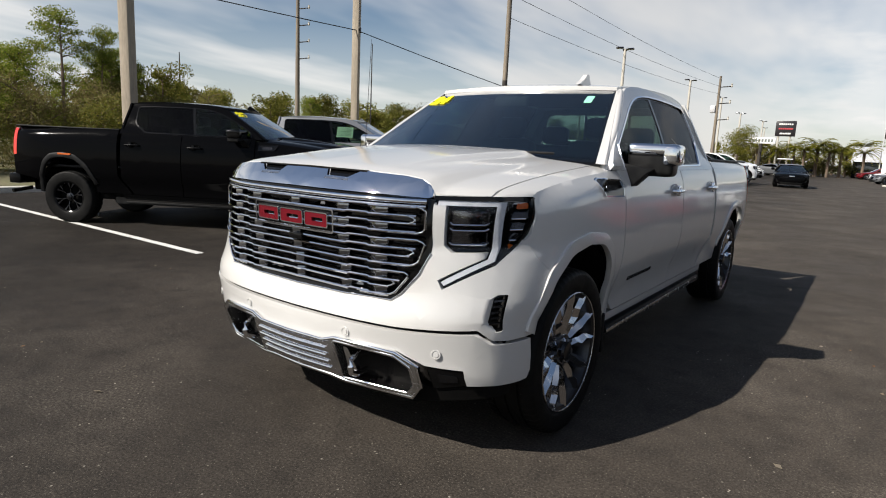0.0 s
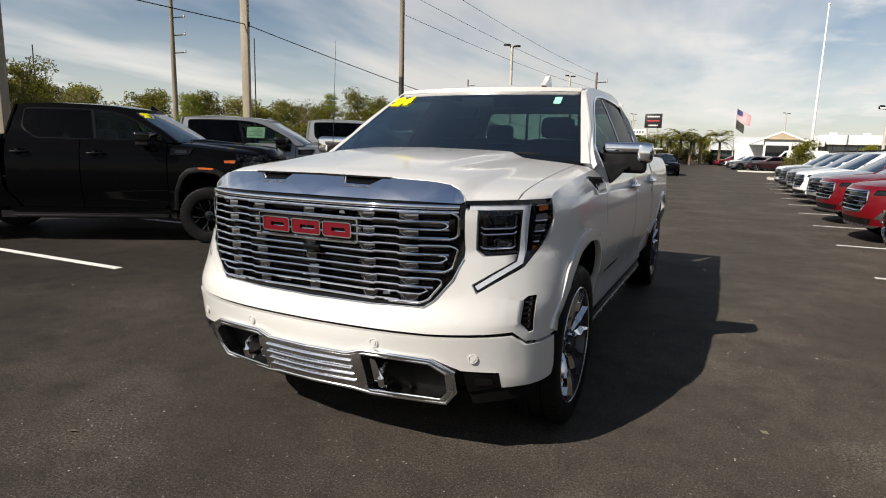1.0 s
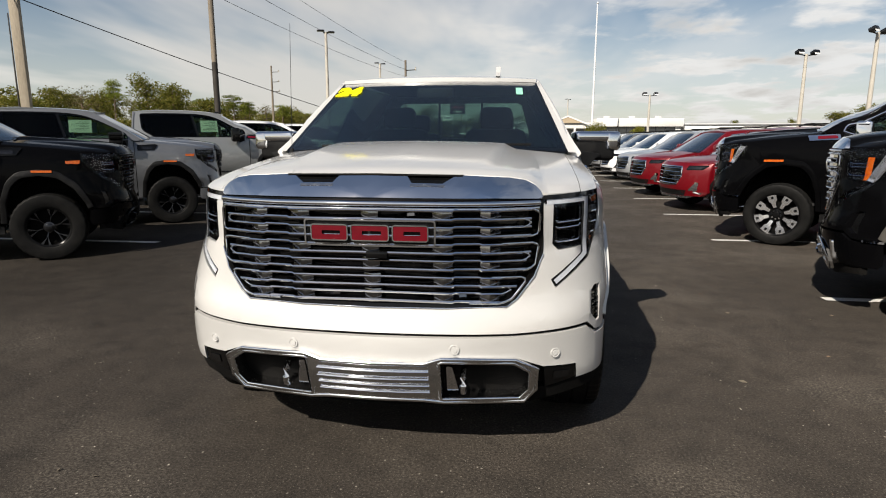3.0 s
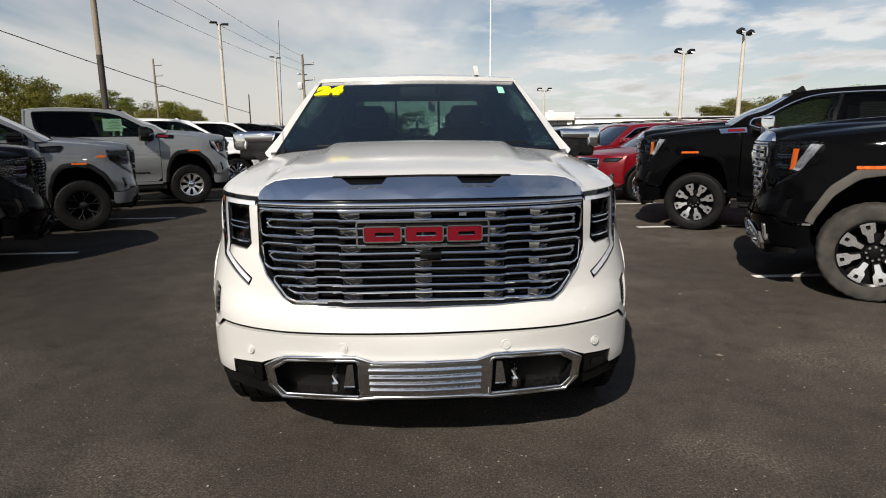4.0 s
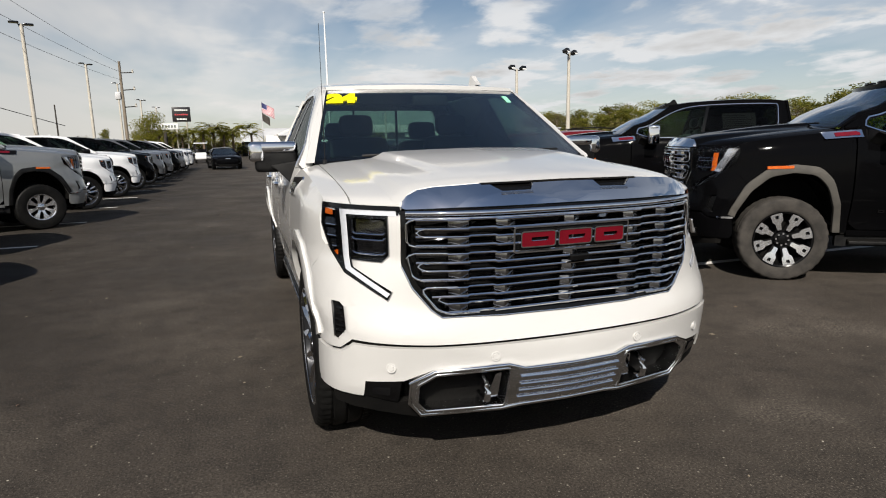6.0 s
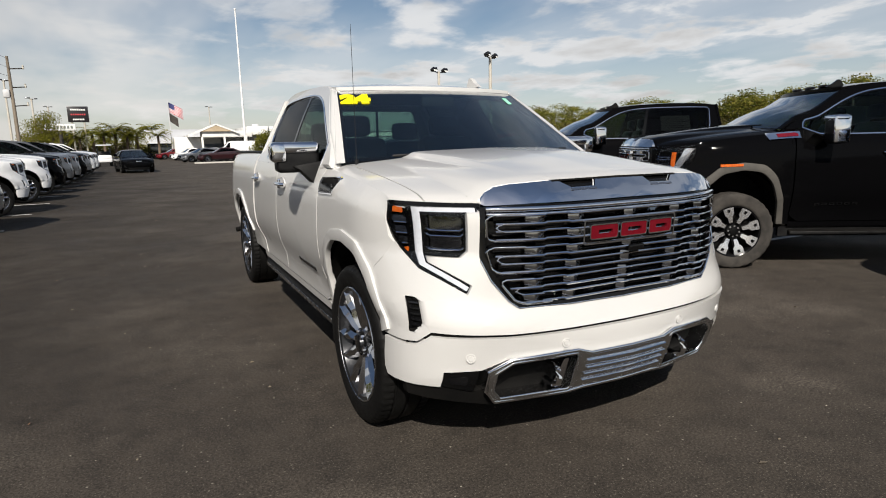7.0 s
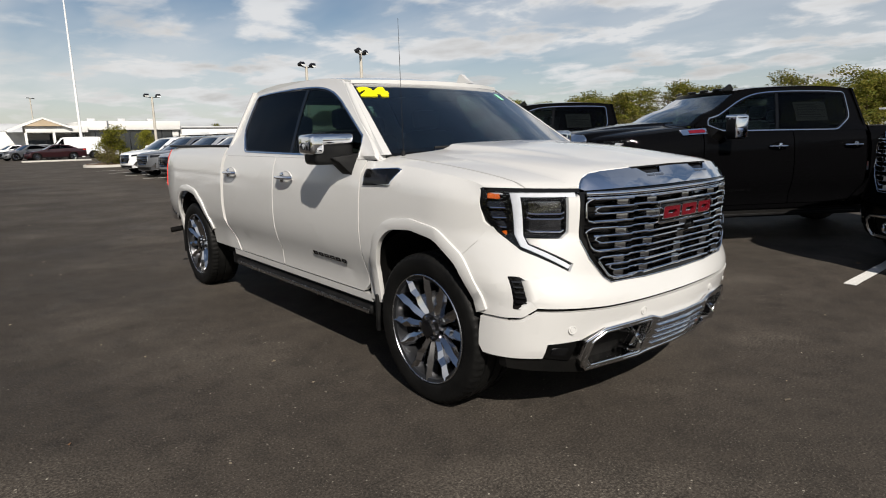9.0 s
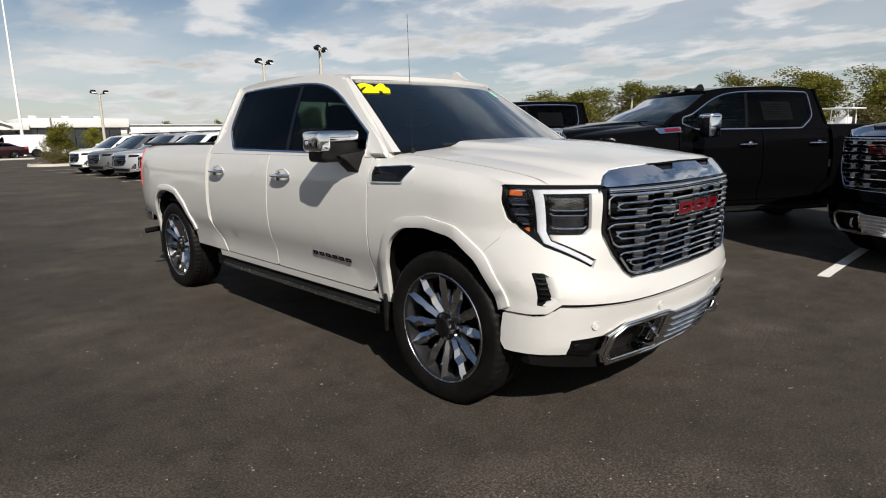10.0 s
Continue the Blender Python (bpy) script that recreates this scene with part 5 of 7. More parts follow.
            part("hood_badge", panel(rounded([(1.27, 1.262), (1.60, 1.280), (1.59, 1.345), (1.24, 1.325)], 0.006), side(s, 0.012), 0.02, 0.1), C, T, "chrome hood-side badge")
            part("hood_badge_bar", panel(rounded([(1.36, 1.284), (1.57, 1.296), (1.56, 1.330), (1.35, 1.318)], 0.004), side(s, 0.016), 0.01, 0.1), M["badge_red"], T)
        if hero or hd:
            b = bmesh.new()
            for k in range(6):
                y = 1.775 + k * 0.076
                o = rounded([(y, 0.662 + 0.006 * k / 5), (y + 0.055, 0.663 + 0.006 * k / 5), (y + 0.055, 0.690 + 0.006 * k / 5), (y, 0.689 + 0.006 * k / 5)], 0.004, 2)
                panel(o, side(s, 0.006), 0.008, 0.2, holes=[rounded([(y + 0.012, 0.672 + 0.006 * k / 5), (y + 0.045, 0.672 + 0.006 * k / 5), (y + 0.045, 0.680 + 0.006 * k / 5), (y + 0.012, 0.680 + 0.006 * k / 5)], 0.001, 1)], bm=b)
            part("door_badge", b, M["badge_dark"], D, "dark metal badge bars")
        # crease seam under the front arch
        for hub in (HUB_F, HUB_R):
            r, wd, rim = tyre
            wheel(T, style, r, wd, rim, pose(s * ((1.030 if hero and hub == HUB_F else 1.012) * kx - wd / 2), (hub - (0.045 if hero and hub == HUB_F else 0.0)) * ky, r, 0, 0, 0 if s > 0 else 180) @ pose(0, 0, 0, 17 * hub), M[tyre_mat])

    # -- glass house, roof, back
    ws = rounded([(-0.884, 1.374, 0.02), (-0.4, 1.388, 0), (0, 1.392, 0), (0.4, 1.388, 0), (0.884, 1.374, 0.02), (0.697, 1.832, 0.03), (0, 1.848, 0), (-0.697, 1.832, 0.03)], 0.01)
    g = part("windshield", panel(ws, shield(-0.004), 0.006, 0.09), M["windshield"], T)
    g.visible_shadow = False
    o1, i1 = ribbon(ws, 0.03, True)
    big = o1 if max(p[0] for p in o1) > max(p[0] for p in i1) else i1
    part("windshield_frame", panel(big, shield(-0.006), 0.01, 0.09, holes=[i1 if big is o1 else o1]), M["gloss"], T)
    cow = [(-0.90 + 1.8 * i / 12, 0.0) for i in range(13)] + [(0.90 - 1.8 * i / 12, 1.0) for i in range(13)]
    part("cowl", panel(cow, lambda x, s, d: at(x, 1.16 + 0.20 * (x / 0.86) ** 2 + 0.12 * s, 1.372 - 0.03 * abs(x) + 0.006 * s - d), 0.03, 0.1), M["trim"], T)
    for x0, x1 in ((-0.62, -0.02), (0.10, 0.66)):
        b = bmesh.new()
        tube(b, [at(x, shield_y(x, 1.402) - 0.022, 1.402 + 0.012 * math.sin(3 * (x - x0))) for x in np.linspace(x0, x1, 8)], 0.008, 6)
        part("wiper", b, M["trim"], T)
    roof_out = [(x, shield_y(x, 1.842) + 0.004) for x in np.linspace(-0.70, 0.70, 15)] + [(0.70, 2.5), (0.70, 3.3), (0.68, 3.775), (-0.68, 3.775), (-0.70, 3.3), (-0.70, 2.5)]
    part("roof", panel(roof_out, lambda x, y, d: at(x, y, roof_edge(y) + 0.030 * (1 - (x / 0.71) ** 2) - 0.002 - d), 0.04, 0.10), P, T, sharp=50)
    back_out = [(-0.96, 1.36), (0.96, 1.36), (0.70, 1.885), (-0.70, 1.885)]
    back_win = rounded([(-0.70, 1.45), (0.70, 1.45), (0.60, 1.79), (-0.60, 1.79)], 0.05)
    part("cab_back", panel(back_out, lambda x, z, d: at(x, 3.825 - (z - 1.36) * 0.10 + d - 0.03, z), 0.03, 0.2, holes=[back_win]), P, T)
    for x0, x1 in ((-0.70, -0.215), (-0.215, 0.215), (0.215, 0.70)):
        q = rounded([(x0 + 0.012, 1.45), (x1 - 0.012, 1.45), (x1 * 0.88 if x1 == 0.70 else x1 - 0.012, 1.79), (x0 * 0.88 if x0 == -0.70 else x0 + 0.012, 1.79)], 0.02)
        g = part("rear_window", panel(q, lambda x, z, d: at(x, 3.815 - (z - 1.36) * 0.10 + d - 0.02, z), 0.004, 0.3), M["side_glass"], T)
        g.visible_shadow = False
    b = bmesh.new()
    for x in (-0.215, 0.215):
        box(b, at(x, 3.775, 1.62), (0.024, 0.02, 0.36), 0.004)
    part("rear_window_post", b, M["trim"], T)
    part("bed_floor", block(at(0, 4.72, 0.86), (1.86 * kx, 1.80 * ky, 0.04), 0.01), M["trim"], T)
    b = bmesh.new()
    box(b, at(0, 3.89, 1.13), (1.84 * kx, 0.04, 0.56 * kz), 0.01)
    part("bed_front", b, M["trim"], T)
    part("tailgate", block(at(0, 5.60, 1.12), (1.70 * kx, 0.07, 0.60 * kz), 0.02), P, T)
    part("rear_bumper", block(at(0, 5.72, 0.655), (1.86 * kx, 0.20, 0.16), 0.03), C, T, "rear step bumper")
    b = bmesh.new()
    tube(b, [at(-0.70, 5.6, 0.5), at(-0.98, 5.72, 0.46)], 0.03, 10)
    part("tow_receiver", b, M["under"], T)
    # -- underside
    b = bmesh.new()
    box(b, at(0, 2.9, 0.46), (1.72 * kx, 2.75 * ky, 0.14), 0.02)
    box(b, at(0, 0.80, 0.80), (1.02 * kx, 1.10 * ky, 0.72 * kz), 0.02)
    box(b, at(0, 4.75, 0.62), (1.06 * kx, 1.9 * ky, 0.34), 0.02)
    box(b, at(0, 1.47, 0.86), (1.80 * kx, 0.08, 0.70 * kz), 0.02)
    box(b, at(0, 3.84, 0.86), (1.80 * kx, 0.04, 0.95 * kz), 0.01)
    tube(b, [at(-0.8, HUB_R, 0.417), at(0.8, HUB_R, 0.417)], 0.06, 10)
    part("chassis", b, M["under"], T)
    # -- cabin
    b = bmesh.new()
    box(b, at(0, 1.60, 1.26), (1.66 * kx, 0.52, 0.20), 0.07)
    box(b, at(0.38, 1.78, 1.33), (0.42, 0.22, 0.11), 0.05)
    part("dashboard", b, M["dash"], T)
    b = bmesh.new()
    ring = [at(0.38, 2.02, 1.20) + Vector((0.185 * math.cos(a), -0.08 * math.sin(a), 0.175 * math.sin(a))) for a in np.linspace(0, 2 * math.pi, 25)]
    tube(b, ring, 0.016, 8, caps=False)
    tube(b, [at(0.38, 1.75, 1.12), at(0.38, 2.02, 1.20)], 0.03, 8)
    box(b, at(0.38, 2.02, 1.20), (0.32, 0.05, 0.06), 0.02)
    part("steering_wheel", b, M["dash"], T)
    for x in (-0.40, 0.40):
        for y, zt in ((2.50, 0.0), (3.35, -0.03)):
            b = bmesh.new()
            box(b, at(x, y - 0.22, 0.86 + zt), (0.52, 0.52, 0.18), 0.07)
            box(b, at(x, y + 0.08, 1.22 + zt), (0.50, 0.17, 0.62), 0.07, (-12, 0, 0))
            box(b, at(x, y + 0.16, 1.615 + zt), (0.27, 0.11, 0.17), 0.05, (-8, 0, 0))
            tube(b, [at(x - 0.06, y + 0.15, 1.48), at(x - 0.06, y + 0.15, 1.58)], 0.008, 6)
            tube(b, [at(x + 0.06, y + 0.15, 1.48), at(x + 0.06, y + 0.15, 1.58)], 0.008, 6)
            part("seat", b, M["seat"], T)
    b = bmesh.new()
    box(b, at(0, 2.35, 0.55), (1.74 * kx, 2.4, 0.04), 0)
    for s in (-1, 1):
        box(b, at(s * 0.90, 2.66, 0.95), (0.05, 2.25 * ky, 0.80 * kz), 0.01)
    box(b, at(0, 2.9, 1.86), (1.24, 1.5, 0.02), 0)
    box(b, at(0, 1.95, 1.76), (0.26, 0.05, 0.075), 0.02)
    part("cabin_lining", b, M["dash"], T)
    # -- roof fin
    b = bmesh.new()
    fin = rounded([(-0.10, 0.0, 0), (0.11, 0.0, 0), (0.085, 0.025), (0.055, 0.075), (0.03, 0.08), (-0.03, 0.035)], 0.012, 3)
    fx, fy = 0.43, 2.17
    panel(fin, lambda u, v, d: at(fx, fy, roof_edge(fy) + 0.012) + Vector((d - 0.016, u, v)), 0.032, 0.2, bm=b)
    part("roof_antenna", b, P if not hd else M["gloss"], T)
    if hd:
        for x in (-0.3, 0, 0.3):
            part("roof_marker_lamp", block(at(x, 2.12, roof_edge(2.12) + 0.035), (0.11, 0.08, 0.03), 0.01), M["gloss"], T)
    if hero:
        b = bmesh.new()
        tube(b, [at(-0.835, 1.34, 1.33), at(-0.832, 1.342, 1.385)], 0.012, 8)
        tube(b, [at(-0.832, 1.342, 1.38), at(-0.822, 1.37, 2.14)], [0.0022, 0.0012], 6)
        part("whip_aerial", b, M["cable"], T, "thin black whip aerial")
    # -- stickers
    if sticker:
        b = lettering(sticker, 0.150, 0.002, 0.014)
        x, z = -0.62 if hero else -0.585, 1.772
        e = Vector((1, (shield_y(x + 0.05, z) - shield_y(x - 0.05, z)) / 0.1, 0)).normalized()
        u = Vector((0, (shield_y(x, z + 0.05) - shield_y(x, z - 0.05)) / 0.1, 1)).normalized()
        nrm = e.cross(u).normalized()
        m = Matrix((e, u, nrm)).transposed().to_4x4()
        bmesh.ops.transform(b, matrix=Matrix.Translation(at(x, shield_y(x, z) - 0.004, z)) @ m @ Matrix(((1.22, 0.18, 0, 0), (0, 1.0, 0, 0), (0, 0, 1, 0), (0, 0, 0, 1))), verts=b.verts[:])
        part("year_sticker", b, M["yellow"], T, "bright yellow window numbers")
        if hero:
            q = rounded([(0.565, 1.745), (0.610, 1.745), (0.604, 1.795), (0.558, 1.795)], 0.004, 2)
            part("inspection_sticker", panel(q, shield(0.003), 0.002, 0.1), M["green"], T, "small green sticker")
    if paper:
        for s in (-1, 1):
            y0, y1 = (2.86, 3.32) if paper == "rear" else (2.16, 2.50)
            q = [(y0, 1.49), (y1, 1.49), (y1, 1.72), (y0, 1.72)]
            pp = part("window_sheet", panel(q, side(s, -0.018), 0.002, 0.2), M["paper"], T, "printed paper sheet in the window")
            b = bmesh.new()
            for k in range(6):
                panel([(y0 + 0.04, 1.53 + 0.030 * k), (y1 - 0.04 - 0.06 * (k % 3), 1.53 + 0.030 * k), (y1 - 0.04 - 0.06 * (k % 3), 1.538 + 0.030 * k), (y0 + 0.04, 1.538 + 0.030 * k)], side(s, -0.015), 0.002, 0.3, bm=b)
            part("print_line", b, M["ink"], pp)
    return T

# ---------------------------------------------------------------- other cars

SUV = dict(L=4.90, W=0.95, hf=0.93, hr=3.79, r=0.37, rim=0.255, tip=0.98, cowl=1.12, cowl_y=1.22, top_y=2.02, top=1.60, peak=1.69, rear_y=4.42, rear_top=1.60, tail=1.10, deck_y=4.78,
           roof_w=0.60, low=0.30, split=(1.30, 2.28, 3.30), lamp=(0.82, 0.93), grille=(0.52, 0.90, 0.52), rail=True)
SEDAN = dict(L=4.95, W=0.93, hf=0.98, hr=3.82, r=0.335, rim=0.225, tip=0.70, cowl=0.95, cowl_y=1.45, top_y=2.25, top=1.37, peak=1.45, rear_y=3.55, rear_top=1.36, tail=1.02, deck_y=4.30,
             roof_w=0.56, low=0.22, split=(1.45, 2.50, 3.40), lamp=(0.60, 0.70), grille=(0.38, 0.66, 0.45), rail=False)
COUPE = dict(SEDAN, L=5.02, W=0.96, tip=0.80, cowl=1.0, cowl_y=1.62, top_y=2.45, top=1.36, peak=1.44, rear_y=3.65, tail=1.06, lamp=(0.70, 0.80), grille=(0.62, 0.80, 0.80), r=0.36, rim=0.26)
VAN = dict(L=5.6, W=1.0, hf=0.95, hr=4.4, r=0.37, rim=0.22, tip=0.98, cowl=1.22, cowl_y=0.95, top_y=1.75, top=1.98, peak=2.10, rear_y=5.5, rear_top=2.05, tail=1.25, deck_y=5.58,
           roof_w=0.82, low=0.32, split=(1.05, 2.10, 3.40), lamp=(0.85, 0.98), grille=(0.55, 0.95, 0.5), rail=False)


def car(name, label, category, colour, spec, group="", wheel_style="twin", blind=False):
    """A closed car, nose at y = 0 and tail towards +y, on z = 0."""
    q = spec
    T = thing(name, label, category, group)
    P = M[colour]
    W, L = q["W"], q["L"]
    ny = curve([q["low"], q["low"] + 0.2, q["tip"] - 0.12, q["tip"] + 0.02], [0.06, 0.0, 0.03, 0.12])

    def FF(x, z):
        return ny(z) + 0.50 * (abs(x) / W) ** 3.0

    belt = curve([0.4, q["cowl_y"], q["split"][1], q["rear_y"], L], [q["tip"], q["cowl"], q["cowl"] + 0.02, q["tail"] + 0.02, q["tail"] - 0.08])

    def SS(y, z):
        b = belt(y)
        x = W - 0.05 * clamp((0.75 - z) / 0.5) - 0.035 * clamp((z - 0.75) / max(b - 0.75, 0.1)) ** 2 if z <= b else W - 0.035 - (W - 0.035 - q["roof_w"]) * ((z - b) / (q["peak"] - b)) ** 1.1
        x -= 0.10 * clamp((0.95 - y) / 0.65) ** 2
        x -= 0.12 * clamp((y - (L - 0.9)) / 0.9) ** 2
        return x

    def side(s, out=0.0):
        return lambda y, z, d: Vector((s * (SS(y, z) + out - d), y, z))

    def front(out=0.0):
        return lambda x, z, d: Vector((x, FF(x, z) - out + d, z))

    def hood(x, t, d):
        y0 = FF(x, q["tip"])
        y1 = q["cowl_y"] + 0.14 * (x / W) ** 2
        return Vector((x, y0 + t * (y1 - y0), q["tip"] + (q["cowl"] - 0.05 * (x / W) ** 2 - q["tip"]) * t ** 0.6 - 0.03 * (x / W) ** 4 - d))

    def shield(x, z, d):
        k = (z - q["cowl"] + 0.02) / (q["top"] - q["cowl"] + 0.02)
        return Vector((x, q["cowl_y"] - 0.02 + 0.16 * (x / W) ** 2 + k * (q["top_y"] - q["cowl_y"]) + d, z))

    n = 16
    hw = W - 0.10
    out = [(-hw + 2 * hw * i / n, 0.0) for i in range(n + 1)] + [(hw - 2 * hw * i / n, 1.0) for i in range(n + 1)]
    part("hood", panel(out, hood, 0.03, (0.12, 0.15)), P, T, sharp=50)
    # nose
    lz0, lz1 = q["lamp"]
    gz0, gz1, gw = q["grille"]
    lo = q["low"]
    nose = mirrored([(0, lo), (W - 0.12, lo + 0.02), (W - 0.04, lo + 0.10), (W - 0.03, q["tip"] - 0.02), (0.3, q["tip"]), (0, q["tip"])])
    gr = rounded(mirrored([(0, gz0), (gw * 0.80, gz0 + 0.02), (gw, (gz0 + gz1) / 2), (gw * 0.95, gz1), (0, gz1)]), 0.03, 2)
    part("front_panel", panel(nose, front(), 0.04, 0.09, holes=[gr]), P, T, sharp=50)
    G = part("grille", panel(gr, front(-0.04), 0.02, 0.2), M["gloss"], T)
    for k in range(5):
        z = gz0 + (gz1 - gz0) * (k + 0.5) / 5
        b = bmesh.new()
        e = gw * (0.8 if k == 0 else 0.92)
        tube(b, [Vector((x, FF(x, z) + 0.01, z)) for x in np.linspace(-e, e, 9)], 0.012 if not blind else 0.006, 6, 0.7)
        part("grille_bar", b, M["chrome"] if spec is SUV else M["dark_metal"], G)
    o1, i1 = ribbon(gr, 0.02, True)
    big = o1 if max(p[0] for p in o1) > max(p[0] for p in i1) else i1
    part("grille_frame", panel(big, front(0.008), 0.03, 0.2, holes=[i1 if big is o1 else o1]), M["chrome"] if spec is SUV else M["gloss"], G)
    part("badge", block((0, FF(0, (gz0 + gz1) / 2) - 0.015, (gz0 + gz1) / 2), (0.30, 0.02, 0.07), 0.008), M["gloss"] if spec is SUV else M["chrome"], G)
    part("lower_intake", panel(mirrored([(0, lo + 0.02), (0.55, lo + 0.02), (0.62, lo + 0.13), (0, lo + 0.13)]), front(0.004), 0.02, 0.15), M["trim"], T)
    part("skid_trim", panel(mirrored([(0, lo - 0.03), (0.62, lo - 0.03), (0.70, lo + 0.015), (0, lo + 0.015)]), front(0.012), 0.03, 0.2), M["satin"] if spec is SUV else M["trim"], T)
    for s in (-1, 1):
        lp = [(s * (W - 0.36), lz0 + 0.01), (s * (W - 0.12), lz0 + 0.02), (s * (W - 0.05), lz1), (s * (W - 0.34), lz1 - 0.01)]
        H = part("headlamp", panel(rounded(lp[::s], 0.015, 2), front(0.004), 0.02, 0.07), M["gloss"], T, "clear headlamp")
        if spec is SUV:
            part("fog_trim", panel(ribbon([(s * (W - 0.12), 0.38), (s * (W - 0.20), 0.40), (s * (W - 0.17), 0.60)], 0.03), front(0.014), 0.02, 0.07), M["chrome"], T, "chrome fog lamp trim")
        part("lamp_reflector", panel(rounded([(s * (W - 0.34), lz0 + 0.03), (s * (W - 0.14), lz0 + 0.035), (s * (W - 0.09), lz1 - 0.02), (s * (W - 0.32), lz1 - 0.025)][::s], 0.01, 2), front(0.007), 0.01, 0.07), M["dark_metal"], H)
        part("fog_bezel", panel(rounded([(s * (W - 0.30), lo + 0.12), (s * (W - 0.16), lo + 0.14), (s * (W - 0.14), lo + 0.30), (s * (W - 0.20), lo + 0.26)][::s], 0.01, 2), front(0.006), 0.02, 0.1), M["chrome"] if spec is SUV else M["trim"], T)
        # flank with wheel arches
        def arch_at(hub):
            r = q["r"] + 0.055
            return [(hub + r * math.cos(a), q["r"] + r * math.sin(a)) for a in np.linspace(-0.10, math.pi + 0.10, 15)]
        af, ar = arch_at(q["hf"]), arch_at(q["hr"])
        y_n = FF(W - 0.04, 0.6)
        ys = np.linspace(y_n, q["split"][0] - 0.006, 6)
        f_out = [(y_n - 0.02, lo + 0.08)] + [(y_n, z) for z in (0.55, 0.75)] + [(y, belt(y) - 0.02) for y in ys] + [(q["split"][0] - 0.006, lo + 0.02)] + [p for p in af if p[1] > lo + 0.02] + [(y_n + 0.02, lo + 0.08)]
        part("fender", panel(f_out, side(s), 0.03, 0.12), P, T, sharp=45)
        for a, c, nm in ((q["split"][0], q["split"][1], "front_door"), (q["split"][1], q["split"][2], "rear_door")):
            d_out = [(y, belt(y)) for y in np.linspace(a + 0.004, c - 0.004, 5)] + [(c - 0.004, lo + 0.10), (a + 0.004, lo + 0.10)]
            if nm == "rear_door":
                d_out = d_out[:5] + [(c - 0.004, 0.75), (min(c - 0.004, q["hr"] - q["r"] - 0.07), lo + 0.10), (a + 0.004, lo + 0.10)]
            D = part(nm, panel(d_out, side(s), 0.03, 0.12), P, T, sharp=45)
            hy = c - 0.16
            part("door_handle", tube(bmesh.new(), [Vector((s * (SS(hy, 0.95) + o), hy + dy, belt(hy) - 0.12)) for dy, o in ((-0.10, 0.005), (-0.07, 0.03), (0.07, 0.03), (0.10, 0.005))], 0.012, 6), M["chrome"] if spec is SUV else P, D)
        r_out = [(y, belt(y)) for y in np.linspace(q["split"][2] + 0.004, L - 0.16, 6)] + [(L - 0.10, 0.8), (L - 0.12, lo + 0.12)] + [p for p in ar if p[1] > lo + 0.06]
        r_out += [(q["hr"] - q["r"] - 0.06, lo + 0.10), (min(q["split"][2] + 0.004, q["hr"] - q["r"] - 0.065), lo + 0.10), (q["split"][2] + 0.004, 0.75)]
        part("quarter_panel", panel(r_out, side(s), 0.03, 0.12), P, T, sharp=45)
        part("sill", panel([(q["hf"] + q["r"] + 0.06, lo), (q["hr"] - q["r"] - 0.06, lo), (q["hr"] - q["r"] - 0.06, lo + 0.095), (q["hf"] + q["r"] + 0.06, lo + 0.095)], side(s, 0.008), 0.05, 0.3), M["trim"], T)
        for hub in (q["hf"], q["hr"]):
            a = arch_at(hub)
            if spec is SUV:
                o = [(hub + (y - hub) * 1.10, q["r"] + (z - q["r"]) * 1.10) for y, z in a]
                part("arch_trim", panel(o + a[::-1], side(s, 0.010), 0.03, 0.2), M["trim"], T)
            lin = bmesh.new()
            ring = [[lin.verts.new((s * (SS(hub, 0.7) - d), y, z + 0.01)) for y, z in a] for d in (0.01, 0.35)]
            for i in range(len(a) - 1):
                lin.faces.new((ring[0][i], ring[0][i + 1], ring[1][i + 1], ring[1][i]))
            lin.faces.new(ring[1])
            part("wheel_liner", lin, M["under"], T)
            wheel(T, wheel_style, q["r"], 0.235, q["rim"], pose(s * (W - 0.135), hub, q["r"], 0, 0, 0 if s > 0 else 180) @ pose(0, 0, 0, 23 * hub), M["tyre"])
        # glass house
        ty, ry = q["top_y"], q["rear_y"]
        zt = q["top"]
        cabin = [(q["cowl_y"] + 0.14, belt(q["cowl_y"] + 0.14)), (ty + 0.02, zt), (ty + 0.35, q["peak"] - 0.05), ((ty + ry) / 2, q["peak"] - 0.03), (ry - 0.3, q["rear_top"] + 0.01), (ry, q["rear_top"] - 0.03),
                 (q["deck_y"], belt(q["deck_y"]))] + [(y, belt(y)) for y in np.linspace(q["deck_y"] - 0.2, q["cowl_y"] + 0.3, 8)]
        w0 = q["cowl_y"] + 0.34
        win = rounded([(w0, belt(w0) + 0.035), (ty + 0.16, zt - 0.06), (ty + 0.5, q["peak"] - 0.11), (ry - 0.35, q["rear_top"] - 0.07), (q["deck_y"] - 0.36, belt(q["deck_y"] - 0.36) + 0.08), (q["split"][2], belt(q["split"][2]) + 0.035)], 0.04, 3)
        if blind:
            win = rounded([(w0, belt(w0) + 0.035), (ty + 0.12, zt - 0.10), (q["split"][1] - 0.1, zt - 0.08), (q["split"][1] - 0.1, belt(q["split"][1]) + 0.035)], 0.04, 3)
        part("cabin_frame", panel(cabin, side(s), 0.03, 0.12, holes=[win]), P, T, sharp=45)
        part("side_window", panel(win, side(s, -0.008), 0.006, 0.14), M["privacy"], T)
        o1, i1 = ribbon(win, 0.018, True)
        big = o1 if max(p[0] for p in o1) > max(p[0] for p in i1) else i1
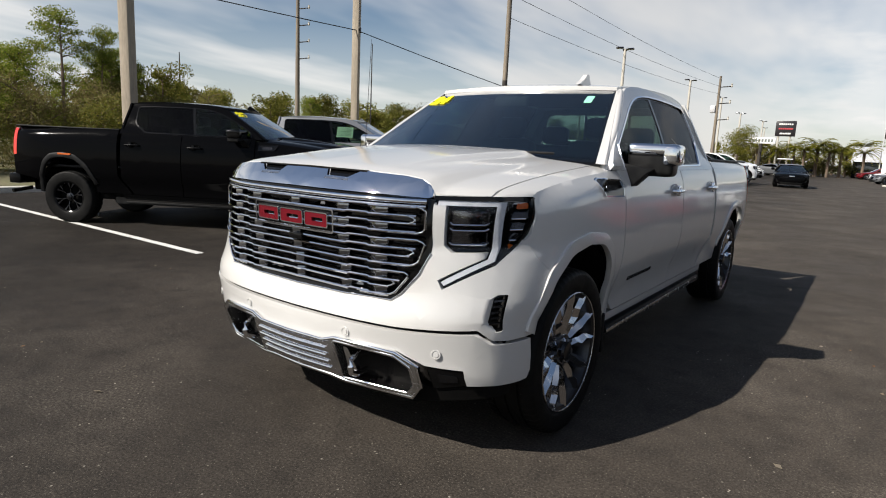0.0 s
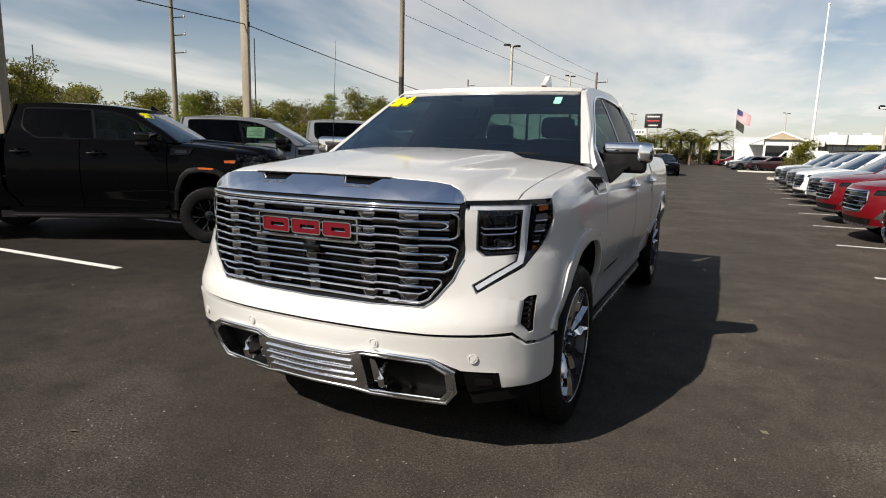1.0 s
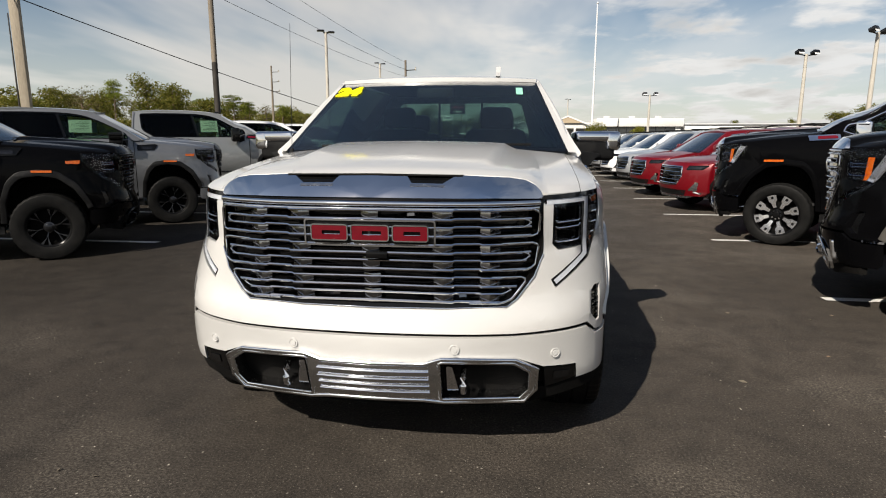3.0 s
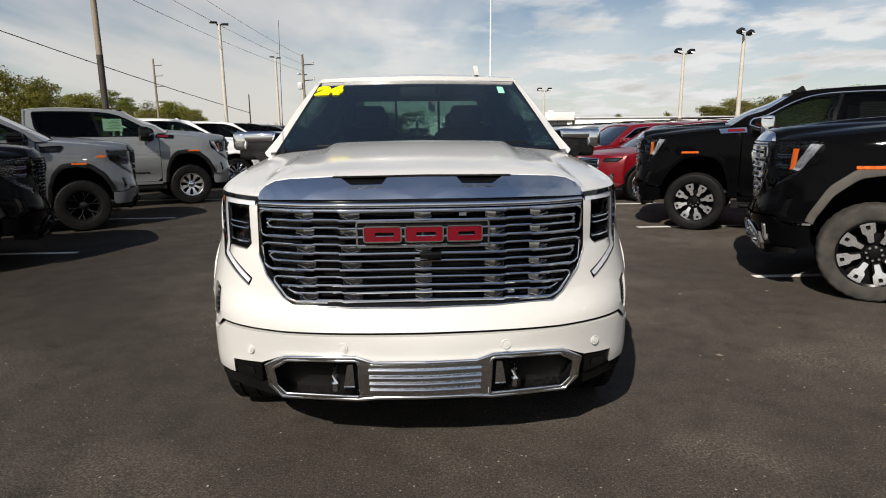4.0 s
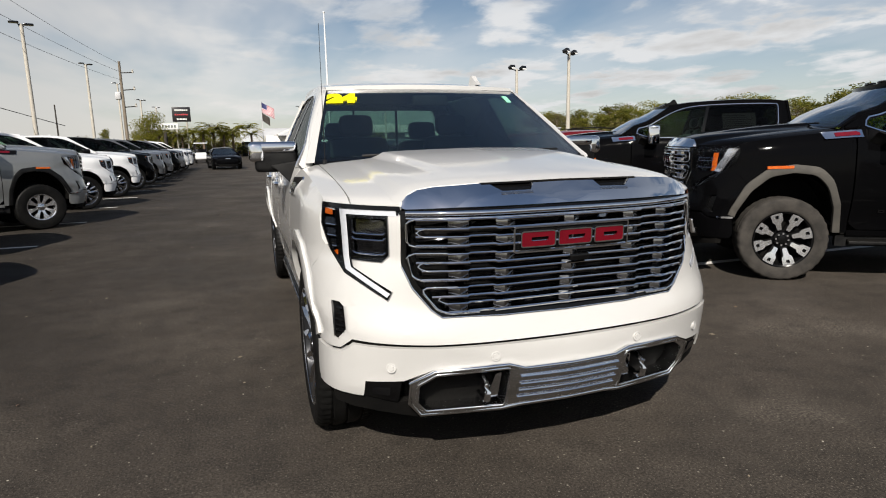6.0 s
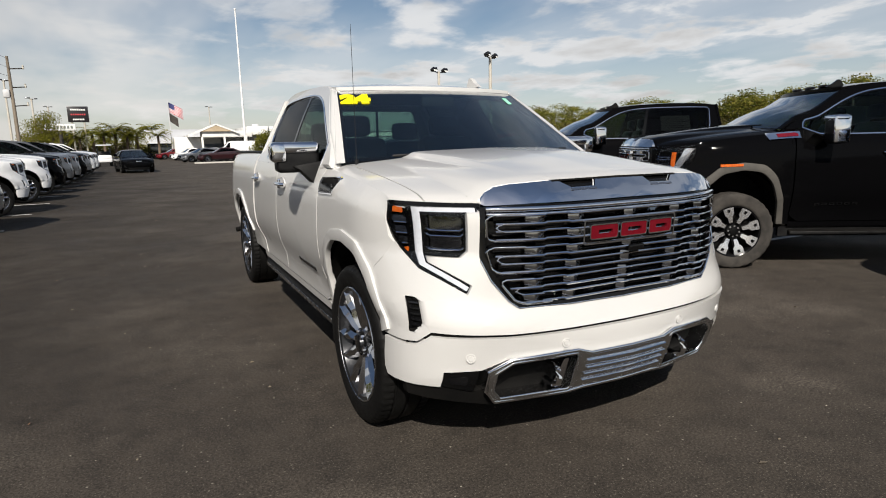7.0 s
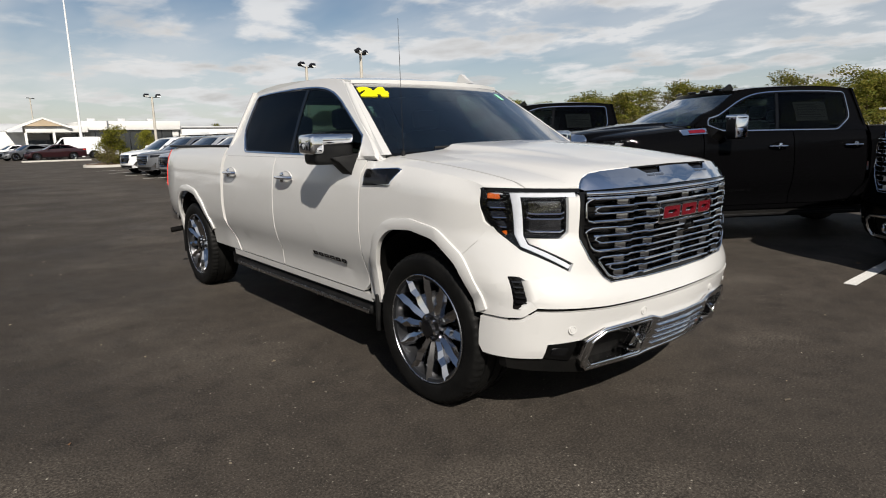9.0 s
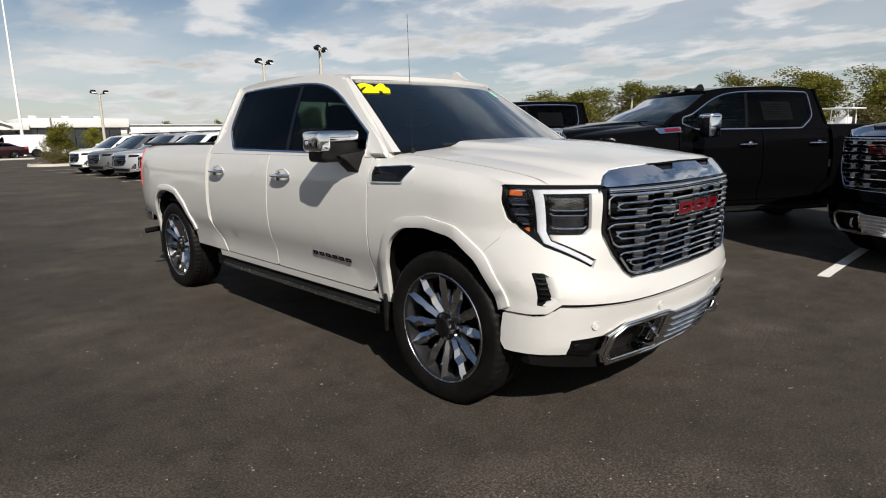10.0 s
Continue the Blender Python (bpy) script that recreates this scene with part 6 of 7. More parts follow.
        part("window_trim", panel(big, side(s, 0.003), 0.012, 0.14, holes=[i1 if big is o1 else o1]), M["chrome"] if spec is SUV else M["gloss"], T)
        b = bmesh.new()
        for y in ((q["split"][1] - 0.05,) if not blind else ()):
            panel([(y - 0.05, belt(y) + 0.03), (y + 0.04, belt(y) + 0.03), (y + 0.04, q["peak"] - 0.12), (y - 0.02, q["peak"] - 0.12)], side(s, 0.0), 0.012, 0.2, bm=b)
        if not blind:
            part("door_pillar", b, M["gloss"], T)
        else:
            b.free()
        mw = block((s * (W + 0.085), q["cowl_y"] + 0.42, belt(q["cowl_y"] + 0.4) + 0.10), (0.20, 0.13, 0.15), 0.05, seg=3)
        tube(mw, [Vector((s * (W - 0.04), q["cowl_y"] + 0.40, belt(q["cowl_y"] + 0.4) + 0.03)), Vector((s * (W + 0.06), q["cowl_y"] + 0.41, belt(q["cowl_y"] + 0.4) + 0.06))], 0.025, 8)
        part("mirror", mw, P, T)
        part("tail_lamp", panel([(L - 0.34, q["tail"] - 0.14), (L - 0.12, q["tail"] - 0.16), (L - 0.14, q["tail"] - 0.05), (L - 0.34, q["tail"] - 0.05)], side(s, 0.006), 0.03, 0.2), M["tail"], T)
        if q["rail"]:
            part("roof_rail", tube(bmesh.new(), [Vector((s * (q["roof_w"] - 0.02), y, q["peak"] + dz)) for y, dz in ((ty + 0.35, 0.0), (ty + 0.5, 0.045), ((ty + ry) / 2, 0.055), (ry - 0.35, 0.03), (ry - 0.2, -0.03))], 0.016, 6), M["trim"], T)
    ww = W - 0.09
    ws = [(-ww, q["cowl"] - 0.02), (0, q["cowl"]), (ww, q["cowl"] - 0.02), (q["roof_w"] + 0.015, q["top"]), (0, q["top"] + 0.03), (-q["roof_w"] - 0.015, q["top"])]
    part("windshield", panel(ws, shield, 0.008, 0.12), M["windshield"] if not blind else M["privacy"], T)
    pil = bmesh.new()
    for s in (-1, 1):
        panel([(s * (ww - 0.02), q["cowl"] - 0.03), (s * (W - 0.035), q["cowl"] - 0.03), (s * (q["roof_w"] + 0.06), q["top"]), (s * (q["roof_w"]), q["top"])][::s], lambda x, z, d: shield(x, z, d) + Vector((0, -0.006, 0)), 0.03, 0.1, bm=pil)
    part("front_pillars", pil, P, T)
    rf = q["roof_w"] + 0.01
    roofz = curve([q["top_y"], q["top_y"] + 0.35, (q["top_y"] + q["rear_y"]) / 2, q["rear_y"] - 0.3, q["rear_y"]], [q["top"] + 0.005, q["peak"] - 0.04, q["peak"] - 0.02, q["rear_top"] + 0.02, q["rear_top"] - 0.02])
    part("roof", panel([(-rf, q["top_y"] + 0.03), (0, q["top_y"]), (rf, q["top_y"] + 0.03), (rf, q["rear_y"]), (-rf, q["rear_y"])], lambda x, y, d: Vector((x, y, roofz(y) + 0.03 * (1 - (x / rf) ** 2) - d)), 0.03, 0.15), P, T, sharp=50)
    tz0 = q["tail"]
    part("rear_window", panel([(-W + 0.14, 0.0), (W - 0.14, 0.0), (rf, 1.0), (-rf, 1.0)], lambda x, t, d: Vector((x, q["deck_y"] + (q["rear_y"] - q["deck_y"]) * t - d, tz0 + (q["rear_top"] - tz0) * t)), 0.01, 0.2), M["privacy"], T)
    if L - q["deck_y"] > 0.3:
        part("boot_lid", panel([(-W + 0.10, q["deck_y"]), (W - 0.10, q["deck_y"]), (W - 0.16, L - 0.08), (-W + 0.16, L - 0.08)], lambda x, y, d: Vector((x, y, tz0 - 0.04 * ((y - q["deck_y"]) / 0.6) ** 2 - d)), 0.03, 0.2), P, T)
    part("rear_panel", block((0, L - 0.10, (lo + tz0) / 2 + 0.04), (2 * W - 0.30, 0.12, tz0 - lo - 0.04), 0.05), P, T)
    b = bmesh.new()
    box(b, (0, L / 2, lo + 0.06), (1.30, L - 0.9, 0.16), 0.03)
    box(b, (0, 0.72, 0.62), (1.16, 0.95, 0.40), 0.05)
    for x in (-0.36, 0.36):
        for y in (q["top_y"] + 0.35, q["top_y"] + 1.25):
            box(b, (x, y, q["cowl"] - 0.05), (0.46, 0.16, 0.62), 0.06, (-10, 0, 0))
            box(b, (x, y + 0.07, q["cowl"] + 0.32), (0.26, 0.10, 0.16), 0.04)
    box(b, (0, q["cowl_y"] + 0.35, q["cowl"] - 0.12), (1.5, 0.4, 0.16), 0.05)
    part("cabin_and_floor", b, M["dash"], T)
    return T


def repaint(ob, old, colour):
    """Another paint on a copy, without touching the shared meshes."""
    for o in ob.children_recursive:
        for slot in o.material_slots:
            if slot.material == M[old]:
                slot.link = "OBJECT"
                slot.material = M[colour]
    return ob

# ---------------------------------------------------------------- ground
b = bmesh.new()
bmesh.ops.create_grid(b, x_segments=2, y_segments=2, size=2500)
solo("ground", b, M["grass"], "rough grass ground reaching the horizon", "ground", kind="structure", at=pose(0, 0, -0.06))
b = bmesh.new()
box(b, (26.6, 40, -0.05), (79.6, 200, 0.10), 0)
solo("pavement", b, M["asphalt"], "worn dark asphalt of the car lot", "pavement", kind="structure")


def stripe(x0, y0, x1, y1, w=0.11):
    b = bmesh.new()
    d = Vector((x1 - x0, y1 - y0))
    n = Vector((-d.y, d.x)).normalized() * w / 2
    k = max(2, int(d.length / 0.25))
    rows = []
    for i in range(k + 1):
        p = Vector((x0, y0)) + d * i / k
        j = 0.006 * math.sin(i * 2.3 + y0 * 5)
        rows.append([b.verts.new((p.x + n.x * (1 + j * 8), p.y + n.y * (1 + j * 8), 0.004)), b.verts.new((p.x - n.x * (1 - j * 6), p.y - n.y * (1 - j * 6), 0.004))])
    for a, c in zip(rows, rows[1:]):
        b.faces.new((a[0], a[1], c[1], c[0]))
    bmesh.ops.recalc_face_normals(b, faces=b.faces[:])
    solo("parking_line", b, M["stripe"], "worn white painted parking line on the asphalt", "parking line", "parking lines", kind="structure")


for y in (1.08, 4.27, 7.50, 10.48, 13.58, 16.68, 19.68, 22.72, 25.9, 29.0, 32.1, 35.2):
    stripe(3.40 if y > 2 else 3.55, y, 8.6, y + 0.03)
for y in (3.14, 6.25, 9.45, 12.6, 15.85, 19.0, 22.1, 25.2, 28.3, 31.4):
    stripe(-4.42, y, -11.2, y - 0.04)

hero = truck("pickup_truck", "pearl white crew-cab pickup with chrome grille, parked on asphalt", "white", hero=True, sticker="24", tyre=(0.424, 0.285, 0.305))
hero.matrix_basis = pose(0, 0.915, 0)

# ---------------------------------------------------------------- rows of parked vehicles


def right_row(x, y, turn):
    """Pose of a vehicle that faces the aisle from +x, its nose at (x, y)."""
    return pose(x, y, 0, 0, 0, -90 - turn)


def left_row(x, y, turn):
    return pose(x, y, 0, 0, 0, 90 + turn)


def by_hub(hx, hy, turn, row, kx, ky, hub=HUB_F):
    """Nose place from the front hub's outer face: hub at (hx, hy) on the flank that faces -y."""
    a = radians(-90 - turn) if row > 0 else radians(90 + turn)
    lx, ly = (1.0 * kx if row > 0 else -1.0 * kx), hub * ky
    return hx - (lx * math.cos(a) - ly * math.sin(a)), hy - (lx * math.sin(a) + ly * math.cos(a))


HD = dict(K=(1.0, 1.03, 1.06), style="paddle", tyre=(0.425, 0.28, 0.285), hd=True, rise=(0.085, 1.55, 1.85))
ROW = "pickups parked beside the aisle"
hd_a = truck("pickup_truck", "black heavy-duty pickup with grey wheel arches and chrome grille", "black", ROW, tyre_mat="tyre_dusty", flare="flare", paper="rear", **HD)
hd_a.matrix_basis = right_row(*by_hub(3.854, 3.296, 31.4, 1, 1.0, 1.03), 31.4)
hd_b = truck("pickup_truck", "black heavy-duty pickup with polished wheels and chrome grille", "black", ROW, paper="rear", **HD)
hd_b.matrix_basis = right_row(*by_hub(4.10, 7.16, 31.4, 1, 1.0, 1.03), 31.4)
hd_c = copy_thing(hd_b, right_row(4.14, 0.73, 31))
hd_c["label"] = "black heavy-duty pickup beside another black pickup"

MIDSIZE = dict(rise=(0.065, 8, 9), K=(0.94, 0.935, 0.985), style="black", tyre=(0.40, 0.27, 0.235), flare="trim", brightwork="rim_black", bar_mat="rim_black", mirror_mat="gloss")
mid_a = truck("pickup_truck", "black mid-size pickup with black wheels and yellow numbers", "black", ROW, sticker="23", **MIDSIZE)
mid_a.matrix_basis = left_row(*by_hub(-4.938, 4.934, 31.8, -1, 0.94, 0.935), 31.8)
mid_b = truck("pickup_truck", "grey mid-size pickup with a paper sheet in its window", "grey", ROW, paper="front", **MIDSIZE)
mid_b.matrix_basis = left_row(*by_hub(-5.269, 8.071, 34.5, -1, 0.94, 0.935), 34.5)
hd_d = truck("pickup_truck", "stone grey heavy-duty pickup with polished wheels", "stone", ROW, paper="front", flare="trim", K=(1.0, 1.03, 1.06), rise=(0.085, 1.55, 1.85), style="chrome", tyre=(0.425, 0.28, 0.245), hd=True, brightwork="gloss", bar_mat="gloss", mirror_mat="gloss")
hd_d.matrix_basis = left_row(*by_hub(-4.93, 11.75, 32.5, -1, 1.0, 1.03), 32.5)
half = truck("pickup_truck", "white crew-cab pickup with black trim in a row of pickups", "plain_white", ROW, style="twin", brightwork="gloss", bar_mat="gloss", mirror_mat="gloss")
half.matrix_basis = left_row(*by_hub(-5.05, 15.6, 32, -1, 1, 1), 32)
for i, (y, col, lab) in enumerate(((19.6, "plain_white", "white"), (23.0, "black", "black"), (26.3, "grey", "dark grey"), (29.5, "grey", "dark grey"), (32.8, "black", "black"), (36.0, "grey", "dark grey"), (39.4, "plain_white", "white"), (42.7, "plain_white", "white"))):
    c = copy_thing(half, left_row(*by_hub(-5.05, y, 32, -1, 1, 1), 32))
    c["label"] = lab + " crew-cab pickup with black trim in a row of pickups"
    repaint(c, "plain_white", col)

SUVS = "sport utility cars parked beside the aisle"
suv = car("sport_utility_car", "red sport utility car with chrome grille in a parked row", "sport utility car", "red", SUV, SUVS)
suv.matrix_basis = right_row(3.66, 11.55, -10)
for x, y, col, lab in ((3.30, 14.75, "red", "red"), (3.40, 17.75, "silver", "silver"), (3.30, 20.75, "plain_white", "white"), (3.35, 23.8, "silver", "silver"), (3.30, 26.9, "grey", "dark grey"), (3.3, 30.0, "plain_white", "white")):
    c = copy_thing(suv, right_row(x + 0.3, y, -10))
    c["label"] = lab + " sport utility car with chrome grille in a parked row"
    repaint(c, "red", col)

# ---------------------------------------------------------------- poles, lamps and cables


def pole_bm(h, r0, r1, n=12, lean=(0, 0)):
    return tube(bmesh.new(), [(0, 0, -0.1), (lean[0] * 0.5, lean[1] * 0.5, h * 0.5), (lean[0], lean[1], h)], [r0, (r0 + r1) / 2, r1], n)


def lamp_post(x, y, h, turn, heads=2, label="tan concrete lamp post with two floodlights"):
    T = thing("lamp_post", label, "lamp post", "lamp posts of the lot", at=pose(x, y, 0, 0, 0, turn))
    part("pole", pole_bm(h, 0.14, 0.09), M["concrete"], T)
    b = bmesh.new()
    tube(b, [(-0.55, 0, h - 0.02), (0, 0, h - 0.10), (0.55, 0, h - 0.02)], 0.035, 8)
    part("cross_arm", b, M["dark_metal"], T)
    for s in ((-1, 1) if heads == 2 else (-1, 1)):
        b = bmesh.new()
        box(b, (s * 0.55, -0.06, h + 0.10), (0.42, 0.36, 0.22), 0.05, (-25, 0, 0))
        F_ = part("floodlight", b, M["dark_metal"], T)
        part("lamp_glass", block((s * 0.55, -0.235, h + 0.06), (0.36, 0.02, 0.18), 0.005, (-25, 0, 0)), M["sign_white"], F_)
    return T


def flat_lamp(x, y, h, turn, r=0.12):
    T = thing("lamp_post", "concrete lamp post with flat dark lamp heads", "lamp post", "lamp posts of the lot", at=pose(x, y, 0, 0, 0, turn))
    part("pole", pole_bm(h, r, r * 0.7), M["concrete"], T)
    for s in (-1, 1):
        b = bmesh.new()
        tube(b, [(0, 0, h - 0.25), (s * 0.14, 0, h)], 0.03, 8)
        box(b, (s * 0.32, 0, h + 0.03 - s * 0.04), (0.46, 0.34, 0.10), 0.04)
        part("lamp_head", b, M["dark_metal"], T)
    return T


lamp_post(17.6, 38.2, 6.45, 20)
lamp_post(18.5, 32.6, 6.75, 35)
lamp_post(13.1, 60, 5.6, 10)
lamp_post(58, 32.5, 5.2, 40)
flat_lamp(-11.65, 36.4, 8.0, 15)
flat_lamp(-13.7, 60, 8.9, 10, 0.14)
flat_lamp(-13.7, 74, 8.6, 5)
flat_lamp(-11.7, 75, 6.9, 0)
flat_lamp(-13.1, 100, 7.6, 0)
flat_lamp(-17.2, 130, 8.2, 0)
flat_lamp(9.1, 110, 8.3, 5)

for x, y, h, r, mat, lab in ((-10.9, 5.55, 10.5, 0.118, "pole_tan", "thick square-edged concrete utility pole behind the parked pickups"), (-17.1, 18.5, 11.0, 0.15, "pole_tan", "grey concrete utility pole beside the lot")):
    T = thing("utility_pole", lab, "utility pole", "utility poles", at=pose(x, y, 0, 0, 0, 24))
    b = bmesh.new()
    box(b, (0, 0, h / 2), (2 * r, 2 * r, h), 0.03)
    part("pole", b, M[mat], T)
    b = bmesh.new()
    box(b, (r + 0.03, 0, 6.3), (0.06, 0.10, 0.20), 0.01)
    part("bracket", b, M["dark_metal"], T)
T = thing("utility_pole", "utility pole with a dark lower half beside the lot", "utility pole", "utility poles", at=pose(-12.4, 23.45, 0))
part("pole", tube(bmesh.new(), [(0, 0, 4.6), (0, 0, 11)], [0.115, 0.10], 12), M["pole_wood"], T)
part("pole_sleeve", tube(bmesh.new(), [(0, 0, -0.1), (0, 0, 4.62)], [0.125, 0.12], 12), M["pole_dark"], T)


def line_pole(x, y, h, r, arms):
    T = thing("power_pole", "tall weathered wooden power pole with insulator arms", "power pole", "power poles", at=pose(x, y, 0, 0, 0, 30))
    part("pole", pole_bm(h, r, r * 0.6), M["pole_wood"], T)
    for k in range(arms):
        z = h - 1.0 - 1.5 * k
        s = 1 if k % 2 else -1
        b = bmesh.new()
        tube(b, [(0, 0, z), (1.1, 0, z + 0.12)], 0.05, 6)
        part("arm", b, M["pole_dark"], T)
        b = bmesh.new()
        lathe(b, [(z + 0.05, 0.0), (z + 0.05, 0.07), (z + 0.18, 0.10), (z + 0.26, 0.05), (z + 0.34, 0.09), (z + 0.40, 0.0)], 10, "z")
        bmesh.ops.translate(b, vec=(1.08, 0, 0), verts=b.verts[:])
        part("insulator", b, M["concrete"], T)
    return T


line_pole(-43.8, 37.6, 14.6, 0.26, 4)
line_pole(-11.05, 60, 9.2, 0.17, 3)
line_pole(-38.4, 91, 12.6, 0.2, 3)
b = bmesh.new()
box(b, (0, 0, 0), (0.5, 0.4, 0.7), 0.12)
solo("transformer", b, M["roof_metal"], "grey transformer can on a power pole", "transformer", at=pose(-11.4, 59.9, 6.2))
for x, y, h in ((-58.4, 34.2, 10.0), (-45.9, 50, 12.6), (-16.0, 58, 5.3)):
    solo("slim_mast", pole_bm(h, 0.09, 0.05, 8), M["pole_dark"], "slender dark mast behind the lot", "mast", "slim masts", at=pose(x, y, 0))


def cable(pts, r, sag):
    out = []
    for a, c in zip(pts, pts[1:]):
        a, c = Vector(a), Vector(c)
        for i in range(13):
            t = i / 12
            out.append(a.lerp(c, t) - Vector((0, 0, sag * 4 * t * (1 - t))))
    solo("overhead_cable", tube(bmesh.new(), out, r, 5), M["cable"], "thin black overhead cable between poles", "cable", "overhead cables")


cable([(-23.0, -4.0, 7.4), (-17.0, 18.4, 6.28), (-11.0, 39.5, 2.9)], 0.020, 0.15)
cable([(-12.4, 23.4, 7.4), (-11.05, 60, 7.6)], 0.011, 0.3)
cable([(-12.4, 23.4, 8.4), (-11.05, 60, 8.3)], 0.011, 0.3)
cable([(-12.4, 23.4, 9.6), (-11.05, 60, 9.0)], 0.011, 0.3)
cable([(-12.4, 23.4, 8.9), (-10.9, 5.5, 10.0)], 0.012, 0.2)

# ---------------------------------------------------------------- signs and flags
T = thing("dealer_sign", "black roadside sign panel with pale bars on two legs", "sign", at=pose(-8.8, 90, 0, 0, 0, 4))
part("panel", block((0, 0, 6.05), (2.35, 0.35, 2.0), 0.05), M["sign_black"], T)
for z, mat, w in ((6.62, "sign_white", 1.7), (6.02, "sign_red", 1.7), (5.40, "sign_white", 1.3)):
    for k in range(7):
        part("sign_bar", block(((k - 3) * w / 7, -0.19, z), (w / 7 * 0.72, 0.02, 0.20), 0.01), M[mat], T)
for x in (-0.75, 0.6):
    part("leg", tube(bmesh.new(), [(x, 0, 0), (x, 0, 5.1)], 0.11, 8), M["concrete"], T)
T = thing("roadside_sign", "white roadside sign box on a dark post", "sign", at=pose(-10.0, 80, 0))
part("sign_box", block((0, 0, 4.1), (3.1, 0.4, 0.72), 0.04), M["sign_white"], T)
for k in range(8):
    part("sign_bar", block((-1.2 + 0.34 * k, -0.21, 4.12), (0.22, 0.02, 0.34), 0.01), M["ink"], T)
part("post", tube(bmesh.new(), [(0, 0, 0), (0, 0, 3.8)], 0.2, 10), M["pole_dark"], T)

T = thing("flagpole", "tall white flagpole in front of the showroom", "flagpole", at=pose(9.45, 75, 0))
part("mast", pole_bm(17.2, 0.16, 0.07, 14, (0.0, 0)), M["pole_white"], T)
part("finial", lathe(bmesh.new(), [(17.15, 0.0), (17.2, 0.10), (17.3, 0.14), (17.4, 0.10), (17.45, 0.0)], 12, "z"), M["pole_white"], T)
T = thing("flag", "striped red and white flag drooping from a slim pole", "flag", at=pose(1.85, 88.5, 0) @ Matrix.Scale(1.16, 4))
part("mast", pole_bm(6.7, 0.06, 0.04, 8), M["roof_metal"], T)


def cloth(bm, u0, u1, v0, v1):
    rows = []
    for i in range(9):
        u = u0 + (u1 - u0) * i / 8
        col = []
        for j in range(3):
            v = v0 + (v1 - v0) * j / 2
            col.append(bm.verts.new((0.05 + u * 1.45, 0.16 * math.sin(u * 5.5 + v * 1.2), 6.55 - v * 1.15 - u * 0.85)))
        rows.append(col)
    for a, c in zip(rows, rows[1:]):
        for j in range(2):
            bm.faces.new((a[j], a[j + 1], c[j + 1], c[j]))
    return bm


for k in range(13):
    part("flag_stripe", cloth(bmesh.new(), 0.42 if k < 7 else 0.0, 1, k / 13, (k + 1) / 13), M["flag_red"] if k % 2 == 0 else M["flag_white"], T)
part("flag_canton", cloth(bmesh.new(), 0.0, 0.42, 0, 7 / 13), M["flag_blue"], T)
b = bmesh.new()
rows = [[b.verts.new((0.02 + 0.3 * i, 0.05 * math.sin(i * 1.7), 5.35 - 0.5 * j - 0.22 * i)) for j in range(3)] for i in range(4)]
for a, c in zip(rows, rows[1:]):
    for j in range(2):
        b.faces.new((a[j], a[j + 1], c[j + 1], c[j]))
part("lower_flag", b, M["pole_dark"], T)

# ---------------------------------------------------------------- showroom and low buildings
T = thing("showroom", "white flat-roofed showroom with a dark glass front", "building", at=pose(0, 85, 0))
part("wall", block((17.1, 6.0, 1.9), (11.2, 11.5, 3.8), 0.02), M["stucco"], T)
part("parapet", block((17.1, 5.9, 3.62), (11.6, 12.1, 1.12), 0.03), M["stucco"], T)
for k in range(8):
    x = 12.1 + 1.3 * k
    W_ = part("shop_window", block((x, 0.22, 1.75), (1.18, 0.06, 2.5), 0.0), M["store_glass"], T)
    part("window_frame", block((x + 0.63, 0.20, 1.75), (0.08, 0.10, 2.6), 0.01), M["dark_metal"], W_)
part("fascia", block((17.1, 0.02, 3.06), (11.4, 0.10, 0.10), 0.01), M["dark_metal"], T)
b = bmesh.new()
for x in (13.2, 16.8, 20.5):
    box(b, (x, 5, 4.4), (0.9, 0.9, 0.5), 0.05)
part("roof_units", b, M["roof_metal"], T)

T = thing("service_building", "long low white building beside the showroom", "building", at=pose(0, 85, 0))
part("wall", block((35.5, 6.5, 1.72), (25.0, 12, 3.44), 0.02), M["stucco"], T)
part("eave", block((35.5, 0.42, 3.40), (25.2, 0.3, 0.16), 0.02), M["roof_metal"], T)
for k in range(6):
    x = 25.5 + 4.0 * k
    part("bay_door", block((x, 0.45, 1.35), (2.9, 0.1, 2.7), 0.02), M["roof_metal"], T)

T = thing("gabled_office", "white office with a tan gable and covered porch", "building", at=pose(0, 85, 0))
part("wall", block((6.6, 5.5, 1.45), (9.0, 9.0, 2.9), 0.02), M["stucco"], T)
part("porch_roof", block((8.6, 0.6, 3.2), (6.4, 2.6, 0.80), 0.03), M["stucco"], T)
part("porch_shade", block((8.2, 0.95, 1.4), (5.6, 0.1, 2.5), 0.0), M["store_glass"], T)
b = panel([(5.2, 3.55), (9.2, 3.55), (7.2, 4.36)], lambda x, z, d: Vector((x, -1.05 + d, z)), 1.6, 5)
part("gable", b, M["tan"], T)
for a, c in (((3.6, 2.98), (7.2, 4.46)), ((7.2, 4.46), (10.0, 3.34))):
    part("gable_roof", panel(ribbon([a, c], 0.20), lambda x, z, d: Vector((x, -1.1 + d, z)), 9.0, 9), M["stucco"], T)
for x in (5.4, 8.2, 11.0):
    part("porch_post", block((x, -0.6, 1.4), (0.25, 0.25, 2.8), 0.01), M["stucco"], T)
T = thing("grey_warehouse", "low building with a pale sloping roof beyond the lot", "building", at=pose(0, 96, 0))
part("wall", block((2.7, 4, 1.1), (7.6, 8, 2.2), 0.02), M["store_glass"], T)
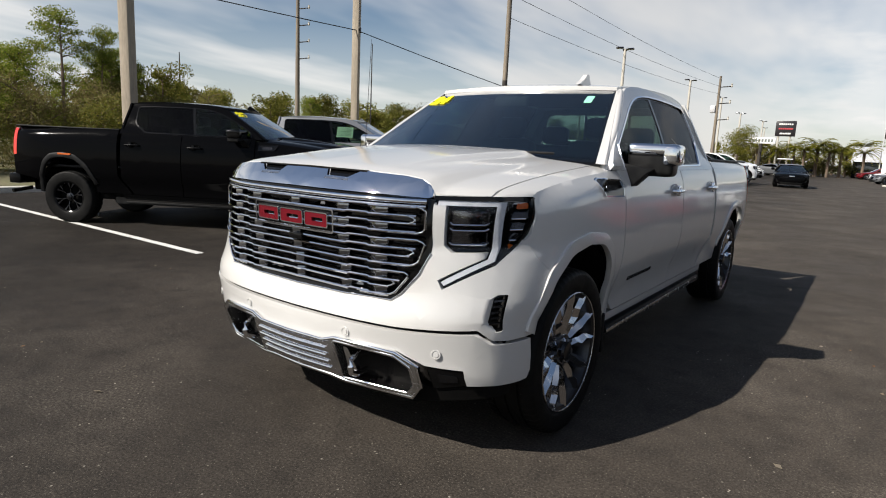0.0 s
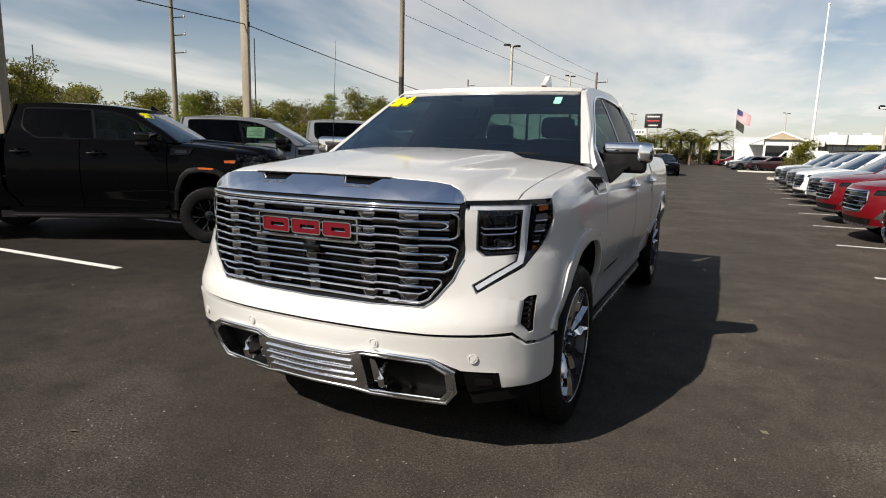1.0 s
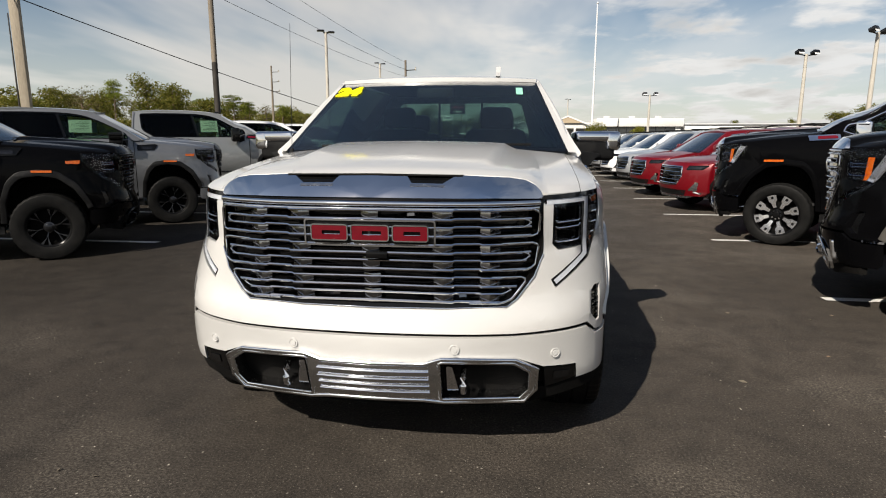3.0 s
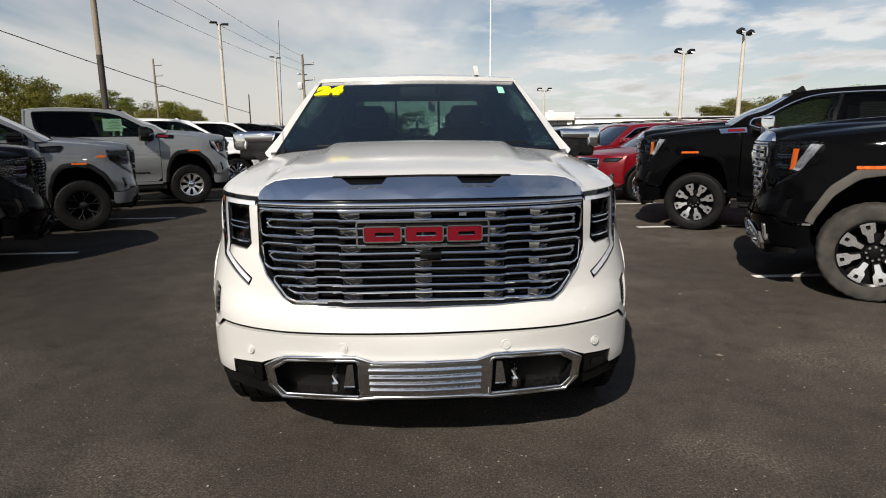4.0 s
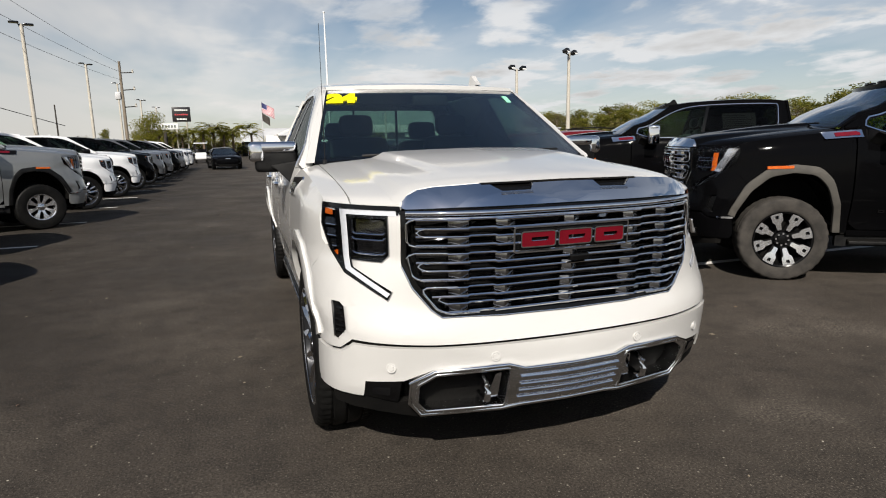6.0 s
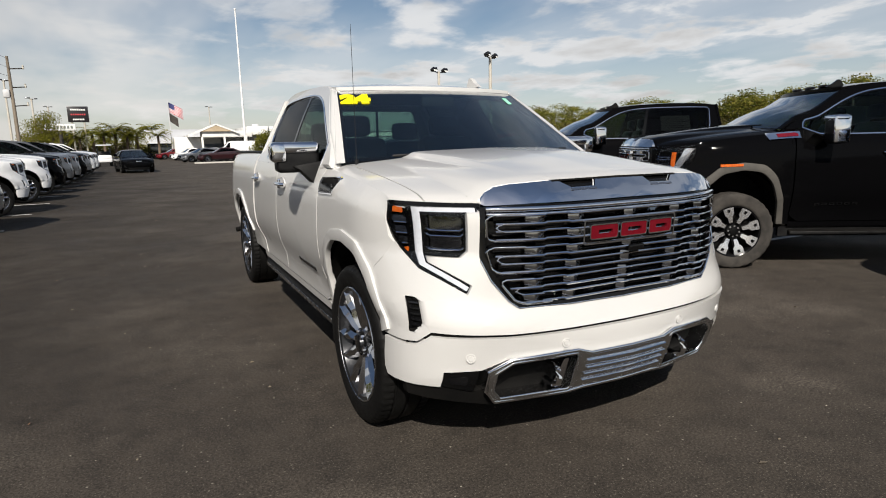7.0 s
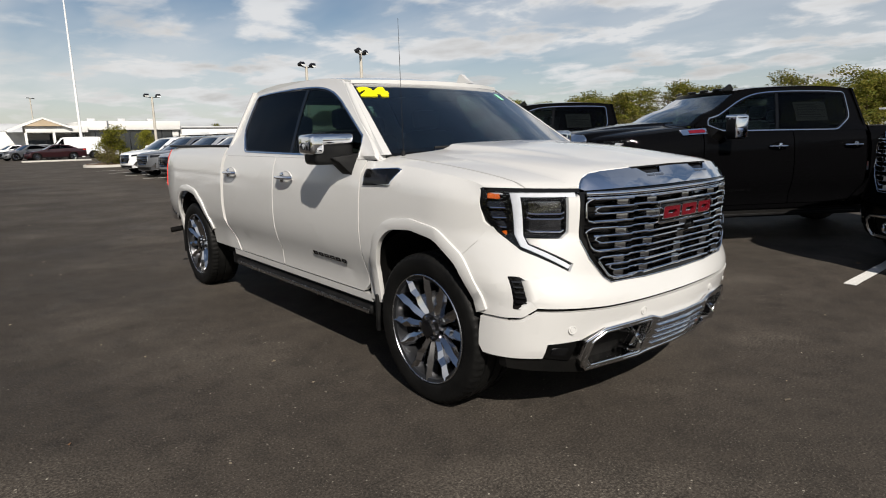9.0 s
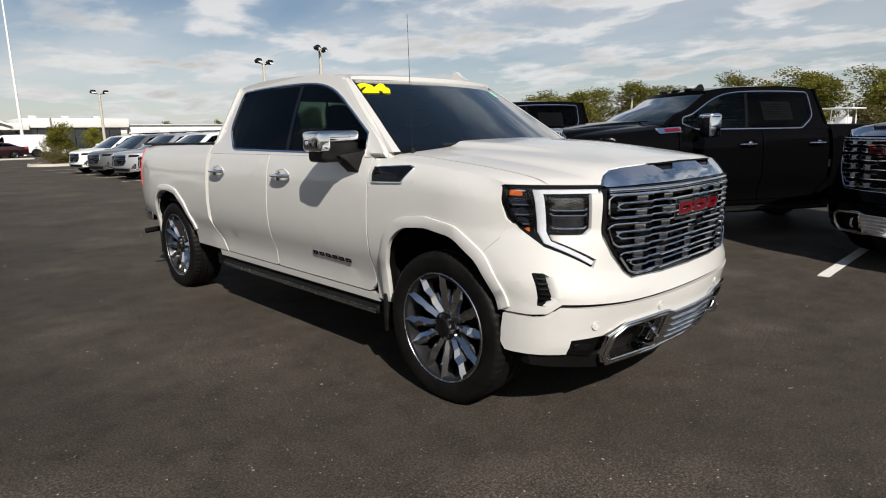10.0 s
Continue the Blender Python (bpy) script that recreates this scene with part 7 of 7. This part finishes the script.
part("roof", panel([(-1.3, 0.0), (6.6, 0.0), (6.6, 1.0), (-1.3, 1.0)], lambda x, v, d: Vector((x, -0.6 + 5.0 * v + d, 2.2 + 2.1 * v)), 0.2, 4), M["roof_metal"], T)

# ---------------------------------------------------------------- far kerbs, island and small plants
b = bmesh.new()
box(b, (4.85, 59.0, 0.06), (5.0, 0.35, 0.14), 0.04)
solo("kerb", b, M["kerb"], "pale concrete kerb across the lot", "kerb", kind="structure")
isl = rounded([(3.9, 41.2), (5.0, 40.4), (10.5, 40.4), (10.5, 43.8), (4.6, 43.8)], 0.8, 5)
o1, i1 = ribbon(isl, 0.30, True)
big = o1 if max(p[0] for p in o1) > max(p[0] for p in i1) else i1
solo("kerb", panel(big, lambda x, y, d: Vector((x, y, 0.15 - d)), 0.15, 3, holes=[i1 if big is o1 else o1]), M["kerb"], "rounded concrete kerb of a planted island", "kerb", kind="structure")
solo("mulch_bed", panel(isl, lambda x, y, d: Vector((x, y, 0.12 + 0.10 * math.sin(x * 2) * math.sin(y * 2) - d)), 0.12, 0.6), M["mulch"], "brown mulch bed inside the kerb", "planting bed", kind="structure")
b = bmesh.new()
box(b, (-13.35, 22, 0.05), (0.30, 120, 0.16), 0.03)
solo("kerb", b, M["kerb"], "long pale concrete kerb along the lot edge", "kerb", kind="structure")

# ---------------------------------------------------------------- far vehicles
coupe = car("sports_coupe", "black two-door coupe standing in the aisle", "coupe", "black", COUPE, wheel_style="black")
coupe.matrix_basis = pose(-2.15, 40.6, 0, 0, 0, 8)
van = car("cargo_van", "plain white cargo van parked by the showroom", "van", "plain_white", VAN, blind=True)
van.matrix_basis = pose(4.8, 68.5, 0, 0, 0, -96)
FAR = "cars parked by the showroom"
sedan = car("sedan", "dark maroon sedan parked along the kerb", "sedan", "maroon", SEDAN, FAR)
sedan.matrix_basis = pose(3.0, 64.6, 0, 0, 0, -90)
for x, y, a, col, lab in ((1.0, 78, -75, "plain_white", "white"), (-0.4, 88, -75, "red", "red"), (2.5, 67.2, -65, "silver", "silver"), (15.5, 66, -95, "grey", "dark grey"), (1.4, 66.6, -70, "grey", "dark grey"), (8.5, 80, -80, "silver", "silver"),
                          (-7.2, 62, 40, "plain_white", "white"), (-8.6, 70, 60, "plain_white", "white"), (-5.5, 78, 70, "grey", "dark grey")):
    c = copy_thing(sedan, pose(x, y, 0, 0, 0, a))
    c["label"] = lab + " sedan parked near the showroom"
    repaint(c, "maroon", col)

T = thing("golf_cart", "white golf cart with a flat white roof", "golf cart", at=pose(-4.9, 60, 0, 0, 0, 5))
part("body", block((0, 1.1, 0.55), (1.15, 2.2, 0.40), 0.12), M["plain_white"], T)
part("front_cowl", block((0, 0.18, 0.78), (1.1, 0.35, 0.45), 0.12), M["plain_white"], T)
part("canopy", block((0, 1.0, 1.88), (1.25, 1.9, 0.10), 0.04), M["plain_white"], T)
for x in (-0.5, 0.5):
    for y in (0.28, 1.85):
        part("canopy_post", tube(bmesh.new(), [(x, y, 0.8), (x, y + 0.05, 1.85)], 0.025, 6), M["dark_metal"], T)
        part("tyre", lathe(bmesh.new(), [(-0.09 + x, 0.0), (-0.09 + x, 0.20), (-0.07 + x, 0.23), (0.07 + x, 0.23), (0.09 + x, 0.20), (0.09 + x, 0.0)], 18), M["tyre"], T, at=pose(0, y + 0.1 if y > 1 else y + 0.12, 0.23))
b = bmesh.new()
box(b, (0, 1.1, 0.82), (1.0, 0.5, 0.14), 0.05)
box(b, (0, 1.38, 1.10), (1.0, 0.12, 0.45), 0.05)
part("bench", b, M["seat"], T)

T = thing("motor_boat", "white centre-console boat with a hard top", "boat", at=pose(40, 8.9, 0, 0, 0, -100))
hull = bmesh.new()
secs = []
for k in range(9):
    y = -3.2 + 6.4 * k / 8
    w = 1.15 * (1 - (max(0, -y - 0.5) / 2.8) ** 2)
    w = max(w, 0.05)
    secs.append([hull.verts.new((s * w * f_, y, z)) for s, f_, z in ((-1, 1, 1.35), (-1, 0.85, 0.9), (0, 0, 0.55), (1, 0.85, 0.9), (1, 1, 1.35))])
for a, c in zip(secs, secs[1:]):
    for j in range(4):
        hull.faces.new((a[j], a[j + 1], c[j + 1], c[j]))
    hull.faces.new((a[0], c[0], c[4], a[4]))
hull.faces.new(secs[-1])
hull.faces.new(secs[0][::-1])
part("hull", hull, M["plain_white"], T)
part("console", block((0, 0.2, 1.72), (0.7, 0.8, 0.75), 0.08), M["plain_white"], T)
part("hard_top", block((0, 0.1, 2.58), (1.7, 2.0, 0.10), 0.04), M["plain_white"], T)
for x in (-0.5, 0.5):
    for y in (-0.4, 0.7):
        part("top_post", tube(bmesh.new(), [(x, y, 1.4), (x * 0.9, y, 2.55)], 0.035, 6), M["plain_white"], T)
part("aerials", tube(bmesh.new(), [(0.4, 0.4, 2.6), (0.4, 0.4, 2.9)], 0.03, 6), M["plain_white"], T)
part("trailer", block((0, 0.3, 0.45), (1.3, 4.6, 0.10), 0.02), M["dark_metal"], T)
for x in (-0.75, 0.75):
    part("trailer_wheel", lathe(bmesh.new(), [(x - 0.1, 0.0), (x - 0.1, 0.28), (x + 0.1, 0.28), (x + 0.1, 0.0)], 16), M["tyre"], T, at=pose(0, 1.2, 0.3))

# ---------------------------------------------------------------- trees


def leaf_mesh(name, centres, per, size, mat, seed, flat=0.7):
    """Many small leaf blades in clumps round the given (place, radius) centres, as one crown mesh."""
    rng = np.random.default_rng(seed)
    vs, fs = [], []
    for c, rad in centres:
        k = int(per * max(0.4, rad) ** 1.4)
        d = rng.normal(size=(k, 3))
        d /= np.linalg.norm(d, axis=1)[:, None]
        d *= (rng.random(k)[:, None] ** 0.45) * rad
        d[:, 2] *= flat
        for p in d:
            a = rng.normal(size=3)
            a /= np.linalg.norm(a)
            e = np.cross(a, rng.normal(size=3))
            e /= np.linalg.norm(e)
            s = size * (0.6 + 0.8 * rng.random())
            q = np.array(c) + p
            i = len(vs)
            vs += [tuple(q - a * s + e * s * 0.45), tuple(q - a * s - e * s * 0.45), tuple(q + a * s)]
            fs.append((i, i + 1, i + 2))
    me = bpy.data.meshes.new(name)
    me.from_pydata(vs, [], fs)
    me.materials.append(mat)
    return me


def branches(bm, h, rng, count, spread, low, stout=1.0):
    """Trunk and limbs; returns the limb tips."""
    lean = rng.normal(0, 0.03 * h, 2)
    r = (0.018 * h + 0.05) * stout
    tube(bm, [(0, 0, -0.1), (lean[0] * 0.4, lean[1] * 0.4, h * 0.5), (lean[0], lean[1], h * 0.92)], [r, r * 0.7, r * 0.2], 8)
    tips = [(lean[0], lean[1], h * 0.95)]
    for k in range(count):
        z = h * (low + (0.92 - low) * (k + rng.random()) / count)
        a = k * 2.4 + rng.random()
        ln = spread * h * (0.6 + 0.6 * rng.random()) * (1.15 - 0.55 * z / h)
        f = z / h
        p0 = Vector((lean[0] * f, lean[1] * f, z))
        p1 = p0 + Vector((math.cos(a) * ln * 0.5, math.sin(a) * ln * 0.5, ln * 0.25))
        p2 = p0 + Vector((math.cos(a) * ln, math.sin(a) * ln, ln * (0.25 + 0.35 * rng.random())))
        tube(bm, [p0, p1, p2], [r * 0.35, r * 0.22, r * 0.08], 5)
        tips += [tuple(p2), tuple(p1 + Vector((0, 0, 0.1)))]
    return tips


def make_tree(kind, h, seed):
    rng = np.random.default_rng(seed)
    name, label = {"broad": ("tree", "leafy green tree at the edge of the woods"), "pine": ("pine_tree", "tall thin pine with tufts of needles high up"), "dry": ("tree", "half-bare tree with brownish winter leaves"),
                   "oak": ("tree", "dense bright green tree behind the black pickup"),
                   "bush": ("bush", "dense green and brown roadside bush"), "thicket": ("bush", "fine-leaved brown and olive scrub behind the pickup"), "small": ("small_tree", "small yellow-green tree in a planted island")}[kind]
    T = thing(name, label, "bush" if kind in ("bush", "thicket") else "tree", {"broad": "broadleaf trees", "oak": "broadleaf trees", "pine": "pines", "dry": "winter trees", "bush": "bushes", "thicket": "bushes"}.get(kind, ""))
    b = bmesh.new()
    if kind == "pine":
        tips = branches(b, h, rng, 10, 0.15, 0.66, 0.5)
        cs = [(t, 0.5 + 0.04 * h * rng.random()) for t in tips]
        per, size, mat, flat = 330, 0.075, M["pine"], 0.55
    elif kind in ("bush", "thicket"):
        tips = branches(b, h, rng, 8, 0.5, 0.15)
        cs = [((rng.normal(0, 0.42 * h), rng.normal(0, 0.3 * h), h * (0.25 + 0.5 * rng.random())), 0.32 * h) for _ in range(12)] + [(t, 0.22 * h) for t in tips]
        per, size = (110, 0.125) if kind == "bush" else (560, 0.05)
        mat, flat = M["dry"] if seed % 2 else M["leaf"], 0.8
    elif kind == "oak":
        tips = branches(b, h, rng, 18, 0.25, 0.22)
        cs = [(t, 0.11 * h * (0.5 + 0.8 * rng.random())) for t in tips]
        per, size, mat, flat = 520, 0.072, M["pine"], 0.7
    elif kind == "dry":
        tips = branches(b, h, rng, 16, 0.26, 0.3)
        cs = [(t, 0.10 * h * (0.5 + rng.random())) for t in tips]
        per, size, mat, flat = 60, 0.11, M["dry"], 0.8
    elif kind == "small":
        tips = branches(b, h, rng, 9, 0.30, 0.3)
        cs = [(t, 0.20 * h * (0.6 + 0.7 * rng.random())) for t in tips]
        per, size, mat, flat = 420, 0.07, M["bright_leaf"], 0.8
    else:
        tips = branches(b, h, rng, 15, 0.24, 0.28)
        cs = [(t, 0.12 * h * (0.55 + 0.8 * rng.random())) for t in tips]
        per, size, mat, flat = 115, 0.16, M["leaf"], 0.75
    part("trunk", b, M["bark"], T)
    cr = new("crown", leaf_mesh("crown", cs, per, size, mat, seed, flat))
    cr.parent = T
    return T


def palm(h, seed):
    rng = np.random.default_rng(seed)
    T = thing("palm_tree", "palm tree with a round head of fronds", "palm tree", "palms")
    part("trunk", tube(bmesh.new(), [(0, 0, -0.1), (0.05, 0.03, h * 0.5), (0, 0, h)], [0.20, 0.16, 0.17], 10), M["bark"], T)
    vs, fs = [], []
    for k in range(44):
        a = rng.random() * 6.283
        up = -0.3 + 1.5 * rng.random()
        ln = 1.5 + 0.5 * rng.random()
        prev = None
        for i in range(12):
            t = i / 11
            p = np.array([math.cos(a) * ln * t, math.sin(a) * ln * t, h + ln * (up * t - 0.75 * t * t)])
            sd = np.array([-math.sin(a), math.cos(a), 0])
            for s in (-1, 1):
                j = len(vs)
                w = 0.50 * math.sin(math.pi * min(1, 0.15 + t * 0.9))
                q = p + s * sd * w + np.array([math.cos(a), math.sin(a), -0.5]) * 0.16
                vs += [tuple(p), tuple(p + np.array([math.cos(a), math.sin(a), 0]) * 0.24), tuple(q)]
                fs.append((j, j + 1, j + 2))
    me = bpy.data.meshes.new("fronds")
    me.from_pydata(vs, [], fs)
    me.materials.append(M["bright_leaf"])
    c = new("fronds", me)
    c.parent = T
    return T


protos = {k: [make_tree(k, h, s) for h, s in hs] for k, hs in {
    "broad": ((8.5, 11), (9.5, 12), (8.0, 13), (9.0, 14)), "pine": ((11.5, 21), (10.5, 22), (12.0, 23)), "dry": ((8.0, 31), (9.0, 32), (7.5, 33)), "oak": ((8.8, 71), (9.6, 72), (8.2, 73)), "thicket": ((3.1, 45), (2.8, 46), (3.0, 47)), "bush": ((3.2, 41), (2.8, 42), (3.0, 43), (2.6, 44))}.items()}
used = {k: 0 for k in protos}
first = {k: [True] * len(v) for k, v in protos.items()}
rng = np.random.default_rng(77)


def plant(kind, x, y, scale=1.0, wide=1.0):
    i = used[kind] % len(protos[kind])
    used[kind] += 1
    m = pose(x, y, -0.05, 0, 0, rng.random() * 360) @ Matrix.Diagonal((wide * scale * (0.85 + 0.4 * rng.random()), wide * scale * (0.85 + 0.4 * rng.random()), scale * (0.88 + 0.24 * rng.random()), 1))
    if first[kind][i]:
        first[kind][i] = False
        protos[kind][i].matrix_basis = m
        return protos[kind][i]
    src = protos[kind][i]
    keep = src.matrix_basis.copy()
    src.matrix_basis = Matrix.Identity(4)
    c = copy_thing(src, m)
    c.matrix_basis = m
    src.matrix_basis = keep
    return c


# woods along the far side of the left row
y = -34.0
while y < 190:
    deep = -47 - 6 * rng.random() - (0.12 * max(0, y - 60))
    kind = rng.choice(["broad", "broad", "dry", "pine", "broad"])
    tall = 0.68 + 0.27 * clamp((y - 40) / 50)
    plant(kind, deep, y, tall if kind != "pine" else tall * 0.9, 1.25)
    plant(rng.choice(["broad", "dry"]), deep - 7 - 5 * rng.random(), y + 1.5, tall, 1.3)
    plant("bush", deep + 4.0 + 2 * rng.random(), y + rng.random() * 2, 1.1, 1.6)
    y += 4.9 + 1.6 * rng.random()
# nearer thicket and thin pines behind the black pickup
for x, y, k, s in ((-25.2, 9.9, "pine", 0.56), (-25.0, 11.2, "pine", 0.53), (-24.6, 12.3, "pine", 0.40), (-25.5, 11.9, "oak", 0.50), (-27.5, 12.8, "oak", 0.54), (-26.5, 8.6, "oak", 0.57), (-29, 7.4, "oak", 0.52), (-25.0, 6.6, "oak", 0.50), (-29, 5.2, "oak", 0.58),
                   (-24, 4.5, "broad", 0.55), (-27, 15.0, "broad", 0.45), (-28, 11.0, "oak", 0.46), (-31, 15.2, "oak", 0.50), (-33, 19.0, "oak", 0.50), (-35, 22.5, "broad", 0.50), (-30, 17.5, "broad", 0.44),
                   (-23, 8.0, "thicket", 0.95), (-22, 5.5, "thicket", 0.95), (-24, 11.5, "thicket", 1.0), (-22, 2.5, "thicket", 1.0), (-30, 2.0, "oak", 0.62), (-25, 0.5, "oak", 0.6), (-21.5, 9.8, "thicket", 0.85), (-24, 14.5, "thicket", 0.85),
                   (-15.4, 3.9, "thicket", 0.50), (-16.0, 2.6, "thicket", 0.55), (-33, 9.5, "oak", 0.54), (-31, 20, "dry", 0.55), (-36, 24, "broad", 0.56), (-38, 30, "broad", 0.55), (-40, 36, "oak", 0.6)):
    plant(k, x, y, s)
# woods beyond the right row
for k in range(36):
    t = k / 35
    tall = 0.86 if t < 0.42 else 0.84 if t < 0.62 else 0.74
    x, y = 84 - 6 * t + 5 * rng.random() - 36 * max(0, t - 0.45), -30 + 150 * t + 4 * rng.random()
    plant(rng.choice(["broad", "broad", "dry"]), x, y, tall, 1.3 if t < 0.42 else 1.7)
    plant("bush", x - 5 - 2 * rng.random(), y + 1.5, 1.2, 1.4)
    plant("broad", x + 7, y + 2, tall * 1.06, 1.3 if t < 0.42 else 1.7)
# far line across the end of the lot
for k in range(26):
    plant(rng.choice(["broad", "dry", "broad"]), -44 + 6.4 * k + 3 * rng.random(), 150 + 12 * rng.random(), 0.55 + 0.1 * rng.random())
# the planted island and its neighbours
small = make_tree("small", 2.9, 51)
small.matrix_basis = pose(5.7, 42.0, 0.1) @ Matrix.Diagonal((0.9, 0.9, 0.74, 1))
small_b = make_tree("small", 3.1, 52)
small_b.matrix_basis = pose(12.4, 60.5, 0) @ Matrix.Diagonal((0.8, 0.8, 0.8, 1))
small_c = make_tree("small", 4.4, 53)
small_c.matrix_basis = pose(-10.6, 70, 0) @ Matrix.Diagonal((1, 1, 1.05, 1))
tagged(small_c, "yellow-green tree beside the row of pickups")
for x, y, s in ((5.2, 41.2, 0.34), (6.2, 41.5, 0.38), (7.2, 41.6, 0.36), (8.4, 42.0, 0.36)):
    plant("bush", x, y, s)
pa = palm(3.4, 61)
pa.matrix_basis = pose(-10.6, 110, 0)
for x, y, s in ((-8.2, 112, 0.85), (-6.3, 110, 1.15), (-2.6, 114, 1.0), (-0.4, 110, 1.35), (-4.6, 118, 1.1), (-12.5, 116, 1.0)):
    m = pose(x, y, 0, 0, 0, x * 77) @ Matrix.Diagonal((s, s, s, 1))
    c = copy_thing(pa, m)
for x, y, s in ((-10.4, 92, 1.05), (-9.0, 90, 0.9), (-7.6, 91, 1.1), (-6.2, 89, 1.0), (-4.9, 91, 1.2), (-3.5, 90, 0.95), (-2.3, 92, 1.1), (0.2, 88, 0.95), (-12.4, 94, 1.1)):
    c = copy_thing(pa, pose(x, y, 0, 0, 0, x * 53) @ Matrix.Diagonal((s * 0.95, s * 0.95, s, 1)))
for x, y, s in ((-9.6, 96, 0.95), (-6.8, 97, 1.0), (-4.2, 95, 0.9), (-1.9, 97, 0.85), (-13.5, 98, 1.1)):
    plant("bush", x, y, s, 1.3)
# low white bollards by the far palms
for k in range(9):
    b = lathe(bmesh.new(), [(0.0, 0.0), (0.0, 0.13), (0.60, 0.13), (0.68, 0.09), (0.70, 0.0)], 10, "z")
    solo("bollard", b, M["pole_white"], "low white bollard beyond the lot", "bollard", "white bollards", at=pose(-10.9 + 0.40 * k, 146 + 0.9 * k, 0))

# dry leaves and grit blown over the asphalt, too many to count
rng2 = np.random.default_rng(5)
vs, fs = [], []
for k in range(420):
    x, y = rng2.uniform(-9, 6), rng2.uniform(-1.0, 16)
    if abs(x) < 1.15 and 0.8 < y < 6.8:
        continue
    a, s = rng2.uniform(0, 6.28), rng2.uniform(0.006, 0.018) * (1 if k % 5 else 1.7)
    c, d = math.cos(a), math.sin(a)
    i = len(vs)
    vs += [(x - c * s, y - d * s, 0.006), (x - d * s * 0.5, y + c * s * 0.5, 0.012), (x + c * s, y + d * s, 0.007), (x + d * s * 0.5, y - c * s * 0.5, 0.005)]
    fs.append((i, i + 1, i + 2, i + 3))
me = bpy.data.meshes.new("leaf_litter")
me.from_pydata(vs, [], fs)
me.materials.append(M["litter"])
tagged(new("leaf_litter", me), "pale grit and small dry leaves scattered on the asphalt", "leaf litter", kind="stuff")
